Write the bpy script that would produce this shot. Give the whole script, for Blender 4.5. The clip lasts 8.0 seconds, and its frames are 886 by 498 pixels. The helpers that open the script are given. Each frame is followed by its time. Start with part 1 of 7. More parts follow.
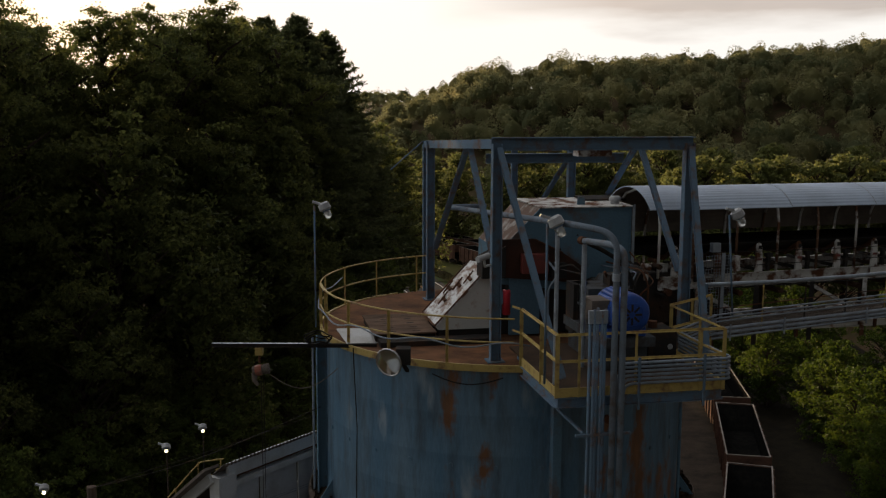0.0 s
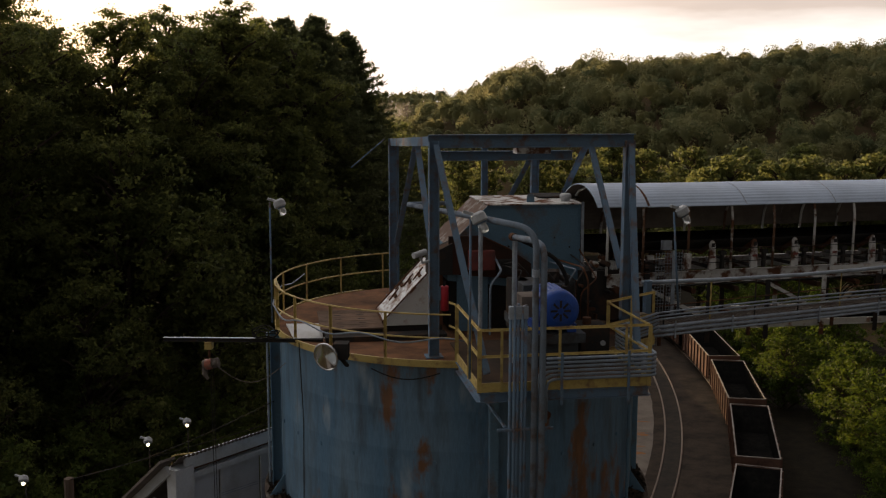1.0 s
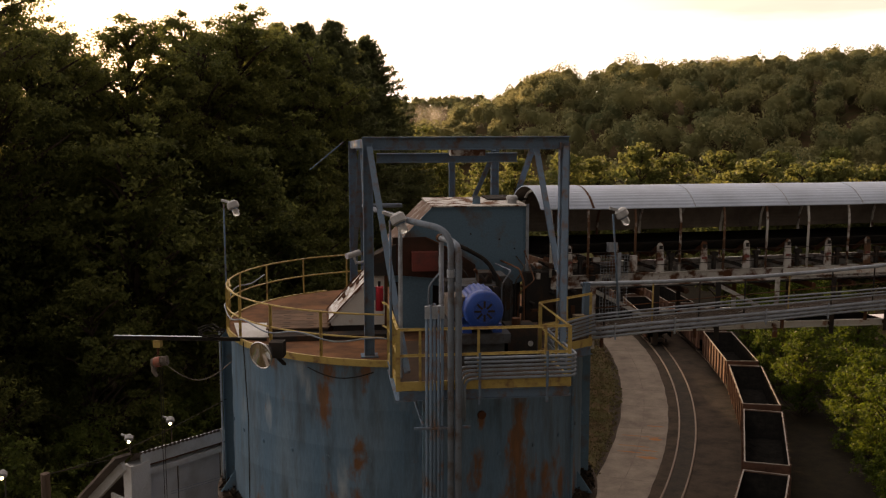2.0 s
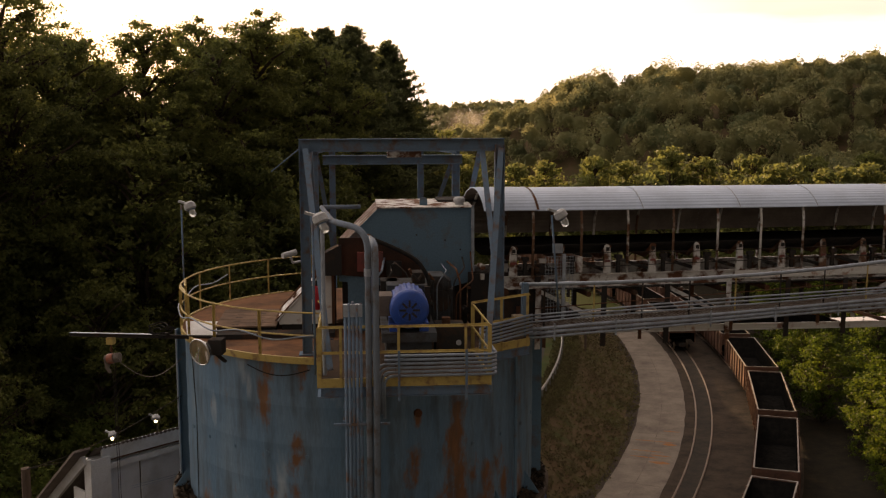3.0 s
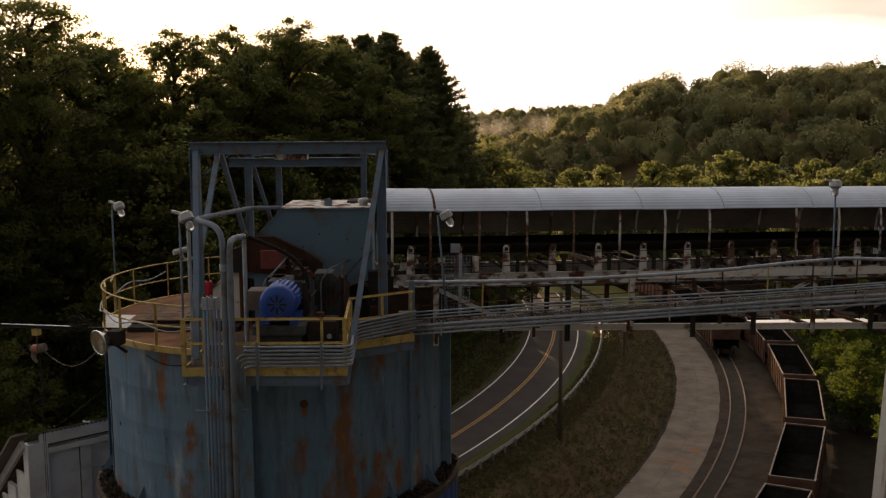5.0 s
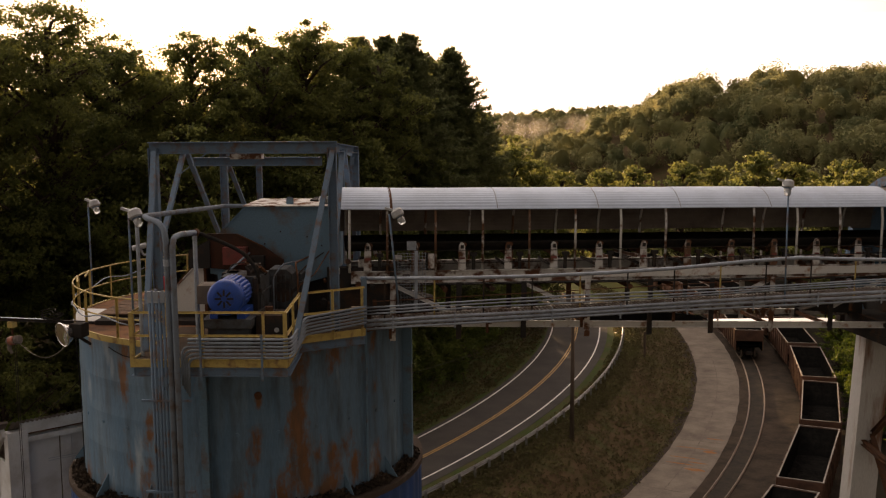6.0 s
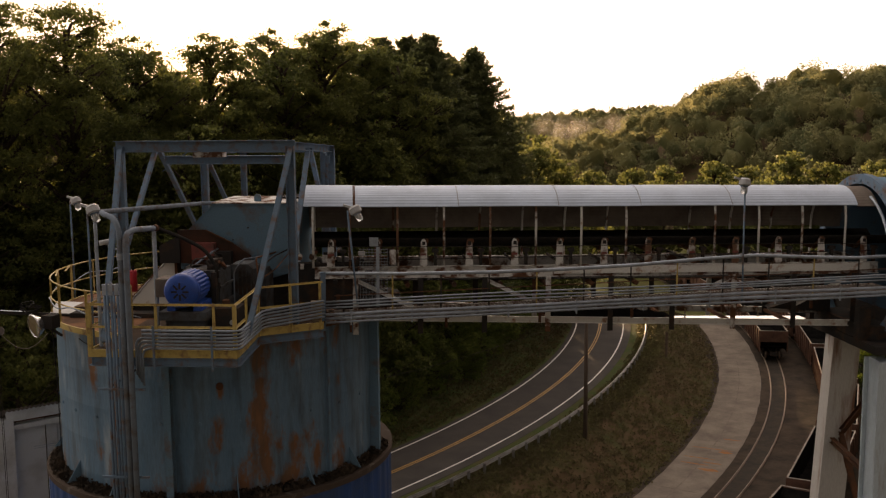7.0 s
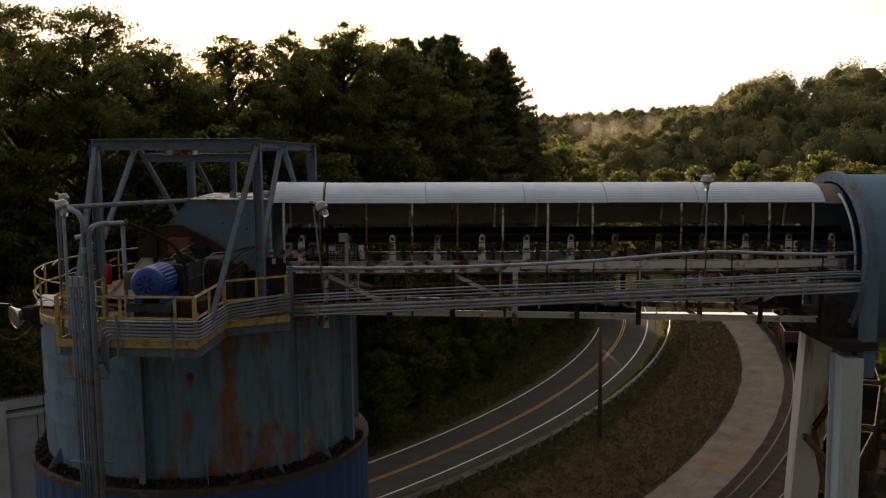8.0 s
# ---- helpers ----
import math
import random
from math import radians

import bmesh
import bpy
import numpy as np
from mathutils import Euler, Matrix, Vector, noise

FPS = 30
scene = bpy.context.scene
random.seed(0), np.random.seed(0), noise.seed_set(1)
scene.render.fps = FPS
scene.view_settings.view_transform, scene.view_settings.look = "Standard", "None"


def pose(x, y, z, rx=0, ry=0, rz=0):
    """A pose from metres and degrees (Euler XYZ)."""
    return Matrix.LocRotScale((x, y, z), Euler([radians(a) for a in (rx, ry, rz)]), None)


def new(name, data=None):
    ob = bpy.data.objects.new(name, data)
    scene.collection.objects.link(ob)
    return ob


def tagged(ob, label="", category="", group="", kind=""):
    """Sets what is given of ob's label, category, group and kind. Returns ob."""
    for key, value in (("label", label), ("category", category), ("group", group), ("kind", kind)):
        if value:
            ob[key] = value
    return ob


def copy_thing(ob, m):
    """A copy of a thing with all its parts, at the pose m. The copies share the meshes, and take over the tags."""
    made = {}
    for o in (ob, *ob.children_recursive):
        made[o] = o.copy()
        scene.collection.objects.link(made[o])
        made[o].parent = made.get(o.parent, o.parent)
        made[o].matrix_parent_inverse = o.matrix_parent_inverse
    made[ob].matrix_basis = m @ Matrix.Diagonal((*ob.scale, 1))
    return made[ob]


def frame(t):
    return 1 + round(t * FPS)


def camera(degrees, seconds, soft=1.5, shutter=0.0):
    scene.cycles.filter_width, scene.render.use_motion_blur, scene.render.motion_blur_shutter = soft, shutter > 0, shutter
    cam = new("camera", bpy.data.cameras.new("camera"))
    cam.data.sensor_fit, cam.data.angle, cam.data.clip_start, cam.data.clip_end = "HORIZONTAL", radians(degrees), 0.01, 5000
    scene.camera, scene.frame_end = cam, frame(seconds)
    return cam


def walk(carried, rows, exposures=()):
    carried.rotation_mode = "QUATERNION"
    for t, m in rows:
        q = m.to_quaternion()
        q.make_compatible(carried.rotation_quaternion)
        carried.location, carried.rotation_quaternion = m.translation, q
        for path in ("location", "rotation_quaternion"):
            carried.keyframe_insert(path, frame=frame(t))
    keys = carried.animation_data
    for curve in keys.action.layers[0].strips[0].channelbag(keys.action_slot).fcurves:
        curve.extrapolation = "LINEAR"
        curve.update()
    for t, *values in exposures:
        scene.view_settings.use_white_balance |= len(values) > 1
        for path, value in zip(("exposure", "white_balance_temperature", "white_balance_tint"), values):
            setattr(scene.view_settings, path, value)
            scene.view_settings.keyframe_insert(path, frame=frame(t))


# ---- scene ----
cam = camera(46.0, 8.0, 1.25)
METRES, EYE, TILT, LEAN, TURN = 19.5, 29.0, 0.0, 0.0, 0.0
ROWS = [
    (0.0, 0.0, 0.0, 0.0, 0.04, -8.37, -0.24),
    (0.5, 0.0593, -0.0051, -0.0023, 1.18, -8.38, -0.17),
    (1.0, 0.1202, -0.0098, -0.0026, 2.28, -8.36, -0.1),
    (1.5, 0.183, -0.0138, -0.0029, 3.4, -8.27, -0.05),
    (3.0, 0.3783, -0.0233, -0.0064, 6.94, -7.9, 0.11),
    (3.5, 0.4437, -0.0259, -0.0073, 8.13, -7.79, 0.18),
    (4.0, 0.5088, -0.0281, -0.0078, 9.27, -7.72, 0.22),
    (4.5, 0.5718, -0.0307, -0.0083, 10.4, -7.65, 0.3),
    (6.0, 0.7609, -0.0428, -0.0083, 13.88, -7.57, 0.38),
    (6.5, 0.8223, -0.0441, -0.0087, 15.06, -7.56, 0.43),
    (7.0, 0.8836, -0.046, -0.0099, 16.23, -7.55, 0.47),
    (7.5, 0.9423, -0.0463, -0.011, 17.39, -7.53, 0.54),
    (8.0, 0.9984, -0.0464, -0.0137, 18.51, -7.5, 0.6),
]
walk(cam, [(t, pose(0, 0, EYE, TILT, LEAN, TURN) @ pose(METRES * x, METRES * y, METRES * z, 90 + pitch, roll, yaw)) for t, x, y, z, yaw, pitch, roll in ROWS],
     exposures=[(0.0, 0.12, 6500, 9), (0.8, 0.24, 6650, 11), (1.5, 0.7, 7700, 19), (2.8, 0.97, 8200, 21), (3.5, 0.97, 8200, 21), (4.2, 0.82, 7750, 18), (4.7, 0.6, 7350, 15), (5.8, 1.05, 8200, 21),
                (6.5, 1.18, 8300, 21), (7.0, 1.08, 8100, 19), (7.5, 0.66, 7350, 14), (8.0, 0.58, 7250, 13)])


# ---- world and sun: low evening sun behind the wooded slope ----
SUN_AZ, SUN_EL = 26.5, 4.4          # degrees left of +y, degrees above the horizon
to_sun = Vector((-math.sin(radians(SUN_AZ)) * math.cos(radians(SUN_EL)), math.cos(radians(SUN_AZ)) * math.cos(radians(SUN_EL)), math.sin(radians(SUN_EL))))
world = bpy.data.worlds.new("evening_sky")
scene.world = world
world.use_nodes = True
wn, wl = world.node_tree.nodes, world.node_tree.links
sky = wn.new("ShaderNodeTexSky")
sky.sky_type, sky.sun_disc = "NISHITA", False
sky.sun_elevation, sky.sun_rotation = radians(SUN_EL), radians(-SUN_AZ)
sky.air_density, sky.dust_density, sky.ozone_density = 1.0, 2.0, 1.0
# a thick bright haze veils the sky; greyer cloud banks lie in it
w_co = wn.new("ShaderNodeTexCoord")
w_map = wn.new("ShaderNodeMapping")
w_map.inputs["Scale"].default_value = (1.6, 1.6, 9.0)
w_map.inputs["Location"].default_value = (0.3, 0.1, 0.0)
w_cloud = wn.new("ShaderNodeTexNoise")
w_cloud.inputs["Scale"].default_value, w_cloud.inputs["Detail"].default_value = 1.8, 6.0
w_ramp = wn.new("ShaderNodeValToRGB")
w_ramp.color_ramp.elements[0].position, w_ramp.color_ramp.elements[1].position = 0.4, 0.62
w_ramp.color_ramp.elements[0].color, w_ramp.color_ramp.elements[1].color = (0.62, 0.54, 0.51, 1), (0.44, 0.405, 0.40, 1)
w_sep = wn.new("ShaderNodeSeparateXYZ")
w_high = wn.new("ShaderNodeMapRange")
w_high.inputs["From Min"].default_value, w_high.inputs["From Max"].default_value = 0.058, 0.074
w_side = wn.new("ShaderNodeMapRange")
w_side.inputs["From Min"].default_value, w_side.inputs["From Max"].default_value = -0.02, 0.16
w_edge = wn.new("ShaderNodeMath")
w_edge.operation = "MULTIPLY_ADD"
w_edge.inputs[1].default_value = 0.07
w_bank = wn.new("ShaderNodeMath")
w_bank.operation = "MULTIPLY"
w_veil = wn.new("ShaderNodeMix")
w_veil.data_type = "RGBA"
w_veil.inputs["A"].default_value = (0.98, 0.955, 0.94, 1)
w_gain = wn.new("ShaderNodeVectorMath")
w_gain.operation = "SCALE"
# the haze glows towards the sun and is dull on the far side of the sky
w_dot = wn.new("ShaderNodeVectorMath")
w_dot.operation = "DOT_PRODUCT"
w_dot.inputs[1].default_value = to_sun
w_fall = wn.new("ShaderNodeMapRange")
w_fall.interpolation_type = "SMOOTHERSTEP"
w_fall.inputs["From Min"].default_value, w_fall.inputs["From Max"].default_value = -0.25, 0.62
w_fall.inputs["To Min"].default_value, w_fall.inputs["To Max"].default_value = 1.7, 8.8
wl.new(w_co.outputs["Generated"], w_dot.inputs[0])
wl.new(w_dot.outputs["Value"], w_fall.inputs["Value"])
wl.new(w_fall.outputs["Result"], w_gain.inputs["Scale"])
w_mix = wn.new("ShaderNodeMix")
w_mix.data_type = "RGBA"
w_mix.inputs["Factor"].default_value = 0.85
wl.new(w_co.outputs["Generated"], w_map.inputs["Vector"])
wl.new(w_map.outputs["Vector"], w_cloud.inputs["Vector"])
wl.new(w_cloud.outputs["Fac"], w_ramp.inputs["Fac"])
wl.new(w_co.outputs["Generated"], w_sep.inputs[0])
wl.new(w_cloud.outputs["Fac"], w_edge.inputs[0])
wl.new(w_sep.outputs["Z"], w_edge.inputs[2])
w_edge2 = wn.new("ShaderNodeMath")
w_edge2.operation = "SUBTRACT"
w_edge2.inputs[1].default_value = 0.035
wl.new(w_edge.outputs[0], w_edge2.inputs[0])
wl.new(w_edge2.outputs[0], w_high.inputs["Value"])
wl.new(w_sep.outputs["X"], w_side.inputs["Value"])
wl.new(w_high.outputs["Result"], w_bank.inputs[0])
wl.new(w_side.outputs["Result"], w_bank.inputs[1])
wl.new(w_bank.outputs[0], w_veil.inputs["Factor"])
wl.new(w_ramp.outputs["Color"], w_veil.inputs["B"])
wl.new(w_veil.outputs["Result"], w_gain.inputs[0])
wl.new(w_gain.outputs["Vector"], w_mix.inputs["B"])
wl.new(sky.outputs["Color"], w_mix.inputs["A"])
wl.new(w_mix.outputs["Result"], wn["Background"].inputs["Color"])
wn["Background"].inputs["Strength"].default_value = 0.12

sun = new("sun", bpy.data.lights.new("sun", "SUN"))
sun.data.energy, sun.data.angle, sun.data.color = 5.0, radians(0.6), (1.0, 0.72, 0.42)
sun.rotation_euler = to_sun.to_track_quat("Z", "Y").to_euler()


# ---- materials ----
def material(name, base, second=None, scale=3.0, spread=(0.35, 0.7), rough=0.6, metal=0.0, bump=0.15, grain=40.0, stretch=(1, 1, 1), vary=0.0):
    """A painted, worn or earthy surface: two colours mixed by large noise, fine grain in colour and relief."""
    m = bpy.data.materials.new(name)
    m.use_nodes = True
    nt = m.node_tree
    n, l = nt.nodes, nt.links
    b = n["Principled BSDF"]
    co = n.new("ShaderNodeTexCoord")
    mp = n.new("ShaderNodeMapping")
    mp.inputs["Scale"].default_value = stretch
    l.new(co.outputs["Object"], mp.inputs["Vector"])
    big, fine = n.new("ShaderNodeTexNoise"), n.new("ShaderNodeTexNoise")
    big.inputs["Scale"].default_value, big.inputs["Detail"].default_value, big.inputs["Roughness"].default_value = scale, 7.0, 0.62
    fine.inputs["Scale"].default_value, fine.inputs["Detail"].default_value = grain, 4.0
    l.new(mp.outputs["Vector"], big.inputs["Vector"])
    l.new(mp.outputs["Vector"], fine.inputs["Vector"])
    ramp = n.new("ShaderNodeValToRGB")
    ramp.name = "wear"
    ramp.color_ramp.elements[0].position, ramp.color_ramp.elements[1].position = spread
    ramp.color_ramp.elements[0].color = (*base, 1)
    ramp.color_ramp.elements[1].color = (*(second or [c * 0.7 for c in base]), 1)
    l.new(big.outputs["Fac"], ramp.inputs["Fac"])
    hsv = n.new("ShaderNodeHueSaturation")
    val = n.new("ShaderNodeMath")
    val.operation = "MULTIPLY_ADD"
    val.inputs[1].default_value, val.inputs[2].default_value = 0.5, 0.75
    l.new(fine.outputs["Fac"], val.inputs[0])
    if vary:
        info, add = n.new("ShaderNodeObjectInfo"), n.new("ShaderNodeMath")
        add.operation = "MULTIPLY_ADD"
        add.inputs[1].default_value = vary
        l.new(info.outputs["Random"], add.inputs[0])
        l.new(val.outputs[0], add.inputs[2])
        val = add
    l.new(val.outputs[0], hsv.inputs["Value"])
    l.new(ramp.outputs["Color"], hsv.inputs["Color"])
    l.new(hsv.outputs["Color"], b.inputs["Base Color"])
    b.inputs["Roughness"].default_value, b.inputs["Metallic"].default_value = rough, metal
    b.inputs["Specular IOR Level"].default_value = 0.15 if rough >= 0.7 else 0.35
    if bump:
        bp = n.new("ShaderNodeBump")
        bp.inputs["Strength"].default_value, bp.inputs["Distance"].default_value = bump, 0.02
        l.new(fine.outputs["Fac"], bp.inputs["Height"])
        l.new(bp.outputs["Normal"], b.inputs["Normal"])
        if rough >= 0.65:
            b.inputs["Roughness"].default_value, b.inputs["Specular IOR Level"].default_value = 0.9, 0.05
    return m


def leaf_material(name, a, b_, glow=0.45, tufts=0.0):
    """Leaves: colour varied leaf by leaf, half of the light let through."""
    m = bpy.data.materials.new(name)
    m.use_nodes = True
    n, l = m.node_tree.nodes, m.node_tree.links
    b = n["Principled BSDF"]
    geo, ramp = n.new("ShaderNodeNewGeometry"), n.new("ShaderNodeValToRGB")
    ramp.color_ramp.elements[0].color, ramp.color_ramp.elements[1].color = (*a, 1), (*b_, 1)
    co, nz, add = n.new("ShaderNodeTexCoord"), n.new("ShaderNodeTexNoise"), n.new("ShaderNodeMath")
    nz.inputs["Scale"].default_value, nz.inputs["Detail"].default_value = 0.12, 3.0
    add.operation = "MULTIPLY_ADD"
    add.inputs[1].default_value = 0.2 if tufts else 0.5
    half = n.new("ShaderNodeMath")
    half.operation = "MULTIPLY_ADD"
    half.inputs[1].default_value, half.inputs[2].default_value = (2.6, -0.9) if tufts else (1.6, -0.55)
    l.new(co.outputs["Object"], nz.inputs["Vector"])
    l.new(nz.outputs["Fac"], half.inputs[0])
    l.new(geo.outputs["Random Per Island"], add.inputs[0])
    l.new(half.outputs[0], add.inputs[2])
    l.new(add.outputs[0], ramp.inputs["Fac"])
    l.new(ramp.outputs["Color"], b.inputs["Base Color"])
    b.inputs["Roughness"].default_value = 0.55
    b.inputs["Specular IOR Level"].default_value = 0.12
    tr, mix = n.new("ShaderNodeBsdfTranslucent"), n.new("ShaderNodeMixShader")
    bright = n.new("ShaderNodeHueSaturation")
    bright.inputs["Value"].default_value, bright.inputs["Hue"].default_value = 2.3, 0.475
    l.new(ramp.outputs["Color"], bright.inputs["Color"])
    l.new(bright.outputs["Color"], tr.inputs["Color"])
    mix.inputs["Fac"].default_value = glow
    if tufts:
        # leaf tufts as relief on crowns too far off for single leaves
        fine, bp = n.new("ShaderNodeTexNoise"), n.new("ShaderNodeBump")
        fine.inputs["Scale"].default_value, fine.inputs["Detail"].default_value, fine.inputs["Roughness"].default_value = tufts, 6.0, 0.7
        bp.inputs["Strength"].default_value, bp.inputs["Distance"].default_value = 0.9, 0.5
        l.new(co.outputs["Object"], fine.inputs["Vector"])
        l.new(fine.outputs["Fac"], bp.inputs["Height"])
        l.new(bp.outputs["Normal"], b.inputs["Normal"])
        b.inputs["Roughness"].default_value, b.inputs["Specular IOR Level"].default_value = 0.9, 0.05
    l.new(b.outputs["BSDF"], mix.inputs[1])
    l.new(tr.outputs["BSDF"], mix.inputs[2])
    l.new(mix.outputs["Shader"], n["Material Output"].inputs["Surface"])
    return m


RUST, RUST2 = (0.115, 0.052, 0.028), (0.28, 0.12, 0.05)
M_BLUE = material("blue_painted_steel", (0.11, 0.19, 0.26), (0.14, 0.095, 0.07), 1.3, (0.54, 0.72), 0.72, bump=0.1, grain=25)
M_FRAME = material("grey_blue_steel", (0.12, 0.18, 0.25), (0.15, 0.105, 0.085), 3.0, (0.5, 0.68), 0.72, bump=0.08)
M_DECK = material("rusty_deck", (0.20, 0.098, 0.052), (0.075, 0.042, 0.028), 0.9, (0.38, 0.64), 0.85)
M_YELLOW = material("yellow_paint", (0.44, 0.33, 0.11), (0.20, 0.12, 0.06), 5.0, (0.5, 0.68), 0.55)
M_PIPE = material("galvanised_pipe", (0.34, 0.40, 0.48), (0.22, 0.25, 0.285), 4.0, (0.4, 0.7), 0.42, 0.35, bump=0.05)
M_WHITE = material("weathered_white_paint", (0.60, 0.60, 0.58), RUST2, 3.0, (0.56, 0.70), 0.6)
M_CHUTE = material("rust_stained_white_plate", (0.62, 0.64, 0.66), (0.17, 0.09, 0.06), 4.2, (0.45, 0.6), 0.6, stretch=(1, 0.5, 1))
M_ROOF = material("galvanised_roof_sheet", (0.46, 0.56, 0.70), (0.35, 0.42, 0.52), 0.8, (0.35, 0.75), 0.5, 0.1, bump=0.05)
M_LINING = material("brown_grey_sheet", (0.22, 0.19, 0.165), (0.12, 0.10, 0.09), 1.2, (0.35, 0.7), 0.7)
M_DARK = material("coal_black_steel", (0.035, 0.033, 0.032), (0.09, 0.05, 0.03), 2.0, (0.5, 0.75), 0.75)
M_RUSTY = material("rusty_steel", RUST, (0.07, 0.045, 0.035), 3.0, (0.4, 0.65), 0.8)
M_RUSTWHITE = material("rusted_white_steel", (0.56, 0.56, 0.55), (0.12, 0.058, 0.034), 2.6, (0.46, 0.58), 0.65)
M_OLDSTAND = material("rust_eaten_white_steel", (0.15, 0.085, 0.055), (0.42, 0.40, 0.38), 3.4, (0.5, 0.6), 0.75)
M_MOTOR = material("motor_blue", (0.015, 0.07, 0.33), (0.025, 0.05, 0.16), 4.0, (0.5, 0.8), 0.4, bump=0.05)
M_RED = material("red_enamel", (0.45, 0.03, 0.05), (0.3, 0.03, 0.03), 4.0, (0.5, 0.8), 0.4)
M_REDBROWN = material("red_oxide_paint", (0.19, 0.045, 0.038), (0.09, 0.04, 0.035), 3.0, (0.45, 0.7), 0.6)
M_GREASE = material("greasy_machine_paint", (0.075, 0.085, 0.095), (0.045, 0.034, 0.028), 2.6, (0.42, 0.66), 0.75)
M_GRIME = material("grimy_floor_plate", (0.075, 0.05, 0.036), (0.04, 0.033, 0.028), 1.2, (0.4, 0.66), 0.85)
M_DARKRUST = material("dark_rust_sheet", (0.075, 0.036, 0.026), (0.04, 0.027, 0.022), 2.0, (0.4, 0.66), 0.85)
M_CONDUIT = material("blue_grey_conduit", (0.20, 0.25, 0.31), (0.15, 0.165, 0.18), 4.0, (0.45, 0.7), 0.5, 0.1, bump=0.04)
M_RUBBER = material("black_rubber", (0.022, 0.022, 0.022), (0.04, 0.035, 0.03), 6.0, (0.4, 0.7), 0.7)
M_LAMP = material("cast_lamp_housing", (0.40, 0.42, 0.44), (0.28, 0.29, 0.30), 6.0, (0.4, 0.8), 0.5)
M_DRUM = material("deep_blue_sheet", (0.018, 0.065, 0.21), (0.03, 0.06, 0.13), 1.5, (0.4, 0.7), 0.5)
M_SHED = material("pale_sheet_wall", (0.58, 0.60, 0.62), (0.36, 0.35, 0.33), 0.9, (0.45, 0.75), 0.55)
# black for coal, and for the shade painted inside the hopper cars
M_COAL_AND_SHADE = material("coal", (0.008, 0.008, 0.008), (0.016, 0.015, 0.014), 2.0, (0.4, 0.7), 0.95, bump=0.6, grain=9)
M_COAL_AND_SHADE.node_tree.nodes["Principled BSDF"].inputs["Specular IOR Level"].default_value = 0.0
M_ASPHALT = material("asphalt", (0.055, 0.053, 0.052), (0.075, 0.07, 0.066), 0.35, (0.35, 0.7), 0.75, bump=0.2, grain=30)
M_CONCRETE = material("dusty_concrete_road", (0.205, 0.178, 0.152), (0.11, 0.094, 0.08), 0.42, (0.36, 0.72), 0.9, bump=0.3, grain=9)
M_GRAVEL = material("coal_dusted_ballast", (0.062, 0.047, 0.036), (0.026, 0.022, 0.019), 0.5, (0.35, 0.66), 0.95, bump=1.0, grain=5)
M_LINEW = material("white_road_paint", (0.70, 0.70, 0.68), (0.5, 0.5, 0.48), 2.0, (0.4, 0.8), 0.6)
M_LINEY = material("yellow_road_paint", (0.42, 0.24, 0.06), (0.25, 0.16, 0.06), 2.0, (0.4, 0.8), 0.6)
M_LEDGE = material("grimy_ledge", (0.075, 0.058, 0.048), (0.16, 0.145, 0.13), 2.2, (0.55, 0.68), 0.9)
M_CHROME = material("polished_reflector", (0.65, 0.67, 0.7), (0.5, 0.5, 0.5), 3.0, (0.4, 0.7), 0.22, 0.9, bump=0.02)
M_RAIL = material("rail_steel", (0.21, 0.155, 0.12), (0.12, 0.085, 0.065), 3.0, (0.42, 0.72), 0.62, 0.25)
M_CAR = material("brown_hopper_paint", (0.135, 0.075, 0.055), (0.06, 0.038, 0.030), 0.8, (0.4, 0.7), 0.7, vary=0.25)
M_SILL = material("worn_grey_sill", (0.23, 0.205, 0.185), (0.12, 0.08, 0.06), 1.5, (0.4, 0.7), 0.6)
M_WOODPOLE = material("weathered_pole_wood", (0.13, 0.10, 0.08), (0.08, 0.06, 0.05), 2.0, (0.4, 0.7), 0.85, stretch=(4, 4, 0.5))
M_BARK = material("bark", (0.07, 0.052, 0.04), (0.04, 0.03, 0.024), 2.0, (0.4, 0.7), 0.9, bump=0.6, grain=12, stretch=(3, 3, 0.6))
M_GUARD = material("guardrail_zinc", (0.27, 0.275, 0.28), (0.18, 0.16, 0.15), 1.0, (0.4, 0.75), 0.45, 0.5)
M_FIELD = material("meadow", (0.075, 0.085, 0.028), (0.11, 0.10, 0.04), 0.1, (0.4, 0.65), 0.95, bump=1.0, grain=3)
M_GRASS = material("verge_grass", (0.046, 0.068, 0.022), (0.075, 0.066, 0.032), 0.5, (0.42, 0.66), 0.95, bump=1.0, grain=6)
M_GROUND = material("weedy_ground", (0.085, 0.058, 0.034), (0.05, 0.055, 0.022), 0.45, (0.44, 0.68), 0.95, bump=0.8, grain=4)
M_TUFT = leaf_material("weeds", (0.055, 0.042, 0.024), (0.075, 0.082, 0.03), 0.4)
M_LEAF = leaf_material("broad_leaves", (0.036, 0.054, 0.018), (0.105, 0.118, 0.034), 0.52)
M_LEAF2 = leaf_material("bright_leaves", (0.018, 0.042, 0.006), (0.062, 0.09, 0.011), 0.5)
M_LEAF3 = leaf_material("roadside_leaves", (0.042, 0.072, 0.018), (0.10, 0.125, 0.03), 0.5)
# valley leaf colour mixed brighter to stand for sun on the crowns
M_VALLEY = leaf_material("sun_brightened_leaves", (0.066, 0.088, 0.028), (0.108, 0.118, 0.038), 0.5)
M_PINE = leaf_material("pine_needles", (0.045, 0.062, 0.028), (0.085, 0.10, 0.04), 0.4)
# hill leaf colours lifted and greyed to carry the distance haze
M_HAZED_WOODS = leaf_material("haze_toned_hill_foliage", (0.092, 0.108, 0.058), (0.205, 0.202, 0.095), 0.45, 2.2)


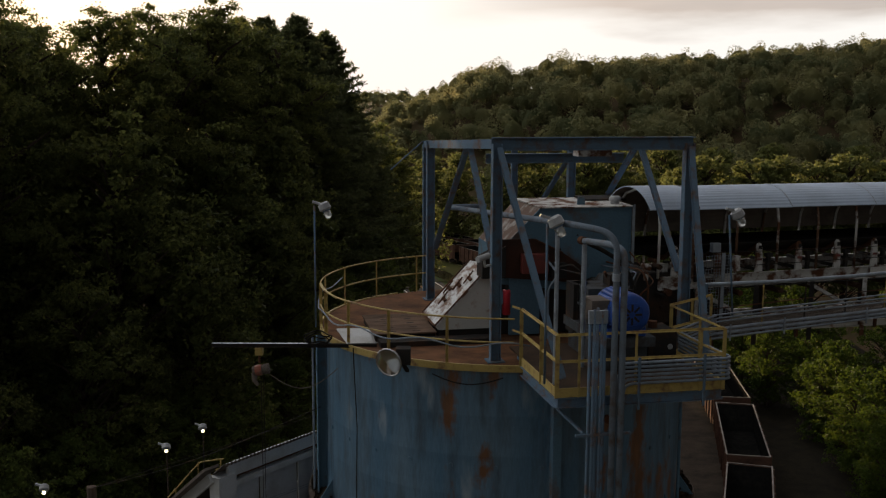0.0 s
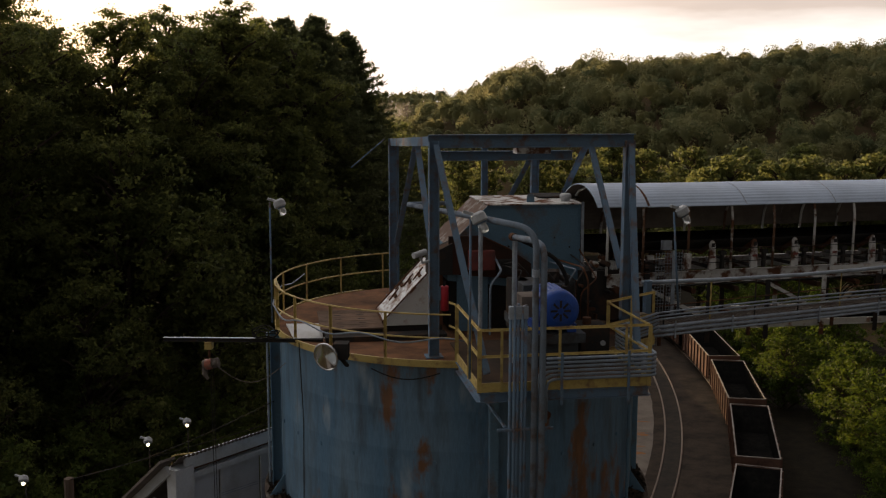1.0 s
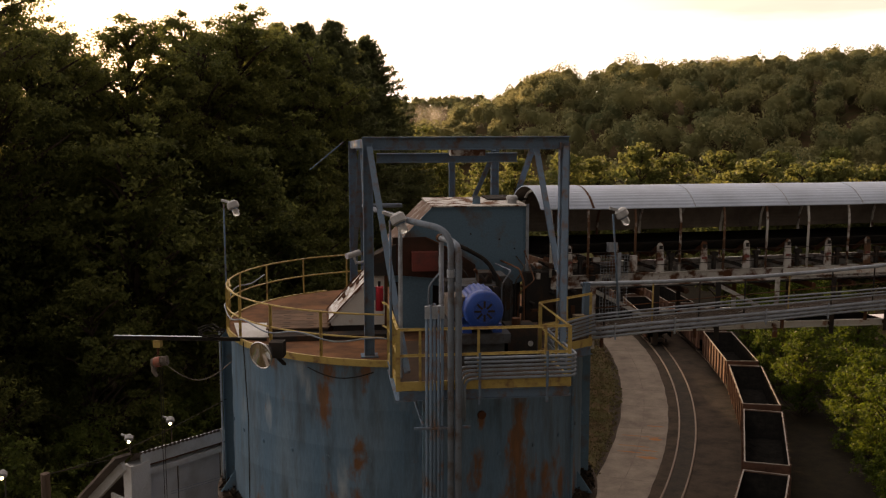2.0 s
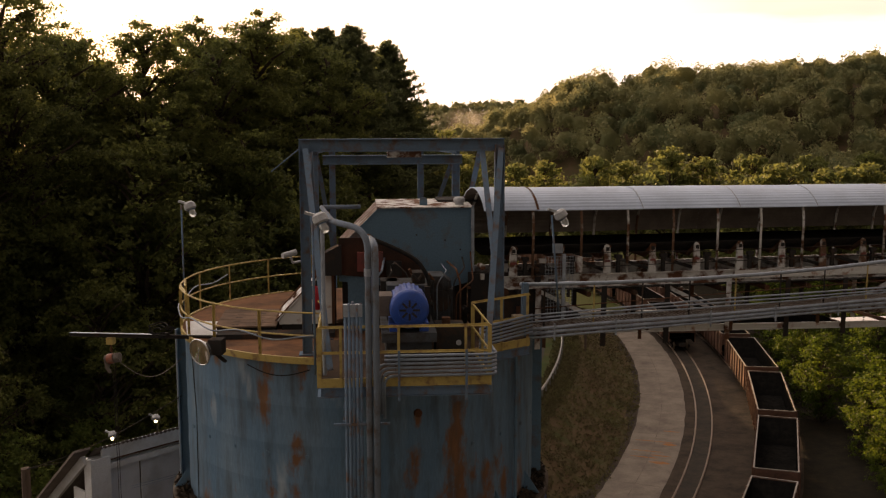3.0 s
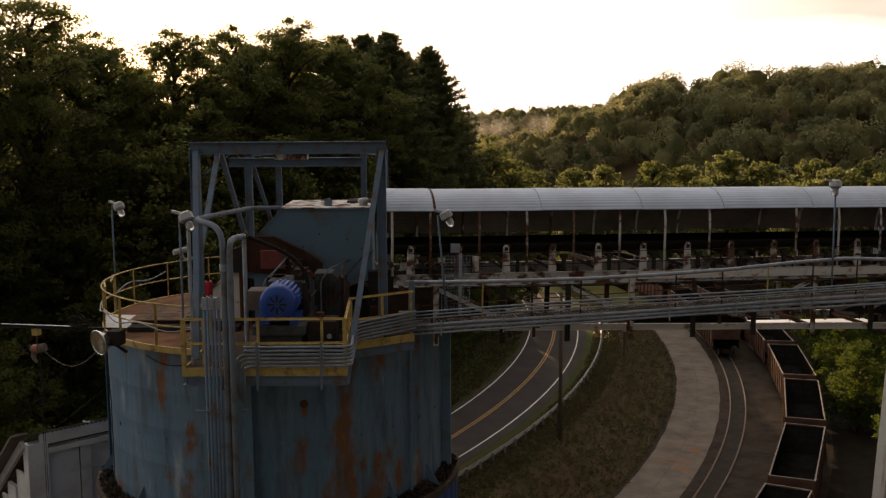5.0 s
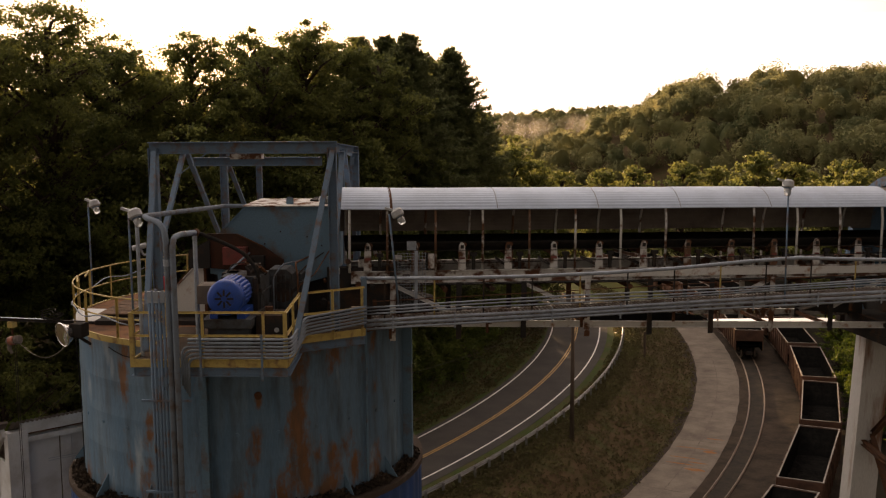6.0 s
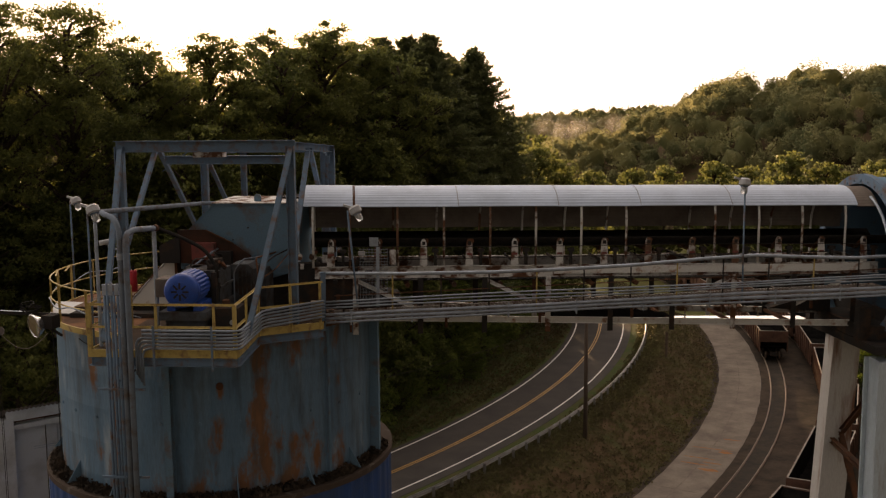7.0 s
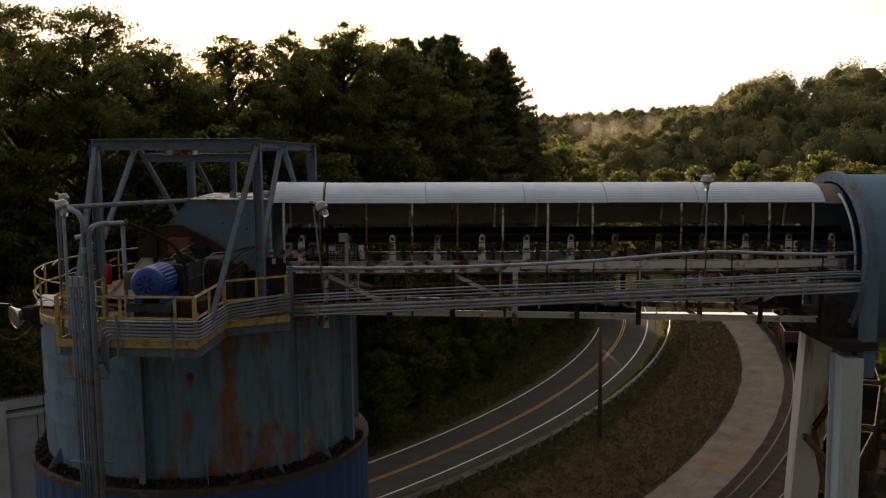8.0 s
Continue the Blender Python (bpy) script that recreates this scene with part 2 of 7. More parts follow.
def glass_material(through_=0.7, rough=0.25):
    m = bpy.data.materials.new("lamp_glass")
    m.use_nodes = True
    b = m.node_tree.nodes["Principled BSDF"]
    b.inputs["Base Color"].default_value = (0.85, 0.88, 0.88, 1)
    b.inputs["Transmission Weight"].default_value, b.inputs["Roughness"].default_value = through_, rough
    return m


def glowing(name, colour, strength):
    m = bpy.data.materials.new(name)
    m.use_nodes = True
    b = m.node_tree.nodes["Principled BSDF"]
    b.inputs["Emission Color"].default_value, b.inputs["Emission Strength"].default_value = (*colour, 1), strength
    return m


M_GLASS = glass_material()
M_CLEAR = glass_material(1.0, 0.02)
M_GLOW = glowing("lit_bulb", (1.0, 0.83, 0.48), 4.0)


def tank_material():
    """Blue tank paint: chalky streaks down the wall, rust blooms at the known places, all broken up by noise."""
    m = material("tank_paint", (0.075, 0.158, 0.245), (0.125, 0.205, 0.28), 0.9, (0.35, 0.7), 0.5, bump=0.1, grain=18, stretch=(1.6, 1.6, 0.28))
    n, l = m.node_tree.nodes, m.node_tree.links
    b = n["Principled BSDF"]
    old = b.inputs["Base Color"].links[0].from_socket
    co = n.new("ShaderNodeTexCoord")
    nz = n.new("ShaderNodeTexNoise")
    nz.inputs["Scale"].default_value, nz.inputs["Detail"].default_value, nz.inputs["Roughness"].default_value = 1.7, 8.0, 0.68
    mp = n.new("ShaderNodeMapping")
    mp.inputs["Scale"].default_value = (1.4, 1.4, 0.62)
    l.new(co.outputs["Object"], mp.inputs["Vector"])
    l.new(mp.outputs["Vector"], nz.inputs["Vector"])
    total = None
    flat = n.new("ShaderNodeMapping")
    flat.inputs["Scale"].default_value = (1, 1, 0.5)
    l.new(co.outputs["Object"], flat.inputs["Vector"])
    # rust blooms, longer than wide: (degrees round the wall, height, reach, weight)
    for deg, z, reach, weight in RUST_BLOOMS:
        d = n.new("ShaderNodeVectorMath")
        d.operation = "DISTANCE"
        d.inputs[1].default_value = (TANK_R * math.cos(radians(deg)), TANK_R * math.sin(radians(deg)), z * 0.5)
        l.new(flat.outputs["Vector"], d.inputs[0])
        r = n.new("ShaderNodeMapRange")
        r.inputs["From Min"].default_value, r.inputs["From Max"].default_value = reach, 0.0
        r.inputs["To Min"].default_value, r.inputs["To Max"].default_value = 0.0, weight
        l.new(d.outputs["Value"], r.inputs["Value"])
        if total is None:
            total = r.outputs["Result"]
        else:
            mx = n.new("ShaderNodeMath")
            mx.operation = "MAXIMUM"
            l.new(total, mx.inputs[0])
            l.new(r.outputs["Result"], mx.inputs[1])
            total = mx.outputs[0]
    add = n.new("ShaderNodeMath")
    l.new(total, add.inputs[0])
    l.new(nz.outputs["Fac"], add.inputs[1])
    ramp = n.new("ShaderNodeValToRGB")
    ramp.color_ramp.elements[0].position, ramp.color_ramp.elements[1].position = 0.64, 0.80
    l.new(add.outputs[0], ramp.inputs["Fac"])
    mix = n.new("ShaderNodeMix")
    mix.data_type = "RGBA"
    rust = n.new("ShaderNodeValToRGB")
    rust.color_ramp.elements[0].color, rust.color_ramp.elements[1].color = (0.060, 0.032, 0.020, 1), (0.26, 0.125, 0.060, 1)
    l.new(nz.outputs["Color"], rust.inputs["Fac"])
    l.new(ramp.outputs["Color"], mix.inputs["Factor"])
    l.new(rust.outputs["Color"], mix.inputs["B"])
    # chalky runs and a dirty seam line
    pale, pr, pm = n.new("ShaderNodeTexNoise"), n.new("ShaderNodeValToRGB"), n.new("ShaderNodeMix")
    pale.inputs["Scale"].default_value, pale.inputs["Detail"].default_value = 0.8, 6.0
    mp2 = n.new("ShaderNodeMapping")
    mp2.inputs["Scale"].default_value, mp2.inputs["Location"].default_value = (1.8, 1.8, 0.5), (3.1, 0.4, 0.0)
    l.new(co.outputs["Object"], mp2.inputs["Vector"])
    l.new(mp2.outputs["Vector"], pale.inputs["Vector"])
    pr.color_ramp.elements[0].position, pr.color_ramp.elements[1].position = 0.60, 0.78
    l.new(pale.outputs["Fac"], pr.inputs["Fac"])
    pm.data_type = "RGBA"
    pm.inputs["B"].default_value = (0.36, 0.42, 0.46, 1)
    l.new(pr.outputs["Color"], pm.inputs["Factor"])
    l.new(old, pm.inputs["A"])
    l.new(pm.outputs["Result"], mix.inputs["A"])
    # dark grime washed down in narrow streaks
    grime, soot, wash = n.new("ShaderNodeMix"), n.new("ShaderNodeMapRange"), n.new("ShaderNodeTexNoise")
    thin = n.new("ShaderNodeMapping")
    thin.inputs["Scale"].default_value, thin.inputs["Location"].default_value = (2.4, 2.4, 0.36), (5.3, 7.7, 1.0)
    wash.inputs["Scale"].default_value, wash.inputs["Detail"].default_value, wash.inputs["Roughness"].default_value = 1.2, 8.0, 0.62
    l.new(co.outputs["Object"], thin.inputs["Vector"])
    l.new(thin.outputs["Vector"], wash.inputs["Vector"])
    soot.inputs["From Min"].default_value, soot.inputs["From Max"].default_value, soot.inputs["To Max"].default_value = 0.47, 0.72, 0.75
    l.new(wash.outputs["Fac"], soot.inputs["Value"])
    grime.data_type = "RGBA"
    grime.inputs["B"].default_value = (0.045, 0.046, 0.044, 1)
    l.new(soot.outputs["Result"], grime.inputs["Factor"])
    l.new(mix.outputs["Result"], grime.inputs["A"])
    l.new(grime.outputs["Result"], b.inputs["Base Color"])
    return m


# ---- mesh helpers ----
def link_mesh(name, bm, mat, smooth=False):
    me = bpy.data.meshes.new(name)
    bm.normal_update()
    bm.to_mesh(me)
    bm.free()
    if mat:
        me.materials.append(mat)
    if smooth:
        me.shade_smooth()
    return me


def part(name, bm, mat, parent, label="", smooth=False):
    ob = new(name, link_mesh(name, bm, mat, smooth))
    ob.parent = parent
    return tagged(ob, label)


def thing(name, m, label, category, group="", kind=""):
    e = new(name)
    e.empty_display_size = 0.3
    e.matrix_basis = m
    return tagged(e, label, category, group, kind)


def solid(name, bm, mat, m, label, category, group="", kind="", smooth=False):
    ob = new(name, link_mesh(name, bm, mat, smooth))
    ob.matrix_basis = m
    return tagged(ob, label, category, group, kind)


def box(bm, x0, x1, y0, y1, z0, z1):
    v = [bm.verts.new(p) for p in ((x0, y0, z0), (x1, y0, z0), (x1, y1, z0), (x0, y1, z0), (x0, y0, z1), (x1, y0, z1), (x1, y1, z1), (x0, y1, z1))]
    for f in ((3, 2, 1, 0), (4, 5, 6, 7), (0, 1, 5, 4), (1, 2, 6, 5), (2, 3, 7, 6), (3, 0, 4, 7)):
        bm.faces.new([v[i] for i in f])
    return bm


def B():
    return bmesh.new()


def bar(bm, p, q, w, h, up=(0, 0, 1), dw=0.0, dh=0.0):
    """A straight bar from p to q, w wide and h high across."""
    p, q = Vector(p), Vector(q)
    d = (q - p).normalized()
    up = Vector(up)
    if abs(d.dot(up)) > 0.98:
        up = Vector((0, 1, 0))
    s = d.cross(up).normalized()
    u = s.cross(d)
    ring = []
    for c in (p, q):
        ring.append([bm.verts.new(c + s * (dw + a * w / 2) + u * (dh + b * h / 2)) for a, b in ((-1, -1), (1, -1), (1, 1), (-1, 1))])
    a, b = ring
    for i in range(4):
        bm.faces.new((a[i], a[(i + 1) % 4], b[(i + 1) % 4], b[i]))
    bm.faces.new(a[::-1])
    bm.faces.new(b)
    return bm


def hbeam(bm, p, q, w, h, t=0.02, up=(0, 0, 1)):
    """An H or I section from p to q: two flanges w wide, h apart, and the web."""
    bar(bm, p, q, w, t, up, 0, h / 2 - t / 2)
    bar(bm, p, q, w, t, up, 0, -h / 2 + t / 2)
    bar(bm, p, q, t, h - 2 * t, up)
    return bm


def channel(bm, p, q, w, h, t=0.02, up=(0, 0, 1)):
    bar(bm, p, q, w, t, up, 0, h / 2 - t / 2)
    bar(bm, p, q, w, t, up, 0, -h / 2 + t / 2)
    bar(bm, p, q, t, h - 2 * t, up, -w / 2 + t / 2, 0)
    return bm


def angle_bar(bm, p, q, w, t=0.012, up=(0, 0, 1)):
    bar(bm, p, q, w, t, up, 0, -w / 2)
    bar(bm, p, q, t, w, up, -w / 2, 0)
    return bm


def tube(bm, pts, r, n=8, caps=True, taper=None):
    """A round bar swept along points."""
    pts = [Vector(p) for p in pts]
    rings, side = [], None
    for i, p in enumerate(pts):
        d = (pts[min(i + 1, len(pts) - 1)] - pts[max(i - 1, 0)]).normalized()
        if side is None or abs(d.dot(side)) > 0.95:
            side = d.cross(Vector((0, 0, 1)) if abs(d.z) < 0.9 else Vector((1, 0, 0))).normalized()
        side = (side - d * side.dot(d)).normalized()
        o = d.cross(side)
        rr = r if taper is None else r + (taper - r) * i / (len(pts) - 1)
        rings.append([bm.verts.new(p + (side * math.cos(2 * math.pi * k / n) + o * math.sin(2 * math.pi * k / n)) * rr) for k in range(n)])
    for a, b in zip(rings, rings[1:]):
        for k in range(n):
            bm.faces.new((a[k], a[(k + 1) % n], b[(k + 1) % n], b[k]))
    if caps:
        bm.faces.new(rings[0][::-1])
        bm.faces.new(rings[-1])
    return bm


def rounded(pts, r, n=5):
    """The same line with its inner corners rounded off by radius r."""
    pts = [Vector(p) for p in pts]
    out = [pts[0]]
    for a, b, c in zip(pts, pts[1:], pts[2:]):
        i, o = (a - b), (c - b)
        k = min(r, i.length * 0.45, o.length * 0.45)
        s, e = b + i.normalized() * k, b + o.normalized() * k
        out += [s.lerp(b, j / n).lerp(b.lerp(e, j / n), j / n) for j in range(n + 1)]
    return out + [pts[-1]]


def revolve(bm, profile, n=32, a0=0.0, a1=360.0, axis="Z"):
    """A profile of (radius, height) turned about the z axis (or along x)."""
    full = abs(a1 - a0) >= 359.9
    cols = []
    for k in range(n if full else n + 1):
        a = radians(a0 + (a1 - a0) * k / n)
        cols.append([bm.verts.new((r * math.cos(a), r * math.sin(a), h) if axis == "Z" else (h, r * math.cos(a), r * math.sin(a))) for r, h in profile])
    for k in range(n):
        a, b = cols[k], cols[(k + 1) % len(cols)]
        for i in range(len(profile) - 1):
            bm.faces.new((a[i], b[i], b[i + 1], a[i + 1]))
    return bm


def fast_mesh(name, verts, mat, corners=3):
    """A mesh of loose triangles or quads, from an array of their corners."""
    me = bpy.data.meshes.new(name)
    nv = len(verts)
    me.vertices.add(nv)
    me.vertices.foreach_set("co", np.ascontiguousarray(verts, dtype=np.float32).ravel())
    me.loops.add(nv)
    me.loops.foreach_set("vertex_index", np.arange(nv, dtype=np.int32))
    me.polygons.add(nv // corners)
    me.polygons.foreach_set("loop_start", np.arange(0, nv, corners, dtype=np.int32))
    me.materials.append(mat)
    me.update(calc_edges=True)
    me.validate()
    return me


# ---- ground: road, bank, service road and tracks run on circles about one centre ----
CX, CY = -114.5, 111.0
RIDGE = ((-400, 0.0), (-90, 4.0), (-55, 9.7), (-32, 13.3), (-26, 15.1), (-16, 17.9), (-10, 20.9), (-3, 24.1), (3.7, 27.7), (8, 29.7), (12, 30.5), (16.5, 30.3), (19.3, 27.9), (22, 30.6), (30, 31.3),
         (42, 32.5), (58, 33.3), (125, 38.3), (300, 45.0), (900, 30.0))


def smooth(a, b, x):
    t = min(1.0, max(0.0, (x - a) / (b - a)))
    return t * t * (3 - 2 * t)


def ridge_height(x):
    for (xa, za), (xb, zb) in zip(RIDGE, RIDGE[1:]):
        if x <= xb:
            return za + (zb - za) * (max(x, xa) - xa) / (xb - xa)
    return RIDGE[-1][1]


def land(x, y):
    """Height of the ground."""
    r = math.hypot(x - CX, y - CY)
    z = 2.75 * (1 - smooth(121.3, 129.0, r))
    z += 0.36 * max(0.0, 110.5 - r) * (1 - 0.35 * smooth(40, 0, r)) * smooth(-40, 20, y)
    z -= 3.0 * smooth(148, 168, r) * (1 - smooth(150, 190, y))
    z += ridge_height(x) * smooth(172 + 40 * (1 - smooth(5, 45, x)), 292, y - 0.12 * max(0.0, x - 40))
    z *= 1 - 0.7 * smooth(305, 400, y) * (1 - smooth(0, 40, x))
    far = 24.8 + 1.2 * noise.noise((x * 0.02, 3.1, 0.0)) + 0.048 * max(-150.0, min(x, 20.0))
    z = max(z, far * smooth(560, 700, y) * (1 - 0.6 * smooth(715, 800, y))) if x < 420 else z
    bumpy = smooth(121, 126, r) * (1 - smooth(127, 129, r)) * 0.35 + smooth(110, 100, r) * 0.8 + smooth(150, 170, r) * 0.5
    return z + bumpy * noise.noise((x * 0.22, y * 0.22, 0.5))


def make_ground():
    radii = [0.5, 20, 40, 55, 65, 72, 78, 83, 88, 92, 96, 99, 102, 104, 106, 108, 109.5, 110.5, 112, 116, 120.5, 121.3, 122.3, 123.3, 124.4, 125.5, 126.6, 127.7, 129,
             132, 138, 144, 148, 151, 155, 160, 166, 173, 180]
    r = 188.0
    while r < 3600:
        radii.append(r)
        r *= 1.055
    bm = B()
    steps = 300
    rows = []
    for k in range(steps):
        a = 2 * math.pi * k / steps
        rows.append([bm.verts.new((CX + rr * math.cos(a), CY + rr * math.sin(a), land(CX + rr * math.cos(a), CY + rr * math.sin(a)))) for rr in radii])
    for k in range(steps):
        a, b = rows[k], rows[(k + 1) % steps]
        for i in range(len(radii) - 1):
            bm.faces.new((a[i], a[i + 1], b[i + 1], b[i]))
    bm.faces.new([row[0] for row in rows])
    return solid("ground", bm, M_GROUND, Matrix(), "weedy brown and green ground of the valley", "ground", kind="structure", smooth=True)


def ring_point(r, deg, z=0.0):
    return Vector((CX + r * math.cos(radians(deg)), CY + r * math.sin(radians(deg)), z))


def ring_strip(bm, r0, r1, z, a0, a1, depth=0.25, step=1.2, ragged=0.0):
    """A curved slab between two circles, with sides."""
    n = max(2, int(abs(a1 - a0) / step))
    rows = []
    for k in range(n + 1):
        a = a0 + (a1 - a0) * k / n
        i, o = r0 + ragged * noise.noise((a * 1.1, 1.3, 0)), r1 + ragged * noise.noise((a * 1.1, 7.3, 0))
        rows.append([bm.verts.new(ring_point(i, a, z - depth)), bm.verts.new(ring_point(i, a, z)), bm.verts.new(ring_point(o, a, z)), bm.verts.new(ring_point(o, a, z - depth))])
    for a, b in zip(rows, rows[1:]):
        for i in range(3):
            bm.faces.new((a[i], a[i + 1], b[i + 1], b[i]))
    return bm


make_ground()
solid("road", ring_strip(B(), 112.4, 119.45, 2.80, -65, 60), M_ASPHALT, Matrix(), "two-lane asphalt road curving round the slope", "road", kind="structure")
for r0, r1, mat, lab in ((112.85, 113.0, M_LINEW, "white edge line on the asphalt"), (118.48, 118.62, M_LINEW, "white edge line on the asphalt"),
                         (115.60, 115.72, M_LINEY, "yellow centre line on the asphalt"), (115.84, 115.96, M_LINEY, "yellow centre line on the asphalt")):
    solid("road_line", ring_strip(B(), r0, r1, 2.806, -65, 60, 0.01), mat, Matrix(), lab, "road marking", kind="structure")
def meadow():
    """The open field beyond the tracks, laid on the ground."""
    bm = B()
    g = [[bm.verts.new((-34 + 4 * i, 146 + 5 * j, land(-34 + 4 * i, 146 + 5 * j) + 0.12)) for j in range(17)] for i in range(14)]
    for i in range(13):
        for j in range(16):
            bm.faces.new((g[i][j], g[i + 1][j], g[i + 1][j + 1], g[i][j + 1]))
    solid("meadow", bm, M_FIELD, Matrix(), "open yellow-green meadow in the valley", "meadow", kind="structure", smooth=True)


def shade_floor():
    """Bare black floor beyond the second track, with the shade of the bushes painted in."""
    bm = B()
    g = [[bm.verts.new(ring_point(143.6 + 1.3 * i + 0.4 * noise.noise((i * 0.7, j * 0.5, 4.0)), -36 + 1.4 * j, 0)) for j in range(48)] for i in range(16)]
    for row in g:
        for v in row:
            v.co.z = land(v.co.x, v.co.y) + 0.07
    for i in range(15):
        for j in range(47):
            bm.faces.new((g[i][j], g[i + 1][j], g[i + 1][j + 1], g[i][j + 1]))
    solid("bush_floor", bm, M_SHADED_SOIL, Matrix(), "bare dark soil under the trackside bushes, their shade painted in", "ground", kind="structure", smooth=True)


# soil colour taken near black to hold the shade under the bushes
M_SHADED_SOIL = material("soil_with_bush_shade", (0.014, 0.012, 0.010), (0.026, 0.022, 0.014), 0.9, (0.35, 0.7), 0.95, bump=1.0, grain=5)
meadow()
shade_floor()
solid("verge", ring_strip(B(), 119.45, 121.28, 2.775, -65, 60, 0.05, 0.6, 0.05), M_GRASS, Matrix(), "strip of green grass between road and guardrail", "verge", kind="structure")
solid("verge", ring_strip(B(), 109.9, 112.4, 2.785, -65, 60, 0.3, 0.6, 0.12), M_GRASS, Matrix(), "strip of green grass below the wooded slope", "verge", kind="structure")
bm = B()
rows = [[bm.verts.new(ring_point(r, a, land(*ring_point(r, a)[:2]) + 0.07 + 0.1 * noise.noise((r * 1.3, a * 2.1, 5.0)))) for r in (105.6 + 0.8 * noise.noise((a * 0.9, 0.0, 2.0)), 106.6, 107.6, 108.6, 109.4, 110.2)] for a in [-34 + 0.5 * k for k in range(105)]]
for a, b in zip(rows, rows[1:]):
    for i in range(5):
        bm.faces.new((a[i], a[i + 1], b[i + 1], b[i]))
solid("grass_bank", bm, M_GRASS, Matrix(), "green grassy foot of the wooded slope", "grass bank", kind="structure", smooth=True)
solid("shoulder", ring_strip(B(), 128.0, 129.6, 0.045, -60, 40, 0.2, 0.5, 0.3), M_GRAVEL, Matrix(), "dirt and gravel shoulder of the service road", "shoulder", kind="structure")
solid("service_road", ring_strip(B(), 129.4, 133.72, 0.06, -60, 40, 0.3, 0.35, 0.1), M_CONCRETE, Matrix(), "pale dusty concrete service road beside the track", "road", kind="structure")
M_JOINT = material("dusty_joint", (0.12, 0.10, 0.085), (0.19, 0.16, 0.14), 1.0, (0.4, 0.7), 0.9)
for r in (131.5,):
    solid("road_joint", ring_strip(B(), r - 0.03, r + 0.03, 0.0645, -40, 35, 0.006, 0.6, 0.03), M_JOINT, Matrix(), "dark lengthwise joint in the concrete", "road joint", kind="structure")
for k in range(26):
    a = -30 + 2.6 * k + 0.5 * math.sin(k * 5.1)
    solid("road_joint", bar(B(), ring_point(129.6, a, 0.061), ring_point(133.5, a, 0.061), 0.05, 0.007), M_JOINT, Matrix(), "dark cross joint in the concrete", "road joint", kind="structure")
M_COALDIRT = material("coal_dirt", (0.030, 0.028, 0.026), (0.055, 0.045, 0.036), 0.7, (0.35, 0.7), 0.95, bump=0.8, grain=6)
solid("track_bed", ring_strip(B(), 133.6, 144.0, 0.03, -60, 60, 0.3, 0.8, 0.25), M_GRAVEL, Matrix(), "coal-dusted ballast under the tracks", "track bed", kind="structure")


def rust_stain(r, deg, w, l):
    bm = B()
    pts = []
    for k in range(14):
        a = 2 * math.pi * k / 14
        q = 1 + 0.35 * noise.noise((k * 1.7, deg, 2.0))
        pts.append(bm.verts.new(ring_point(r + w * math.cos(a) * q, deg + l * math.sin(a) * q, 0.064)))
    bm.faces.new(pts)
    solid("rust_stain", bm, M_STAIN, Matrix(), "orange rust stain washed over the concrete", "stain", kind="structure")


M_STAIN = material("rust_wash", (0.27, 0.125, 0.055), (0.24, 0.17, 0.12), 0.9, (0.52, 0.72), 0.85)
for r, deg, w, l in ((132.6, -8.75, 0.8, 0.05), (131.6, -10.1, 1.7, 0.045), (132.8, -10.35, 0.55, 0.13), (131.2, -11.3, 1.3, 0.05), (132.4, -11.7, 0.8, 0.05), (131.1, -12.0, 1.2, 0.05), (132.5, -12.45, 0.85, 0.13)):
    rust_stain(r, deg, w, l)


def plain_line(deg):
    return 135.42


def train_line(deg):
    """The loaded track lies at a slant to the common circle and runs straighter in the south."""
    return 140.9 - 0.07 * (min(deg, 3.0) + 5.0) + 0.0025 * max(0.0, -8.0 - deg) ** 2


def track(line, name):
    t = thing(name, Matrix(), "steel railway track on black ballast", "railway track")
    for side in (-0.7175, 0.7175):
        bm = B()
        n = 110
        rows = []
        for k in range(n + 1):
            a = -60 + 120 * k / n
            rows.append([bm.verts.new(ring_point(line(a) + side + dx, a, z)) for dx, z in ((-0.07, 0.05), (-0.02, 0.08), (-0.035, 0.2), (0.035, 0.2), (0.02, 0.08), (0.07, 0.05))])
        for a, b in zip(rows, rows[1:]):
            for i in range(5):
                bm.faces.new((a[i], a[i + 1], b[i + 1], b[i]))
        part("rail", bm, M_RAIL, t)
    bm = B()
    rows = []
    for k in range(121):
        a = -60 + k
        rows.append([bm.verts.new(ring_point(line(a) + o + 0.05 * noise.noise((a * 1.1, o, 0)), a, z)) for o, z in ((-0.66, 0.035), (-0.6, 0.07), (0.6, 0.07), (0.66, 0.035))])
    for a, b in zip(rows, rows[1:]):
        for i in range(3):
            bm.faces.new((a[i], a[i + 1], b[i + 1], b[i]))
    part("dirt_fill", bm, M_COALDIRT, t, "black coal dirt packed between the rails")


track(plain_line, "railway_track")
track(train_line, "railway_track")


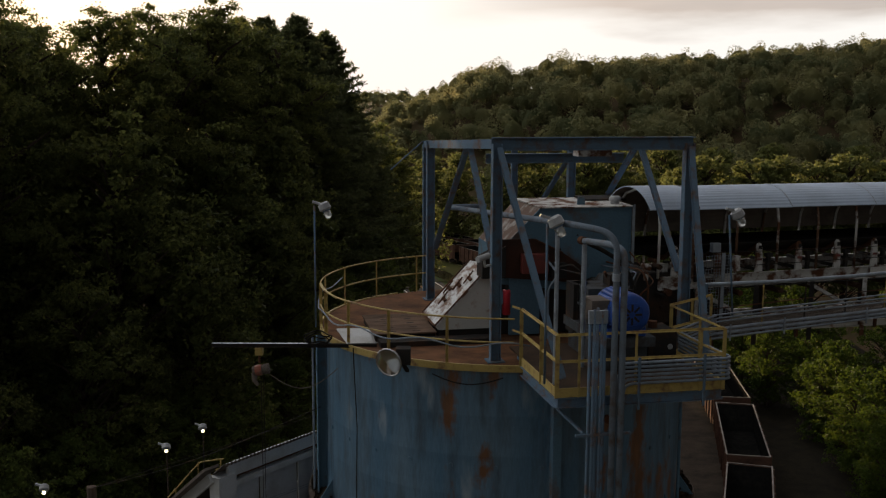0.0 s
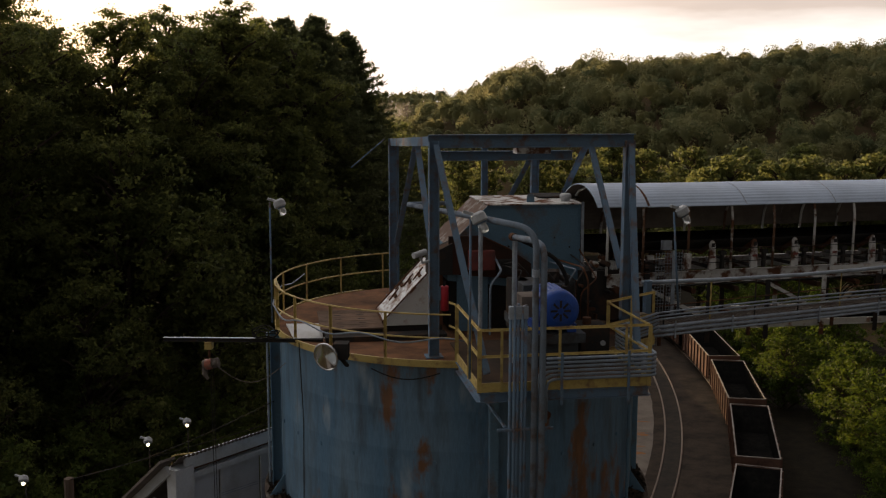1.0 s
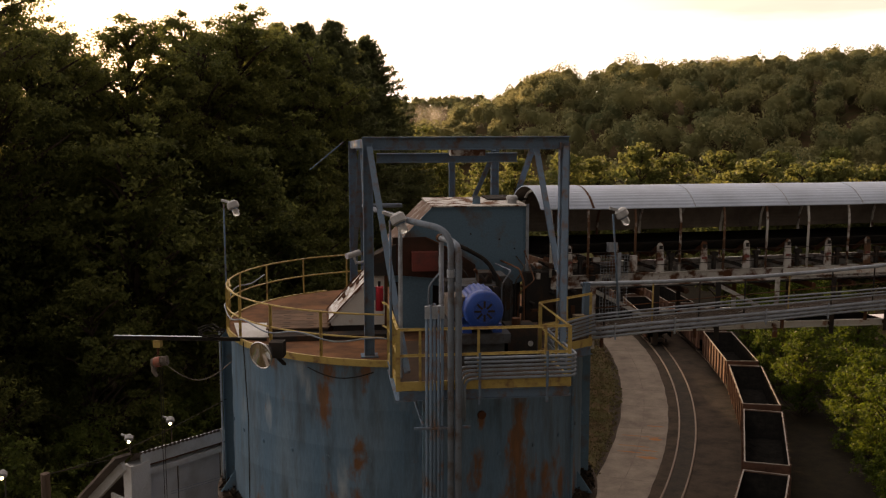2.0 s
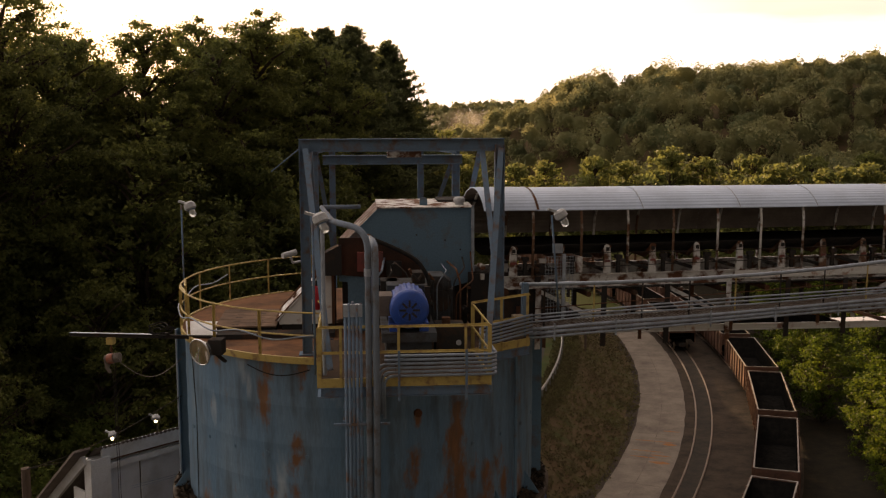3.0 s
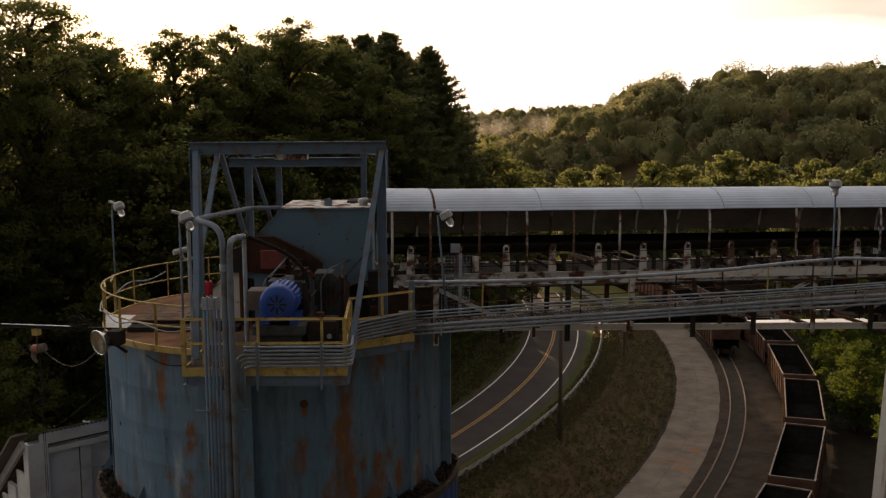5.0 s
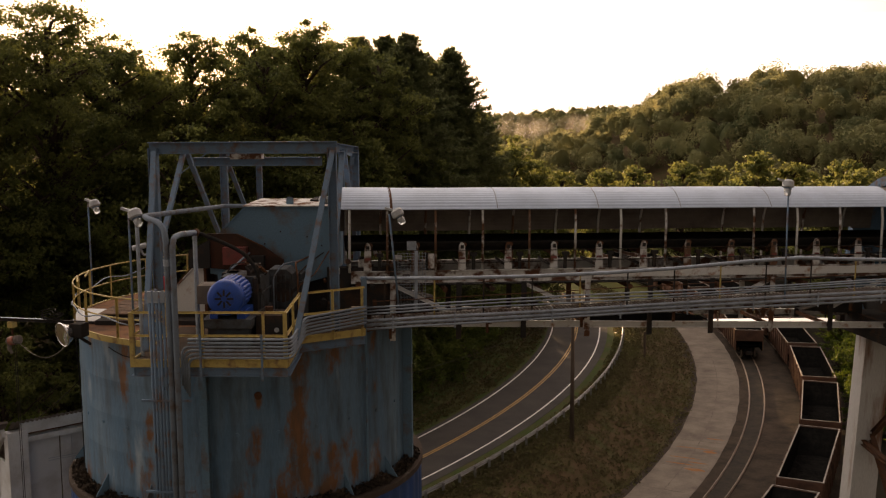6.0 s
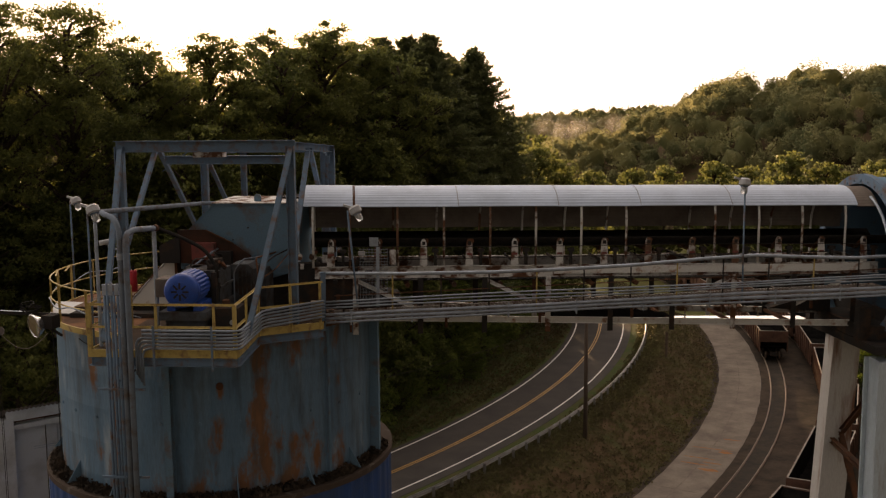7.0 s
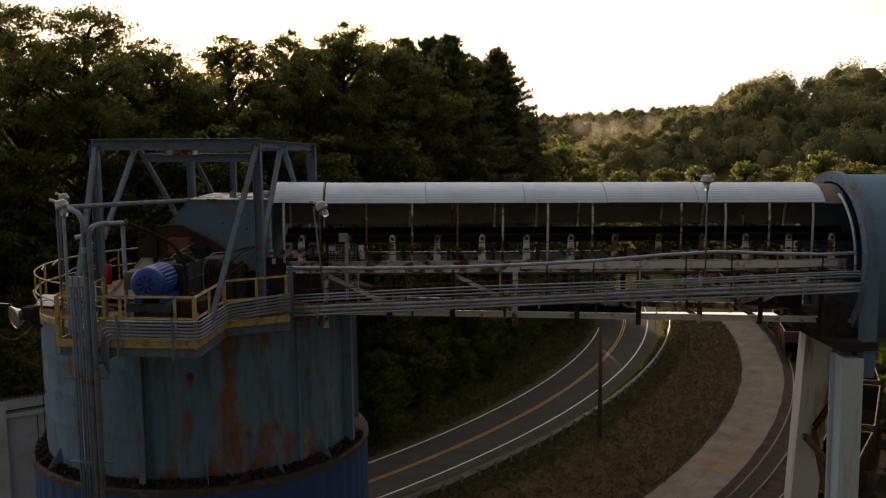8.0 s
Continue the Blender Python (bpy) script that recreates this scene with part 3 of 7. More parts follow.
# ---- guard rail and poles beside the road ----
def guard_rail():
    g = thing("guardrail", Matrix(), "galvanised steel guardrail along the road edge", "guardrail")
    for k in range(46):
        a = -34 + k * 0.94
        bm = B()
        hbeam(bm, ring_point(121.35, a, 2.2), ring_point(121.35, a, 3.5), 0.16, 0.2, 0.03)
        part("post", bm, M_GUARD, g)
    bm = B()
    prof = ((0.0, -0.16), (-0.07, -0.11), (-0.07, -0.06), (0.0, 0.0), (-0.07, 0.06), (-0.07, 0.11), (0.0, 0.16))
    rows = []
    for k in range(93):
        a = -34 + k * 0.47
        rows.append([bm.verts.new(ring_point(121.22 + dr, a, 3.4 + dz)) for dr, dz in prof] + [bm.verts.new(ring_point(121.26 + dr, a, 3.4 + dz)) for dr, dz in prof[::-1]])
    for a, b in zip(rows, rows[1:]):
        for i in range(14):
            bm.faces.new((a[i], a[(i + 1) % 14], b[(i + 1) % 14], b[i]))
    part("beam", bm, M_GUARD, g, "corrugated zinc beam")


guard_rail()
pole = thing("utility_pole", pose(5.15, 81.3, 2.2), "weathered wooden utility pole on the bank", "pole")
part("shaft", tube(B(), [(0, 0, -0.5), (0, 0, 6), (0, 0, 12.2)], 0.19, 10, taper=0.12), M_WOODPOLE, pole, smooth=True)
bm = B()
bar(bm, (-0.9, 0, 11.3), (0.9, 0, 11.3), 0.1, 0.12)
part("crossarm", bm, M_WOODPOLE, pole)
marker = thing("marker_post", pose(9.3, 112.5, 1.4), "short dark wooden post on the bank", "post")
part("shaft", tube(B(), [(0, 0, -0.4), (0, 0, 3.4)], 0.14, 8), M_WOODPOLE, marker)


# ---- coal hopper cars ----
def hopper_car(m):
    c = thing("hopper_car", m, "brown ribbed open-top coal hopper car", "rail car", "coal train")
    L, W, z0, z1 = 6.55, 1.5, 1.15, 3.55
    for s in (-1, 1):
        sheet = part("side_sheet", box(B(), -L, L, s * W - 0.03, s * W + 0.03, z0, z1), M_CAR, c)
        # black liner paints the shade of the hollow onto the side
        part("inner_face", box(B(), -L + 0.06, L - 0.06, s * W - (0.045 if s > 0 else -0.033), s * W - (0.033 if s > 0 else -0.045), z0, z1 - 0.01), M_COAL_AND_SHADE, sheet, "coal-black inner face with the shade of the hollow painted in")
    for s in (-1, 1):
        bm = B()
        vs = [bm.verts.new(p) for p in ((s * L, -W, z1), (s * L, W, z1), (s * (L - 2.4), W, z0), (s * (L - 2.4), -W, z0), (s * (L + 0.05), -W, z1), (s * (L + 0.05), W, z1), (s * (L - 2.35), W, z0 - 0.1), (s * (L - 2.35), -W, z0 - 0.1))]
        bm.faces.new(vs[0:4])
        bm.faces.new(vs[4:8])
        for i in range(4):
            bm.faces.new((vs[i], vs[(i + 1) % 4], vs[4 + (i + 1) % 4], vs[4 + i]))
        part("end_slope", bm, M_COAL_AND_SHADE, c, "coal-black sloping end with the shade of the hollow painted in")
        part("end_sheet", box(B(), s * L - 0.05, s * L + 0.05, -W + 0.04, W - 0.04, 2.3, z1 - 0.002), M_CAR, c)
    for k in range(9):
        x = -L + 0.4 + k * (2 * L - 0.8) / 8
        for s in (-1, 1):
            bm = B()
            box(bm, x - 0.07, x + 0.07, s * W + (0.03 if s > 0 else -0.15), s * W + (0.15 if s > 0 else -0.03), z0, z1)
            part("rib", bm, M_CAR, c)
    bm = B()
    for s in (-1, 1):
        box(bm, -L - 0.05, L + 0.05, s * W - 0.04, s * W + 0.06, z1, z1 + 0.06)
        box(bm, s * L - 0.045, s * L + 0.045, -W + 0.04, W - 0.04, z1, z1 + 0.06)
    part("top_sill", bm, M_SILL, c, "worn pale top sill")
    bm = B()
    box(bm, -L - 0.5, L + 0.5, -0.35, 0.35, 0.75, 1.1)
    box(bm, -3.6, 3.6, -1.2, 1.2, 0.6, 1.1)
    part("centre_sill", bm, M_DARK, c)
    bm = B()
    grid = [[bm.verts.new((-L + 2 * L * i / 24, -W + 0.05 + (2 * W - 0.1) * j / 6, 1.75 + 0.25 * noise.noise((i * 0.5, j * 0.6, 3.0)))) for j in range(7)] for i in range(25)]
    for i in range(24):
        for j in range(6):
            bm.faces.new((grid[i][j], grid[i + 1][j], grid[i + 1][j + 1], grid[i][j + 1]))
    part("coal_load", bm, M_COAL_AND_SHADE, c, "black coal heaped low inside")
    for x in (-4.9, 4.9):
        bm = B()
        for s in (-1, 1):
            box(bm, x - 1.2, x + 1.2, s * 0.98 - 0.08, s * 0.98 + 0.08, 0.45, 0.8)
        box(bm, x - 0.25, x + 0.25, -1.0, 1.0, 0.4, 0.75)
        tr = part("truck", bm, M_DARK, c)
        for dx in (-0.88, 0.88):
            for s in (-0.75, 0.75):
                w = B()
                tube(w, [(x + dx, s - 0.06, 0.63), (x + dx, s + 0.06, 0.63)], 0.42, 16)
                part("wheel", w, M_RAIL, tr)
    return c


def car_pose(line, deg):
    p = ring_point(line(deg), deg, 0.0)
    swing = math.atan2((line(deg + 0.5) - line(deg - 0.5)) * 180 / math.pi, line(deg))
    return Matrix.Translation(p) @ Matrix.Rotation(radians(deg + 90) - swing, 4, "Z")


first = hopper_car(car_pose(train_line, -13.4))
for k in range(-4, 11):
    if k != 0:
        copy_thing(first, car_pose(train_line, -13.4 + 6.05 * k))
for k in range(6):
    copy_thing(first, car_pose(plain_line, 7.3 + 6.3 * k))


# ---- trees ----
rng = np.random.default_rng(7)


def unit(n):
    v = rng.normal(size=(n, 3))
    return v / np.linalg.norm(v, axis=1, keepdims=True)


def leaf_tris(pos, nrm, size, long=1.0):
    """Leaves: slim triangles at the given points, turned at random round their normals."""
    n = len(pos)
    t = np.cross(nrm, unit(n))
    t /= np.linalg.norm(t, axis=1, keepdims=True) + 1e-9
    b = np.cross(nrm, t)
    s = (size * rng.uniform(0.6, 1.35, size=(n, 1)))
    q = np.empty((n, 3, 3))
    q[:, 0] = pos + t * s * long * 1.1
    q[:, 1], q[:, 2] = pos - t * s * long * 0.7 - b * s * 0.75, pos - t * s * long * 0.5 + b * s * 0.75
    return q.reshape(-1, 3)


def broad_tree(label, height, width, leaves, leaf, mat, bare=0.12):
    """A tapered, forked trunk and a crown of leaf clumps with gaps between them."""
    t = thing("tree", Matrix(), label, "tree", "woodland trees")
    base = bare * height
    # lobes of the crown first, then many small clumps over each lobe
    lobes = []
    for k in range(15):
        f = (k + 0.5) / 15
        a = k * 2.4 + rng.uniform(-0.5, 0.5)
        reach = width * (0.35 + 0.65 * math.sin(math.pi * min(0.97, 0.2 + 0.72 * f))) * rng.uniform(0.35, 0.72) * (0.45 if f > 0.88 else 1)
        lobes.append((reach * math.cos(a), reach * math.sin(a), base + (height - base) * (0.10 + 0.76 * f), width * rng.uniform(0.3, 0.46)))
    lobes.append((0.2, 0.1, height * 0.9, width * 0.3))
    clumps = []
    n_c = 440
    for k in range(n_c):
        x, y, z, r = lobes[k % len(lobes)]
        d = unit(1)[0]
        d[2] = d[2] * 0.85 + 0.1
        q = r * rng.uniform(0.6, 1.05)
        clumps.append((x + d[0] * q, y + d[1] * q, min(height * 0.985, z + d[2] * q), width * rng.uniform(0.04, 0.115)))
    pos, nrm = [], []
    per = leaves // n_c
    for x, y, z, r in clumps:
        d = unit(per)
        rr = r * np.abs(rng.normal(0.75, 0.42, size=(per, 1)))
        pos.append(np.array((x, y, z)) + d * rr * np.array((1.25, 1.25, 0.7)))
        nrm.append(d * 0.5 + unit(per) * 0.7 + np.array((0, 0, 0.4)))
    pos, nrm = np.concatenate(pos), np.concatenate(nrm)
    nrm /= np.linalg.norm(nrm, axis=1, keepdims=True)
    bm = B()
    trunk_r = height * 0.016
    tube(bm, [(0, 0, -1.5), (0.1, 0.05, height * 0.3), (-0.1, 0.15, height * 0.6), (0.05, 0.0, height * 0.9)], trunk_r, 8, taper=trunk_r * 0.25)
    for x, y, z, r in clumps[::5]:
        z0 = max(base * 0.8, z - math.hypot(x, y) * 0.8)
        tube(bm, [(0, 0, z0), (x * 0.5, y * 0.5, (z0 + z) / 2 + 0.3), (x, y, z)], trunk_r * 0.38, 5, taper=trunk_r * 0.08)
    part("trunk", bm, M_BARK, t, "bark-covered trunk and limbs", True)
    q = leaf_tris(pos, nrm, leaf)
    crown = new("crown", fast_mesh("crown", q, mat))
    crown.parent = t
    tagged(crown, "uneven crown of green leaves")
    return t


def pine_tree(label, height, width, per=9):
    """A white pine: level whorls of boughs with flat needle sprays, ragged against the sky."""
    t = thing("pine_tree", Matrix(), label, "tree", "woodland trees")
    bm = B()
    tube(bm, [(0, 0, -1.5), (0, 0, height * 0.5), (0, 0, height)], height * 0.015, 8, taper=0.03)
    pos, nrm = [], []
    z_ring = height * 0.1
    while z_ring < height * 0.985:
        down = height - z_ring
        reach = width * 2.15 * (down / height) / (1 + 1.2 * down / height) + 0.2
        for k in range(per):
            a = rng.uniform(0, 2 * math.pi)
            ln = reach * rng.uniform(0.5, 1.1)
            z = z_ring + rng.uniform(-0.5, 0.5)
            rise = ln * (0.34 - 0.34 * min(1.0, down / 9)) + rng.uniform(-0.08, 0.10) * ln
            tip = np.array((math.cos(a) * ln, math.sin(a) * ln, z + rise))
            tube(bm, [(0, 0, z), tuple(tip * 0.5 + np.array((0, 0, z * 0.5 - 0.06 * ln))), tuple(tip)], 0.03 + 0.008 * ln, 3, False, 0.012)
            m = int(12 + 17 * ln)
            s = rng.uniform(0.15, 1.06, size=(m, 1)) ** 0.75
            side = np.array((-math.sin(a), math.cos(a), 0))
            fan = 0.12 + 0.17 * ln * np.clip(1.05 - s, 0, 1) * np.minimum(1, s * 2)
            p = np.array((0, 0, z)) * (1 - s) + tip * s + side * rng.uniform(-1, 1, size=(m, 1)) * fan + np.array((0, 0, 1)) * rng.normal(size=(m, 1)) * 0.10
            p[:, 2] -= 0.06 * ln * np.sin(np.pi * np.minimum(1, s[:, 0]))
            pos.append(p)
            nrm.append(unit(m) * 0.9 + np.array((0, 0, 0.35)))
        z_ring += 0.34 + 0.5 * min(1.0, down / 20)
    pos, nrm = np.concatenate(pos), np.concatenate(nrm)
    nrm /= np.linalg.norm(nrm, axis=1, keepdims=True)
    part("trunk", bm, M_BARK, t, "straight dark pine trunk and boughs", True)
    q = leaf_tris(pos, nrm, 0.10, 3.4)
    crown = new("crown", fast_mesh("crown", q, M_PINE))
    crown.parent = t
    tagged(crown, "layered dark needle sprays")
    return t


def plant(proto, spots, tall):
    """Set copies of a tree so that each reaches its given top height."""
    for k, (x, y, top) in enumerate(spots):
        z = land(x, y) - 0.3
        s = (top - z) / tall
        m = Matrix.Translation((x, y, z)) @ Matrix.Rotation(k * 2.399, 4, "Z")
        o = copy_thing(proto, m) if k else proto
        o.matrix_basis = m @ Matrix.Scale(s, 4)


oak = broad_tree("tall broadleaf tree on the wooded slope", 24, 6.4, 46000, 0.112, M_LEAF)
ash = broad_tree("tall loose-crowned broadleaf tree on the wooded slope", 24, 5.6, 41000, 0.102, M_LEAF, 0.2)
maple = broad_tree("dense broadleaf tree on the wooded slope", 20, 6.8, 24000, 0.155, M_LEAF, 0.06)
bush = broad_tree("leafy young tree beside the railway", 11, 4.2, 15000, 0.11, M_LEAF2, 0.03)
scrub = broad_tree("green bushy tree above the road", 9, 4.4, 14000, 0.115, M_LEAF3, 0.02)
valley = broad_tree("sunlit yellow-green tree in the valley", 17, 6.0, 12000, 0.21, M_VALLEY, 0.05)
pine = pine_tree("tall dark white pine on the wooded slope", 30, 10.6, 20)
near_oak = broad_tree("tall lacy broadleaf tree at the top of the slope", 24, 6.2, 58000, 0.086, M_LEAF, 0.15)
plant(near_oak, [(-27.8, 61.5, 37.5), (-31.2, 58.5, 37.6), (-40, 62, 37.0), (-35, 48, 37)], 24)
plant(oak, [(-18.8, 85.5, 37.1), (-23.3, 84.4, 36.5), (-30.5, 79, 33.2), (-21.5, 75.5, 32.5), (-37, 78, 35.0), (-44, 70, 37.0), (-19, 97, 35.5), (-28.5, 68.5, 34.5)], 24)
plant(ash, [(-24.2, 74.8, 36.2), (-14.6, 94, 35.2), (-34.5, 66, 35.0), (-21.2, 89, 36.8), (-20.5, 80.5, 35.0), (-33, 86, 33.5), (-27.8, 75.5, 33.0), (-20.0, 98, 37.2), (-17.6, 92, 36.4), (-28.0, 70.5, 35.6)], 24)
# maples from (-9, 137) to (-22, 167) are added, unseen, to shade the road
plant(maple, [(-20.8, 58.5, 19.5), (-26, 61, 24.0), (-16.5, 68, 21.0), (-31, 55, 26.0), (-13.2, 79, 21.0), (-36, 50, 29.0), (-24, 50, 17.0), (-17.0, 76, 27.0), (-30, 44, 20),
              (-11.5, 88, 17.5), (-21, 66, 28), (-12, 100, 21), (-14.5, 86, 28), (-9, 137, 16), (-13, 146, 18), (-17, 156, 19), (-22, 167, 19), (-8.4, 129, 25.8), (-6.2, 133, 22.5)], 20)
plant(pine, [(-12.8, 115, 35.9), (-13.9, 101, 36.5), (-18.0, 107, 36.8), (-11.0, 121, 29.0), (-14.6, 112, 34.8), (-20.2, 105, 36.6), (-15.6, 104, 35.0)], 30)
plant(scrub, [(-13.5, 68.5, 9.5), (-15.5, 63.5, 10.5), (-11.5, 74.5, 10.0), (-10.8, 80.5, 9.0), (-9.6, 86, 9.2), (-8.6, 92.5, 9.0), (-8.0, 99, 9.5), (-7.8, 106, 9.0), (-7.8, 114, 10), (-6.8, 122, 11),
              (-17.5, 60, 11.0), (-19.5, 54, 11), (-12.5, 81, 13), (-9.6, 93, 13), (-8.4, 103, 14), (-8.3, 112, 15), (-21.5, 48, 12)], 9)
plant(bush, [(31.6, 77, 8.8), (31.0, 69.5, 7.6), (32.5, 73.5, 9.6), (30.4, 95, 8.4), (33, 85, 9.0), (33, 64, 7.5), (36, 70, 10.5), (30.4, 103, 8.4), (30.0, 61, 5.5), (37, 78, 11), (35, 95, 10), (31.4, 111, 9),
             (33.0, 88, 7.6), (33, 54, 6), (38, 60, 9), (42, 70, 12), (37, 106, 10), (41, 92, 12), (30.5, 120, 9), (36, 118, 11)], 11)
plant(valley, [(35.1, 140, 21.4), (41.7, 140, 20.9), (32.0, 143, 19.2), (46.0, 142, 21.2), (50.5, 141, 20.6), (55.5, 143, 21.6), (61, 141, 21.0), (67, 144, 21.8), (75, 146, 21.6), (84, 146, 22),
               (11.7, 185, 19.9), (24.1, 178, 21.9), (29.5, 179, 20.2), (-10, 190, 17.9), (-2.4, 190, 18.3), (2.6, 195, 18.6), (17.6, 190, 18.9), (38, 182, 20.5), (47, 180, 20.5), (58, 184, 21), (-52, 150, 17), (72, 180, 21), (90, 178, 22)], 17)


def forest(name, label, spots, splits, size, sprays, leaf):
    """A far wood as one mesh: rounded, lobed crowns with leaf sprays standing off them, on the hillside."""
    ball = B()
    bmesh.ops.create_icosphere(ball, subdivisions=splits, radius=1.0)
    bmesh.ops.delete(ball, geom=[v for v in ball.verts if v.co.z < -0.45], context="VERTS")
    ball.verts.index_update()
    base = np.array([v.co[:] for v in ball.verts])
    tri = np.array([[v.index for v in f.verts] for f in ball.faces])
    ball.free()
    shapes = []
    for _ in range(10):
        core = base * 0.6 + rng.normal(size=base.shape) * 0.05
        lobes = unit(11)
        lobes[:, 2] = lobes[:, 2] * 0.7 + 0.3
        lobes /= np.linalg.norm(lobes, axis=1, keepdims=True)
        wide = rng.uniform(0.28, 0.46, size=11)
        pick = rng.integers(0, 11, sprays)
        d = unit(sprays) + lobes[pick] * 0.5
        d /= np.linalg.norm(d, axis=1, keepdims=True)
        tips = lobes[pick] * 0.6 + d * wide[pick][:, None] * rng.uniform(0.86, 1.06, size=(sprays, 1))
        shapes.append((core, tips, d))
    allv, allf, allq = [], [], []
    count = 0
    for x, y, s in spots:
        p, tips, out = shapes[int(rng.integers(0, 10))]
        a = rng.uniform(0, 6.28)
        rot = np.array(((math.cos(a), -math.sin(a), 0), (math.sin(a), math.cos(a), 0), (0, 0, 1)))
        w, h = size * s * rng.uniform(0.85, 1.1), size * s * rng.uniform(0.95, 1.35)
        scale, at = np.array((w, w, h)), np.array((x, y, land(x, y) + h * 0.5 + 1.0))
        allv.append((p @ rot.T) * scale + at)
        allf.append(tri + count)
        count += len(p)
        allq.append(leaf_tris((tips @ rot.T) * scale + at, out @ rot.T * 0.8 + unit(sprays) * 0.4, leaf))
    v, q = np.concatenate(allv), np.concatenate(allq)
    f = np.concatenate([np.concatenate(allf), np.arange(len(q)).reshape(-1, 3) + count])
    me = bpy.data.meshes.new(name)
    me.vertices.add(count + len(q))
    me.vertices.foreach_set("co", np.concatenate((v, q)).astype(np.float32).ravel())
    me.loops.add(f.size)
    me.loops.foreach_set("vertex_index", f.astype(np.int32).ravel())
    me.polygons.add(len(f))
    me.polygons.foreach_set("loop_start", np.arange(0, f.size, 3, dtype=np.int32))
    me.update(calc_edges=True)
    me.materials.append(M_HAZED_WOODS)
    return tagged(new(name, me), label, "forest", kind="stuff")


def scatter(x0, x1, y0, y1, step, keep):
    out = []
    y = y0
    while y < y1:
        x = x0
        while x < x1:
            px, py = x + rng.uniform(-0.45, 0.45) * step, y + rng.uniform(-0.45, 0.45) * step
            if keep(px, py):
                out.append((px, py, float(rng.uniform(0.6, 1.35))))
            x += step
        y += step
    return out


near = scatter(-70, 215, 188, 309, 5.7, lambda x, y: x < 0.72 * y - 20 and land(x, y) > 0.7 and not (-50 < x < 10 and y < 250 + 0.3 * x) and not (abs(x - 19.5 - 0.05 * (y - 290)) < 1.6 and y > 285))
forest("hill_forest", "broadleaf forest covering the hillside, haze mixed into its leaf colour", near, 2, 3.7, 800, 0.26)
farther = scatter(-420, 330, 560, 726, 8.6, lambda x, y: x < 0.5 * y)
forest("far_forest", "forest on the distant ridge, haze mixed into its leaf colour", farther, 2, 4.6, 60, 0.65)


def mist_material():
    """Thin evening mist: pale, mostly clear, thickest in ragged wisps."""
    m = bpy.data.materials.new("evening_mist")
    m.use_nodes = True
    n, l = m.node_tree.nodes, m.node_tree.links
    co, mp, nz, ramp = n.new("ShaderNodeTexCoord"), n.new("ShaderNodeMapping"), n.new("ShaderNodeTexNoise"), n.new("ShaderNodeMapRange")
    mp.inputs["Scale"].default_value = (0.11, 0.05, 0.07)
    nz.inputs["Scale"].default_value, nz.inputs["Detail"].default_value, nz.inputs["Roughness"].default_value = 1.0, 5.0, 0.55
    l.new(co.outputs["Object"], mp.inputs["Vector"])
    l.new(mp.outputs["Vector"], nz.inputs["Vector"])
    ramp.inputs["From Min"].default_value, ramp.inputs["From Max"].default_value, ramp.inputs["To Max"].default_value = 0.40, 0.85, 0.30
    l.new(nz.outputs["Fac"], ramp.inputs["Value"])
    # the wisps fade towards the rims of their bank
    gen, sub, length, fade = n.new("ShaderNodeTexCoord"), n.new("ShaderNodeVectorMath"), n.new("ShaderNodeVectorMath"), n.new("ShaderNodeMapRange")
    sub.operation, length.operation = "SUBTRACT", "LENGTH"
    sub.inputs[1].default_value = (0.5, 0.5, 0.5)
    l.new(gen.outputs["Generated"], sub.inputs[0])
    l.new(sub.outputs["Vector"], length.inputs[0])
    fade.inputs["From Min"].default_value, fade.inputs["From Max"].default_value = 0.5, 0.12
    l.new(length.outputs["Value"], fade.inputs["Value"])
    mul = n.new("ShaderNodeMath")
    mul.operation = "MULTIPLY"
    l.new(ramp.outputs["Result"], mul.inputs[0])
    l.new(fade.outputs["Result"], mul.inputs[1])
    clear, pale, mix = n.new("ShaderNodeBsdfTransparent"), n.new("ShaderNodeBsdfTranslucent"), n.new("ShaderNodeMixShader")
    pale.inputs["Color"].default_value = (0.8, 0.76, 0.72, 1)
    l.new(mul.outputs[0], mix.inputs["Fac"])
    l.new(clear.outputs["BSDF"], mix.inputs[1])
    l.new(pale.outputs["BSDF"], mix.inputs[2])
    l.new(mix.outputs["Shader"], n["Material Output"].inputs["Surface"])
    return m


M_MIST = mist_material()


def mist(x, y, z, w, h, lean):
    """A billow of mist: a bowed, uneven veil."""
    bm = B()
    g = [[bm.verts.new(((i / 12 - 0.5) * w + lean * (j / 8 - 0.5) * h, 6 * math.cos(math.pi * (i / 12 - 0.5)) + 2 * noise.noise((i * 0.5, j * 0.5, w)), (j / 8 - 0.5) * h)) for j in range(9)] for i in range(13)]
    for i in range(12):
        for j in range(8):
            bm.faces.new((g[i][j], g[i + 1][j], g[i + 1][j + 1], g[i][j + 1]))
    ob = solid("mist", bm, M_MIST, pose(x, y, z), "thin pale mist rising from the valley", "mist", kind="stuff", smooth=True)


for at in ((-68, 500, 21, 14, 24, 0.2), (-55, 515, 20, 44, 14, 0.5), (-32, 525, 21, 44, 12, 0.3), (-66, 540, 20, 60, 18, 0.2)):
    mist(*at)


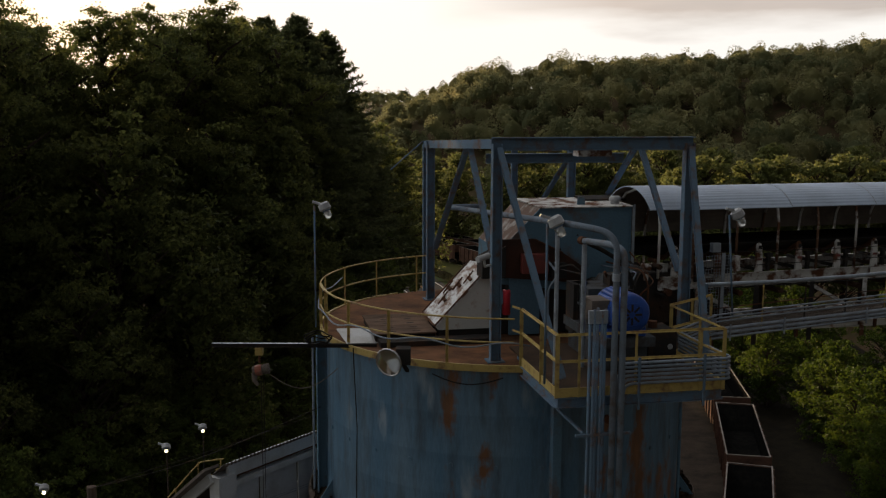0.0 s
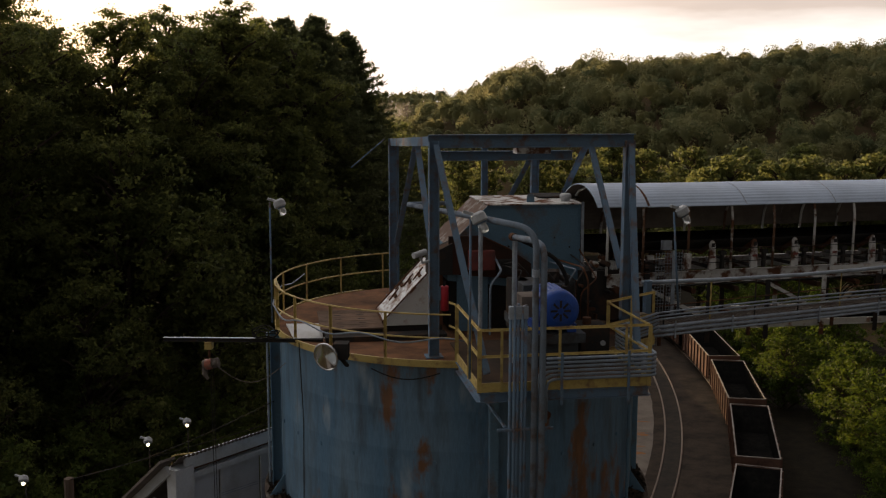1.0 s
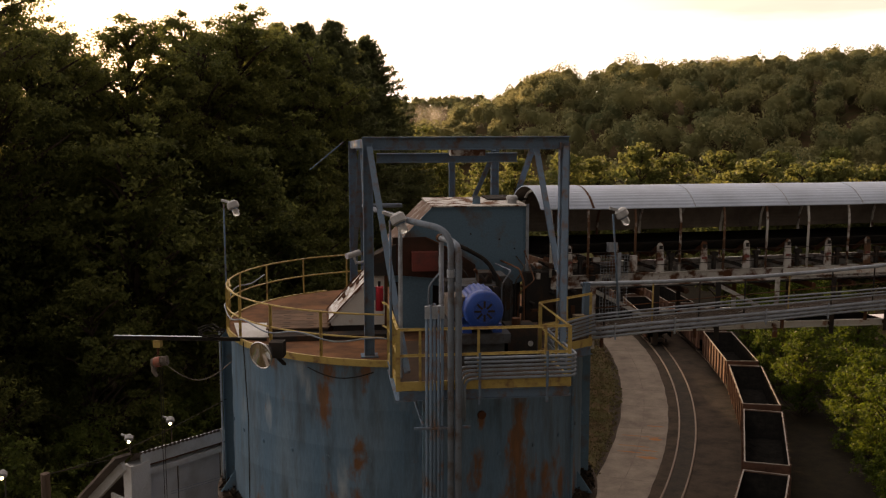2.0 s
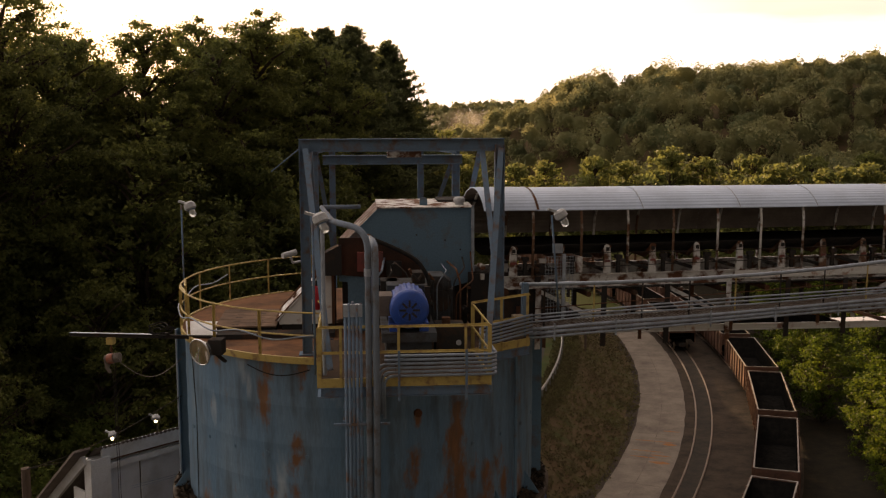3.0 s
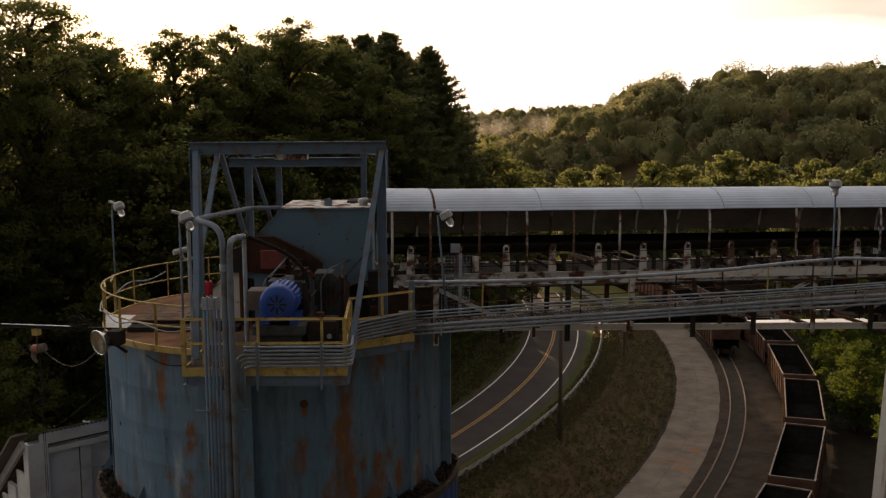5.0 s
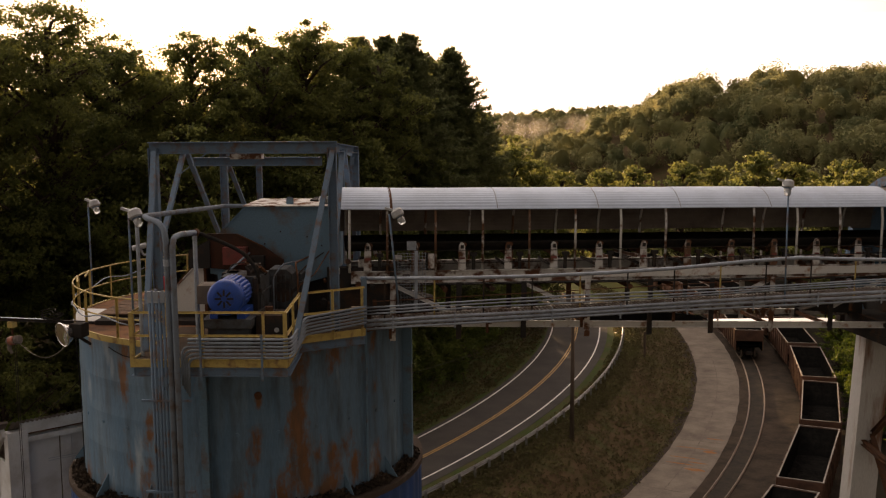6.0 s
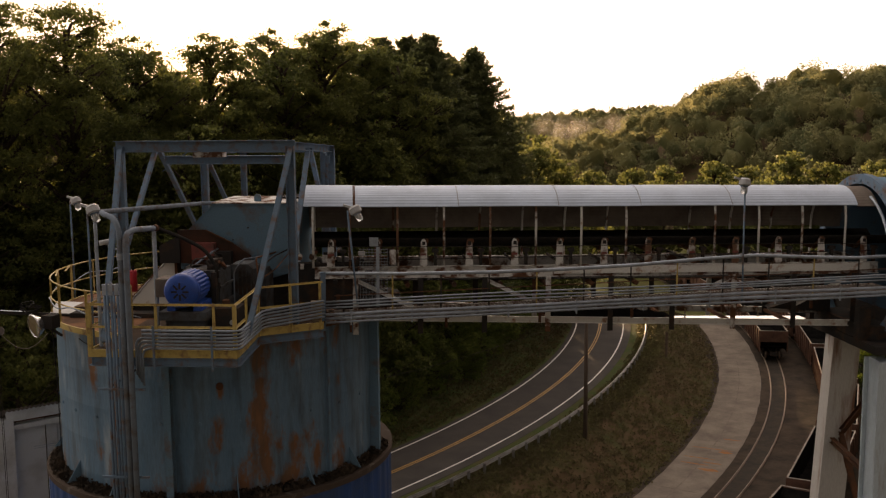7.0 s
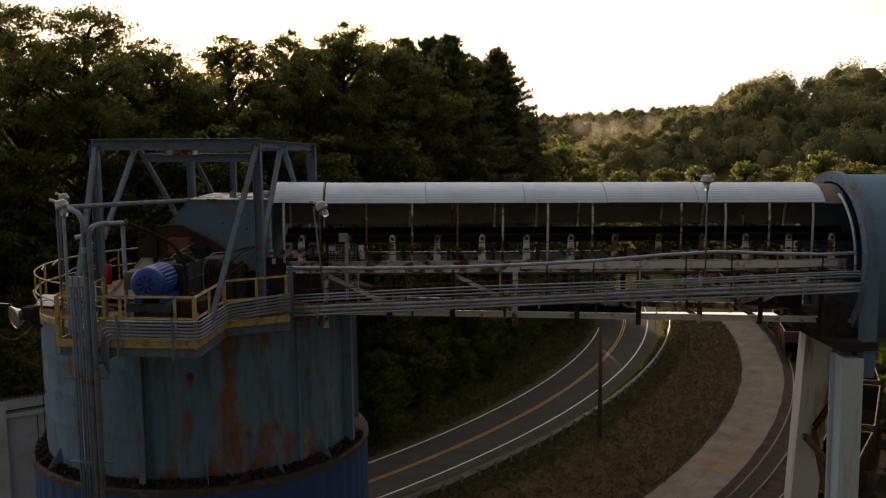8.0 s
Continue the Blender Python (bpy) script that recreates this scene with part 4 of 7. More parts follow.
def weeds():
    """Tufts of weed on the bank and the verges."""
    pos, nrm = [], []
    for _ in range(27000):
        r = float(rng.choice((rng.uniform(121.6, 129.2), rng.uniform(106, 112), rng.uniform(120.4, 123))))
        p = ring_point(r, float(rng.uniform(-32, 22)))
        if noise.noise((p.x * 0.25, p.y * 0.25, 9.0)) < -0.8:
            continue
        z = land(p.x, p.y)
        for _ in range(3):
            pos.append((p.x + rng.uniform(-0.3, 0.3), p.y + rng.uniform(-0.3, 0.3), z + rng.uniform(0.02, 0.22)))
            nrm.append((rng.uniform(-1, 1), rng.uniform(-1, 1), 0.5))
    pos, nrm = np.array(pos), np.array(nrm)
    nrm /= np.linalg.norm(nrm, axis=1, keepdims=True)
    q = leaf_tris(pos, nrm, 0.10, 1.4)
    tagged(new("weeds", fast_mesh("weeds", q, M_TUFT)), "tufts of dry and green weeds on the bank", "weeds", kind="stuff")


weeds()


# ---- the blue steel tank and its lower drum ----
TCX, TCY, TANK_R, DECK = 1.61, 27.80, 4.80, 22.95
RUST_BLOOMS = ((-88, -0.15, 0.34, 0.27), (-101, -0.12, 0.34, 0.27), (-114, -0.15, 0.34, 0.26), (-121, -0.12, 0.3, 0.24), (-134, -0.15, 0.36, 0.24), (-146, -0.2, 0.4, 0.22),
               (-107, -0.35, 0.42, 0.34), (-108, -0.85, 0.42, 0.36), (-108, -1.35, 0.40, 0.33), (-96, -0.3, 0.34, 0.34), (-96, -0.75, 0.24, 0.28), (-98, -2.15, 0.34, 0.36), (-98, -2.55, 0.40, 0.35),
               (-106, -3.3, 0.36, 0.22), (-98, -3.3, 0.3, 0.2), (-126, -0.3, 0.4, 0.18), (-62.5, -1.55, 0.2, 0.34),
               (-49, -0.35, 0.55, 0.34), (-50, -0.9, 0.48, 0.36), (-50.5, -1.5, 0.44, 0.37), (-51, -2.1, 0.46, 0.37), (-50.5, -2.7, 0.46, 0.38), (-49.5, -3.2, 0.66, 0.38), (-49.5, -3.7, 0.62, 0.38),
               (-38.5, -0.35, 0.5, 0.32), (-38, -0.9, 0.26, 0.30), (-37, -1.3, 0.22, 0.26), (-44, -3.2, 0.34, 0.34), (-36.5, -3.6, 0.6, 0.36), (-33, -3.1, 0.40, 0.33), (-30, -3.9, 0.45, 0.30),
               (-64, -2.5, 0.40, 0.27), (-64.5, -3.1, 0.46, 0.30), (-65, -3.7, 0.55, 0.30), (-26, -0.4, 0.45, 0.27), (-33, -0.25, 0.4, 0.3), (-43, -0.2, 0.4, 0.3), (-20, -0.25, 0.4, 0.28), (-19, -1.7, 0.26, 0.26), (-19.5, -2.4, 0.2, 0.22), (-19, -3.4, 0.28, 0.25),
               (-70, -4.35, 0.7, 0.30), (-84, -4.4, 0.7, 0.3), (-100, -4.4, 0.7, 0.30), (-120, -4.4, 0.7, 0.30), (-135, -4.4, 0.7, 0.28), (-55, -4.35, 0.7, 0.32), (-40, -4.35, 0.7, 0.30), (-20, -4.35, 0.7, 0.28))
M_TANK = tank_material()
M_FINES = material("rusty_coal_fines", (0.030, 0.025, 0.021), (0.085, 0.062, 0.045), 2.4, (0.42, 0.7), 0.95, bump=0.8, grain=14)
TANK = pose(TCX, TCY, DECK)
OX, OY = 1.2, 23.4
HEAD = Matrix(((0.98, -0.2, 0, OX), (0.2, 0.98, 0, OY), (0, 0, 1, 0), (0, 0, 0, 1)))   # u along the front, v to the back


def wall_point(deg, r, z):
    return (r * math.cos(radians(deg)), r * math.sin(radians(deg)), z)


def make_tank():
    t = thing("storage_tank", TANK, "round blue painted steel tank with rust blooms", "tank")
    bm = B()
    prof = [(TANK_R, -6.2)] + [(TANK_R + (0.012 if k % 4 == 0 else 0.0), -6.0 + 0.24 * k) for k in range(25)] + [(TANK_R, -0.13), (TANK_R - 0.05, -0.13), (TANK_R - 0.05, -6.2)]
    revolve(bm, prof, 128)
    part("shell", bm, M_TANK, t, smooth=False)
    bm = B()
    revolve(bm, [(0.01, 0.0), (TANK_R + 0.06, 0.0), (TANK_R + 0.06, -0.12), (0.01, -0.12)], 96)
    part("deck", bm, M_DECK, t, "rust-brown steel deck plate")
    bm = B()
    revolve(bm, [(TANK_R + 0.065, -0.13), (TANK_R + 0.11, -0.13), (TANK_R + 0.11, 0.03), (TANK_R + 0.065, 0.03), (TANK_R + 0.065, -0.13)], 96, -232, -52)
    part("toe_plate", bm, M_YELLOW, t, "chipped yellow toe plate")
    for deg in (-166, -78.5, 5, 36, 75, 130):
        bm = B()
        channel(bm, wall_point(deg, TANK_R + 0.13, -4.45), wall_point(deg, TANK_R + 0.13, -0.17), 0.20, 0.26, 0.025, up=wall_point(deg, 1, 0))
        part("stiffener", bm, M_BLUE, t, "blue channel stiffener")
    for deg in (-158, -118, -98, -58, -34, -14):
        bm = B()
        p = [wall_point(deg, TANK_R + 0.01, -4.42), wall_point(deg, TANK_R + 0.42, -4.42), wall_point(deg, TANK_R + 0.01, -3.85)]
        a = Vector(wall_point(deg + 90, 0.012, 0))
        lo = [bm.verts.new(Vector(q) - a) for q in p]
        hi = [bm.verts.new(Vector(q) + a) for q in p]
        bm.faces.new(lo[::-1]), bm.faces.new(hi)
        for i in range(3):
            bm.faces.new((lo[i], lo[(i + 1) % 3], hi[(i + 1) % 3], hi[i]))
        part("gusset", bm, M_BLUE, t)
    bm = B()
    tube(bm, [wall_point(-25, TANK_R + 0.12, -0.2), wall_point(-25, TANK_R + 0.12, -4.3)], 0.04, 8)
    part("drain_pipe", bm, M_BLUE, t, "thin blue pipe clipped to the wall")
    for k in range(14):
        bm = B()
        deg = -170 + k * 12.6
        tube(bm, [wall_point(deg, TANK_R + 0.005, -2.42), wall_point(deg, TANK_R + 0.03, -2.42)], 0.05, 8)
        part("bolt_boss", bm, M_TANK, t)
    bm = B()
    tube(bm, [wall_point(-62.5, TANK_R - 0.02, -1.4), wall_point(-62.5, TANK_R + 0.07, -1.4)], 0.1, 14)
    part("port_cover", bm, M_RUSTY, t, "small rusty round port cover")
    d = thing("lower_drum", pose(TCX, TCY, 0), "wide deep-blue ribbed steel drum under the tank", "tank")
    bm = B()
    n = 240
    R = 5.2
    prof_z = (0.0, 18.35)
    ring = [[bm.verts.new(((R + (0.035 if (k // 2) % 2 else 0.0)) * math.cos(2 * math.pi * k / n), (R + (0.035 if (k // 2) % 2 else 0.0)) * math.sin(2 * math.pi * k / n), z)) for z in prof_z] for k in range(n)]
    for k in range(n):
        a, b = ring[k], ring[(k + 1) % n]
        bm.faces.new((a[0], b[0], b[1], a[1]))
    part("ribbed_wall", bm, M_DRUM, d)
    bm = B()
    revolve(bm, [(TANK_R - 0.1, 18.50), (R + 0.08, 18.44), (R + 0.08, 18.28), (R - 0.05, 18.28)], 96)
    part("ledge", bm, M_LEDGE, d, "rusted ledge ring")
    pts = []
    for _ in range(4200):
        a = float(rng.uniform(-185, 15))
        r = TANK_R + 0.03 + abs(float(rng.normal())) * 0.27
        if r < R:
            pts.append(wall_point(a, r, 18.5 + 0.16 * max(0, 1 - (r - TANK_R) / 0.45) * float(rng.uniform(0.2, 1.2))))
    pts = np.array(pts)
    q = leaf_tris(pts, unit(len(pts)), 0.06, 1.0)
    ob = new("debris", fast_mesh("debris", q, M_FINES))
    ob.matrix_basis = pose(TCX, TCY, 0)
    tagged(ob, "dark crumbs of spilt coal on the drum ledge", "debris", kind="stuff")
    # heap of fines against the wall foot
    bm = B()
    rows = []
    for k in range(101):
        a = -190 + k * 2.1
        h = 0.10 + 0.12 * noise.noise((k * 0.35, 0, 4.0))
        w = 0.31 + 0.14 * noise.noise((k * 0.4, 2, 4.0))
        rows.append([bm.verts.new(wall_point(a, r, 18.46 + z)) for r, z in ((TANK_R - 0.02, h), (TANK_R + w * 0.5, h * 0.55), (TANK_R + w, 0.0))])
    for a, b in zip(rows, rows[1:]):
        for i in range(2):
            bm.faces.new((a[i], b[i], b[i + 1], a[i + 1]))
    ob = solid("coal_fines", bm, M_FINES, pose(TCX, TCY, 0), "black coal fines heaped at the tank foot", "coal", kind="stuff")


make_tank()


def arc_line(r, z, a0, a1, n=40):
    return [wall_point(a0 + (a1 - a0) * k / n, r, z) for k in range(n + 1)]


def deck_rail():
    """Handrail round the tank's deck, from the platform to the back."""
    t = thing("deck_handrail", TANK, "worn yellow pipe handrail round the tank deck", "handrail")
    r = TANK_R + 0.09
    for z, nm in ((1.10, "top_rail"), (0.56, "middle_rail")):
        part(nm, tube(B(), arc_line(r, z, -90, -246), 0.022, 7), M_YELLOW, t)
    for deg in (-108, -126, -143, -160, -172, -186, -204, -222, -240):
        bm = B()
        w = 0.075 if deg in (-160, -172) else 0.05
        angle_bar(bm, wall_point(deg, r, -0.14), wall_point(deg, r, 1.12), w, 0.01, up=wall_point(deg, 1, 0))
        part("post", bm, M_YELLOW, t)
    for deg in (-160, -172):
        part("gate_bar", bar(B(), wall_point(deg, r, 1.12), wall_point(deg + 7, r - 0.1, 1.02), 0.05, 0.03), M_YELLOW, t)
    # loose grey conduit hung along the rail
    c = thing("sagging_conduit", TANK, "grey conduit sagging along the deck handrail", "conduit")
    line = []
    for k in range(41):
        deg = -86 - 118 * k / 40
        line.append(wall_point(deg, r + 0.06, 0.50 + 0.07 * math.sin(k * 0.8) + (0.28 * (k - 26) / 14 if k > 26 else 0.0)))
    part("conduit", tube(B(), line, 0.019, 7), M_CONDUIT, c, smooth=True)


deck_rail()


# ---- steel frame over the tank ----
def head_frame():
    f = thing("gantry", HEAD, "tall blue-grey steel gantry of H-section posts", "gantry")
    ZT, ZM, ZR = 27.93, 27.58, 27.45
    top = {"fl": (0, 0, ZT), "fr": (4.6, 0, ZT), "ml": (-0.08, 7.5, ZM), "mr": (4.25, 7.5, ZM), "rl": (0.38, 10.7, ZR), "rr": (3.35, 10.7, ZR)}
    foot = {"fl": DECK, "fr": DECK + 0.1, "ml": DECK, "mr": DECK, "rl": 17.0, "rr": 17.0}
    for k, p in top.items():
        w = 0.2 if k[0] != "r" else 0.17
        bm = B()
        hbeam(bm, (p[0], p[1], foot[k] + 0.03), p, w, w + 0.03, 0.022, up=(1, 0, 0))
        post = part("post", bm, M_FRAME, f)
        bm = B()
        box(bm, p[0] - 0.2, p[0] + 0.2, p[1] - 0.2, p[1] + 0.2, foot[k] + 0.002, foot[k] + 0.03)
        part("base_plate", bm, M_FRAME, post)

    def beam(nm, a, b, w, h):
        bm = B()
        channel(bm, a, b, w, h, 0.02)
        part(nm, bm, M_FRAME, f)

    beam("front_beam", (-0.12, 0, ZT), (4.72, 0, ZT), 0.16, 0.30)
    beam("side_beam", (0, 0.1, ZT), (-0.08, 7.5, ZM), 0.14, 0.22)
    beam("side_beam", (4.6, 0.1, ZT), (4.25, 7.5, ZM), 0.14, 0.22)
    beam("back_beam", (-0.2, 7.5, ZM), (4.35, 7.5, ZM), 0.14, 0.22)
    beam("hoist_beam", (0.35, 2.4, ZT - 0.47), (3.95, 2.4, ZT - 0.47), 0.16, 0.24)
    beam("side_beam", (-0.08, 7.4, ZM - 0.1), (0.38, 10.7, ZR), 0.12, 0.18)
    beam("side_beam", (4.25, 7.1, ZM - 0.1), (3.35, 10.7, ZR), 0.12, 0.18)
    beam("back_beam", (0.3, 10.7, ZR), (3.45, 10.7, ZR), 0.12, 0.18)
    for a, b in (((0.04, -0.05, ZT - 0.1), (0.62, -3.1, 23.35)), ((4.62, -0.05, ZT - 0.1), (4.0, -2.6, 23.35)),
                 ((0, 2.7, ZT - 0.2), (0, 0.25, 25.3)), ((0, 3.0, ZT - 0.2), (-0.05, 6.9, 24.6)),
                 ((4.5, 2.7, ZT - 0.2), (4.55, 0.25, 24.9)), ((4.5, 3.0, ZT - 0.2), (4.3, 6.8, 24.6)),
                 ((-0.02, 7.5, ZM - 0.2), (0.35, 10.5, 24.2)), ((4.2, 7.2, ZM - 0.2), (3.4, 10.5, 24.2))):
        bm = B()
        channel(bm, a, b, 0.13, 0.11, 0.015, up=(0, -1, 0.2))
        part("brace", bm, M_FRAME, f)
    bm = B()
    box(bm, 1.95, 2.75, 0.12, 0.5, ZT - 0.30, ZT - 0.155)
    part("trolley_plate", bm, M_RUSTWHITE, f, "rust-streaked plate under the front beam")
    bm = B()
    bar(bm, (-0.35, 7.3, ZM + 0.1), (-1.35, 7.0, ZM - 0.7), 0.03, 0.03)
    part("stay_rod", bm, M_FRAME, f)


head_frame()


# ---- platform in front of the tank ----
PF = 23.20


def platform():
    p = thing("service_platform", HEAD, "yellow-railed steel platform built out from the tank", "platform")
    bm = B()
    out = ((0.44, -3.36), (3.95, -3.36), (3.82, -0.95), (5.35, 0.05), (5.35, 0.6), (0.44, 0.35))
    lo = [bm.verts.new((x, y, PF - 0.05)) for x, y in out]
    hi = [bm.verts.new((x, y, PF)) for x, y in out]
    bm.faces.new(lo[::-1]), bm.faces.new(hi)
    for i in range(6):
        bm.faces.new((lo[i], lo[(i + 1) % 6], hi[(i + 1) % 6], hi[i]))
    part("floor_plate", bm, M_GRIME, p, "grimy rust-brown floor plate")
    edges = [((0.44, -3.4), (3.97, -3.4)), ((3.99, -3.36), (3.86, -0.95)), ((3.86, -0.95), (5.37, 0.05)), ((0.40, -0.9), (0.40, -3.4))]
    for (x0, y0), (x1, y1) in edges:
        bm = B()
        bar(bm, (x0, y0, PF - 0.06), (x1, y1, PF - 0.06), 0.03, 0.19)
        part("toe_plate", bm, M_YELLOW, p, "yellow kick plate")
        bm = B()
        channel(bm, (x0, y0 + 0.02, PF - 0.27), (x1, y1 + 0.02, PF - 0.27), 0.09, 0.21, 0.015)
        part("edge_beam", bm, M_FRAME, p)
    for x in (0.6, 1.8, 2.9, 3.8):
        bm = B()
        bar(bm, (x, -3.3, PF - 0.16), (x, 0.1, PF - 0.16), 0.08, 0.16)
        part("joist", bm, M_FRAME, p)
    lines = [[(0.40, -0.75), (0.40, -3.40)], [(0.40, -3.40), (3.97, -3.40)], [(3.97, -3.40), (3.86, -0.95)], [(3.86, -0.95), (5.37, 0.05)], [(0.40, -0.75), (0.3, -0.45)]]
    for a, b in lines:
        for z, nm in ((1.12, "top_rail"), (0.58, "middle_rail")):
            bm = B()
            angle_bar(bm, (*a, PF + z), (*b, PF + z), 0.045, 0.01)
            part(nm, bm, M_YELLOW, p)
    for x, y, w in ((0.40, -0.75, 0.08), (0.40, -2.3, 0.09), (0.40, -3.36, 0.09), (0.85, -3.4, 0.05), (2.05, -3.4, 0.05), (3.45, -3.4, 0.05), (3.95, -3.4, 0.08), (3.86, -0.95, 0.08), (4.6, -0.45, 0.06), (5.30, 0.0, 0.06), (3.93, -2.3, 0.05)):
        bm = B()
        angle_bar(bm, (x, y, PF - 0.16), (x, y, PF + 1.12), w, 0.01, up=(0, 1, 0))
        part("post", bm, M_YELLOW, p)


platform()


M_PAINTPIPE = material("painted_pipe", (0.16, 0.20, 0.25), (0.12, 0.10, 0.09), 3.0, (0.5, 0.7), 0.66)


def conduits():
    """Grey conduits that run round the platform and on to the conveyor."""
    z0 = PF + 0.10
    for k in range(6):
        c = thing("conduit", HEAD, "grey steel conduit running round the platform edge", "conduit", "platform conduits")
        z = z0 + 0.085 * k
        o = 0.045
        line = [(1.75 - 0.05 * k, -3.50 - o, z - 0.9), (1.75 - 0.05 * k, -3.50 - o, z), (4.10, -3.50 - o, z), (4.0, -1.02, z), (5.42, -0.05, z + 0.1)] if k < 4 else \
               [(1.75, -3.50 - o, z), (4.10, -3.50 - o, z), (4.0, -1.02, z), (5.42, -0.05, z + 0.1)]
        part("pipe", tube(B(), rounded(line, 0.22, 5), 0.03, 8), M_CONDUIT, c, smooth=True)
    for x in (2.05, 3.45):
        b = solid("pipe_clip", bar(B(), (x, -3.62, PF - 0.42), (x, -3.62, z0 + 0.55), 0.05, 0.03, up=(0, 1, 0)), M_FRAME, HEAD, "flat steel strut holding the conduits", "bracket")
    # the bundle that comes up the tank wall
    for k in range(5):
        c = thing("conduit", HEAD, "thin upright grey conduit rising past the platform", "conduit", "upright conduits")
        x = 0.96 + 0.078 * k
        part("pipe", tube(B(), [(x, -3.70 - 0.03 * (k % 2), 17.5), (x, -3.70 - 0.03 * (k % 2), 24.85 + 0.03 * (k % 3))], 0.032, 7), M_FRAME, c, smooth=True)
    wire = solid("cable_tray", box(B(), 0.92, 1.31, -3.75, -3.68, 24.6, 24.86), M_PIPE, HEAD, "small grey gutter box on the upright conduits", "cable tray")
    for z in (22.35, 20.2):
        bm = B()
        bar(bm, (0.7, -3.74, z), (1.85, -3.74, z), 0.06, 0.05)
        if z > 21:
            bar(bm, (0.9, -3.6, z), (0.9, -0.3, z), 0.05, 0.05)
        solid("conduit_bracket", bm, M_FRAME, HEAD, "grey strut that ties the conduits to the tank", "bracket")
    big = thing("pipe", HEAD, "thick grey pipe bent over the platform to the hood", "pipe")
    part("run", tube(B(), rounded([(1.43, -3.82, 17.5), (1.43, -3.82, 26.38), (0.72, -3.25, 26.50), (0.15, 6.35, 25.86), (1.3, 6.2, 25.88)], 0.42, 7), 0.066, 12), M_PAINTPIPE, big, smooth=True)
    part("coupling", tube(B(), [(1.43, -3.82, 25.45), (1.43, -3.82, 25.60)], 0.082, 12), M_PIPE, big)
    big = thing("pipe", HEAD, "thick grey pipe bent over to the motor", "pipe")
    part("run", tube(B(), rounded([(1.58, -3.86, 17.5), (1.58, -3.86, 26.05), (1.54, -3.2, 26.08), (1.48, -1.6, 25.94)], 0.3, 7), 0.068, 12), M_PAINTPIPE, big, smooth=True)
    part("collar", tube(B(), [(1.485, -1.75, 25.95), (1.475, -1.55, 25.94)], 0.09, 12), M_RUSTY, big, "rusty collar")
    hose = thing("cable_hose", HEAD, "thick black cable hose sagging to the motor", "hose")
    part("hose", tube(B(), rounded([(1.48, -1.55, 25.94), (2.05, -1.35, 25.68), (2.6, -1.2, 25.35), (2.85, -1.1, 24.9), (2.85, -1.05, 24.6)], 0.5, 6), 0.048, 9), M_RUBBER, hose, smooth=True)
    stay = thing("pipe_support", HEAD, "slim grey post that holds the pipes", "post")
    part("post", tube(B(), [(1.49, -1.75, PF), (1.49, -1.75, 25.88)], 0.055, 9), M_PIPE, stay)
    stay = thing("pipe_support", HEAD, "slim grey post that holds the pipes", "post")
    part("post", tube(B(), [(0.5, -2.95, PF), (0.5, -2.95, 26.35)], 0.045, 9), M_PIPE, stay)


conduits()


# ---- hood, chute, drive ----
def prism(bm, outline, y0, y1):
    """An outline in x and z, made solid from y0 to y1."""
    a = [bm.verts.new((x, y0, z)) for x, z in outline]
    b = [bm.verts.new((x, y1, z)) for x, z in outline]
    bm.faces.new(a), bm.faces.new(b[::-1])
    n = len(outline)
    for i in range(n):
        bm.faces.new((a[i], b[i], b[(i + 1) % n], a[(i + 1) % n]))
    return bm


M_SLOPE = material("flaked_slope_plate", (0.17, 0.12, 0.10), (0.42, 0.40, 0.38), 2.6, (0.5, 0.66), 0.8)
M_PLANK = material("dark_plank", (0.13, 0.085, 0.06), (0.07, 0.05, 0.04), 2.0, (0.4, 0.7), 0.85, vary=0.3)


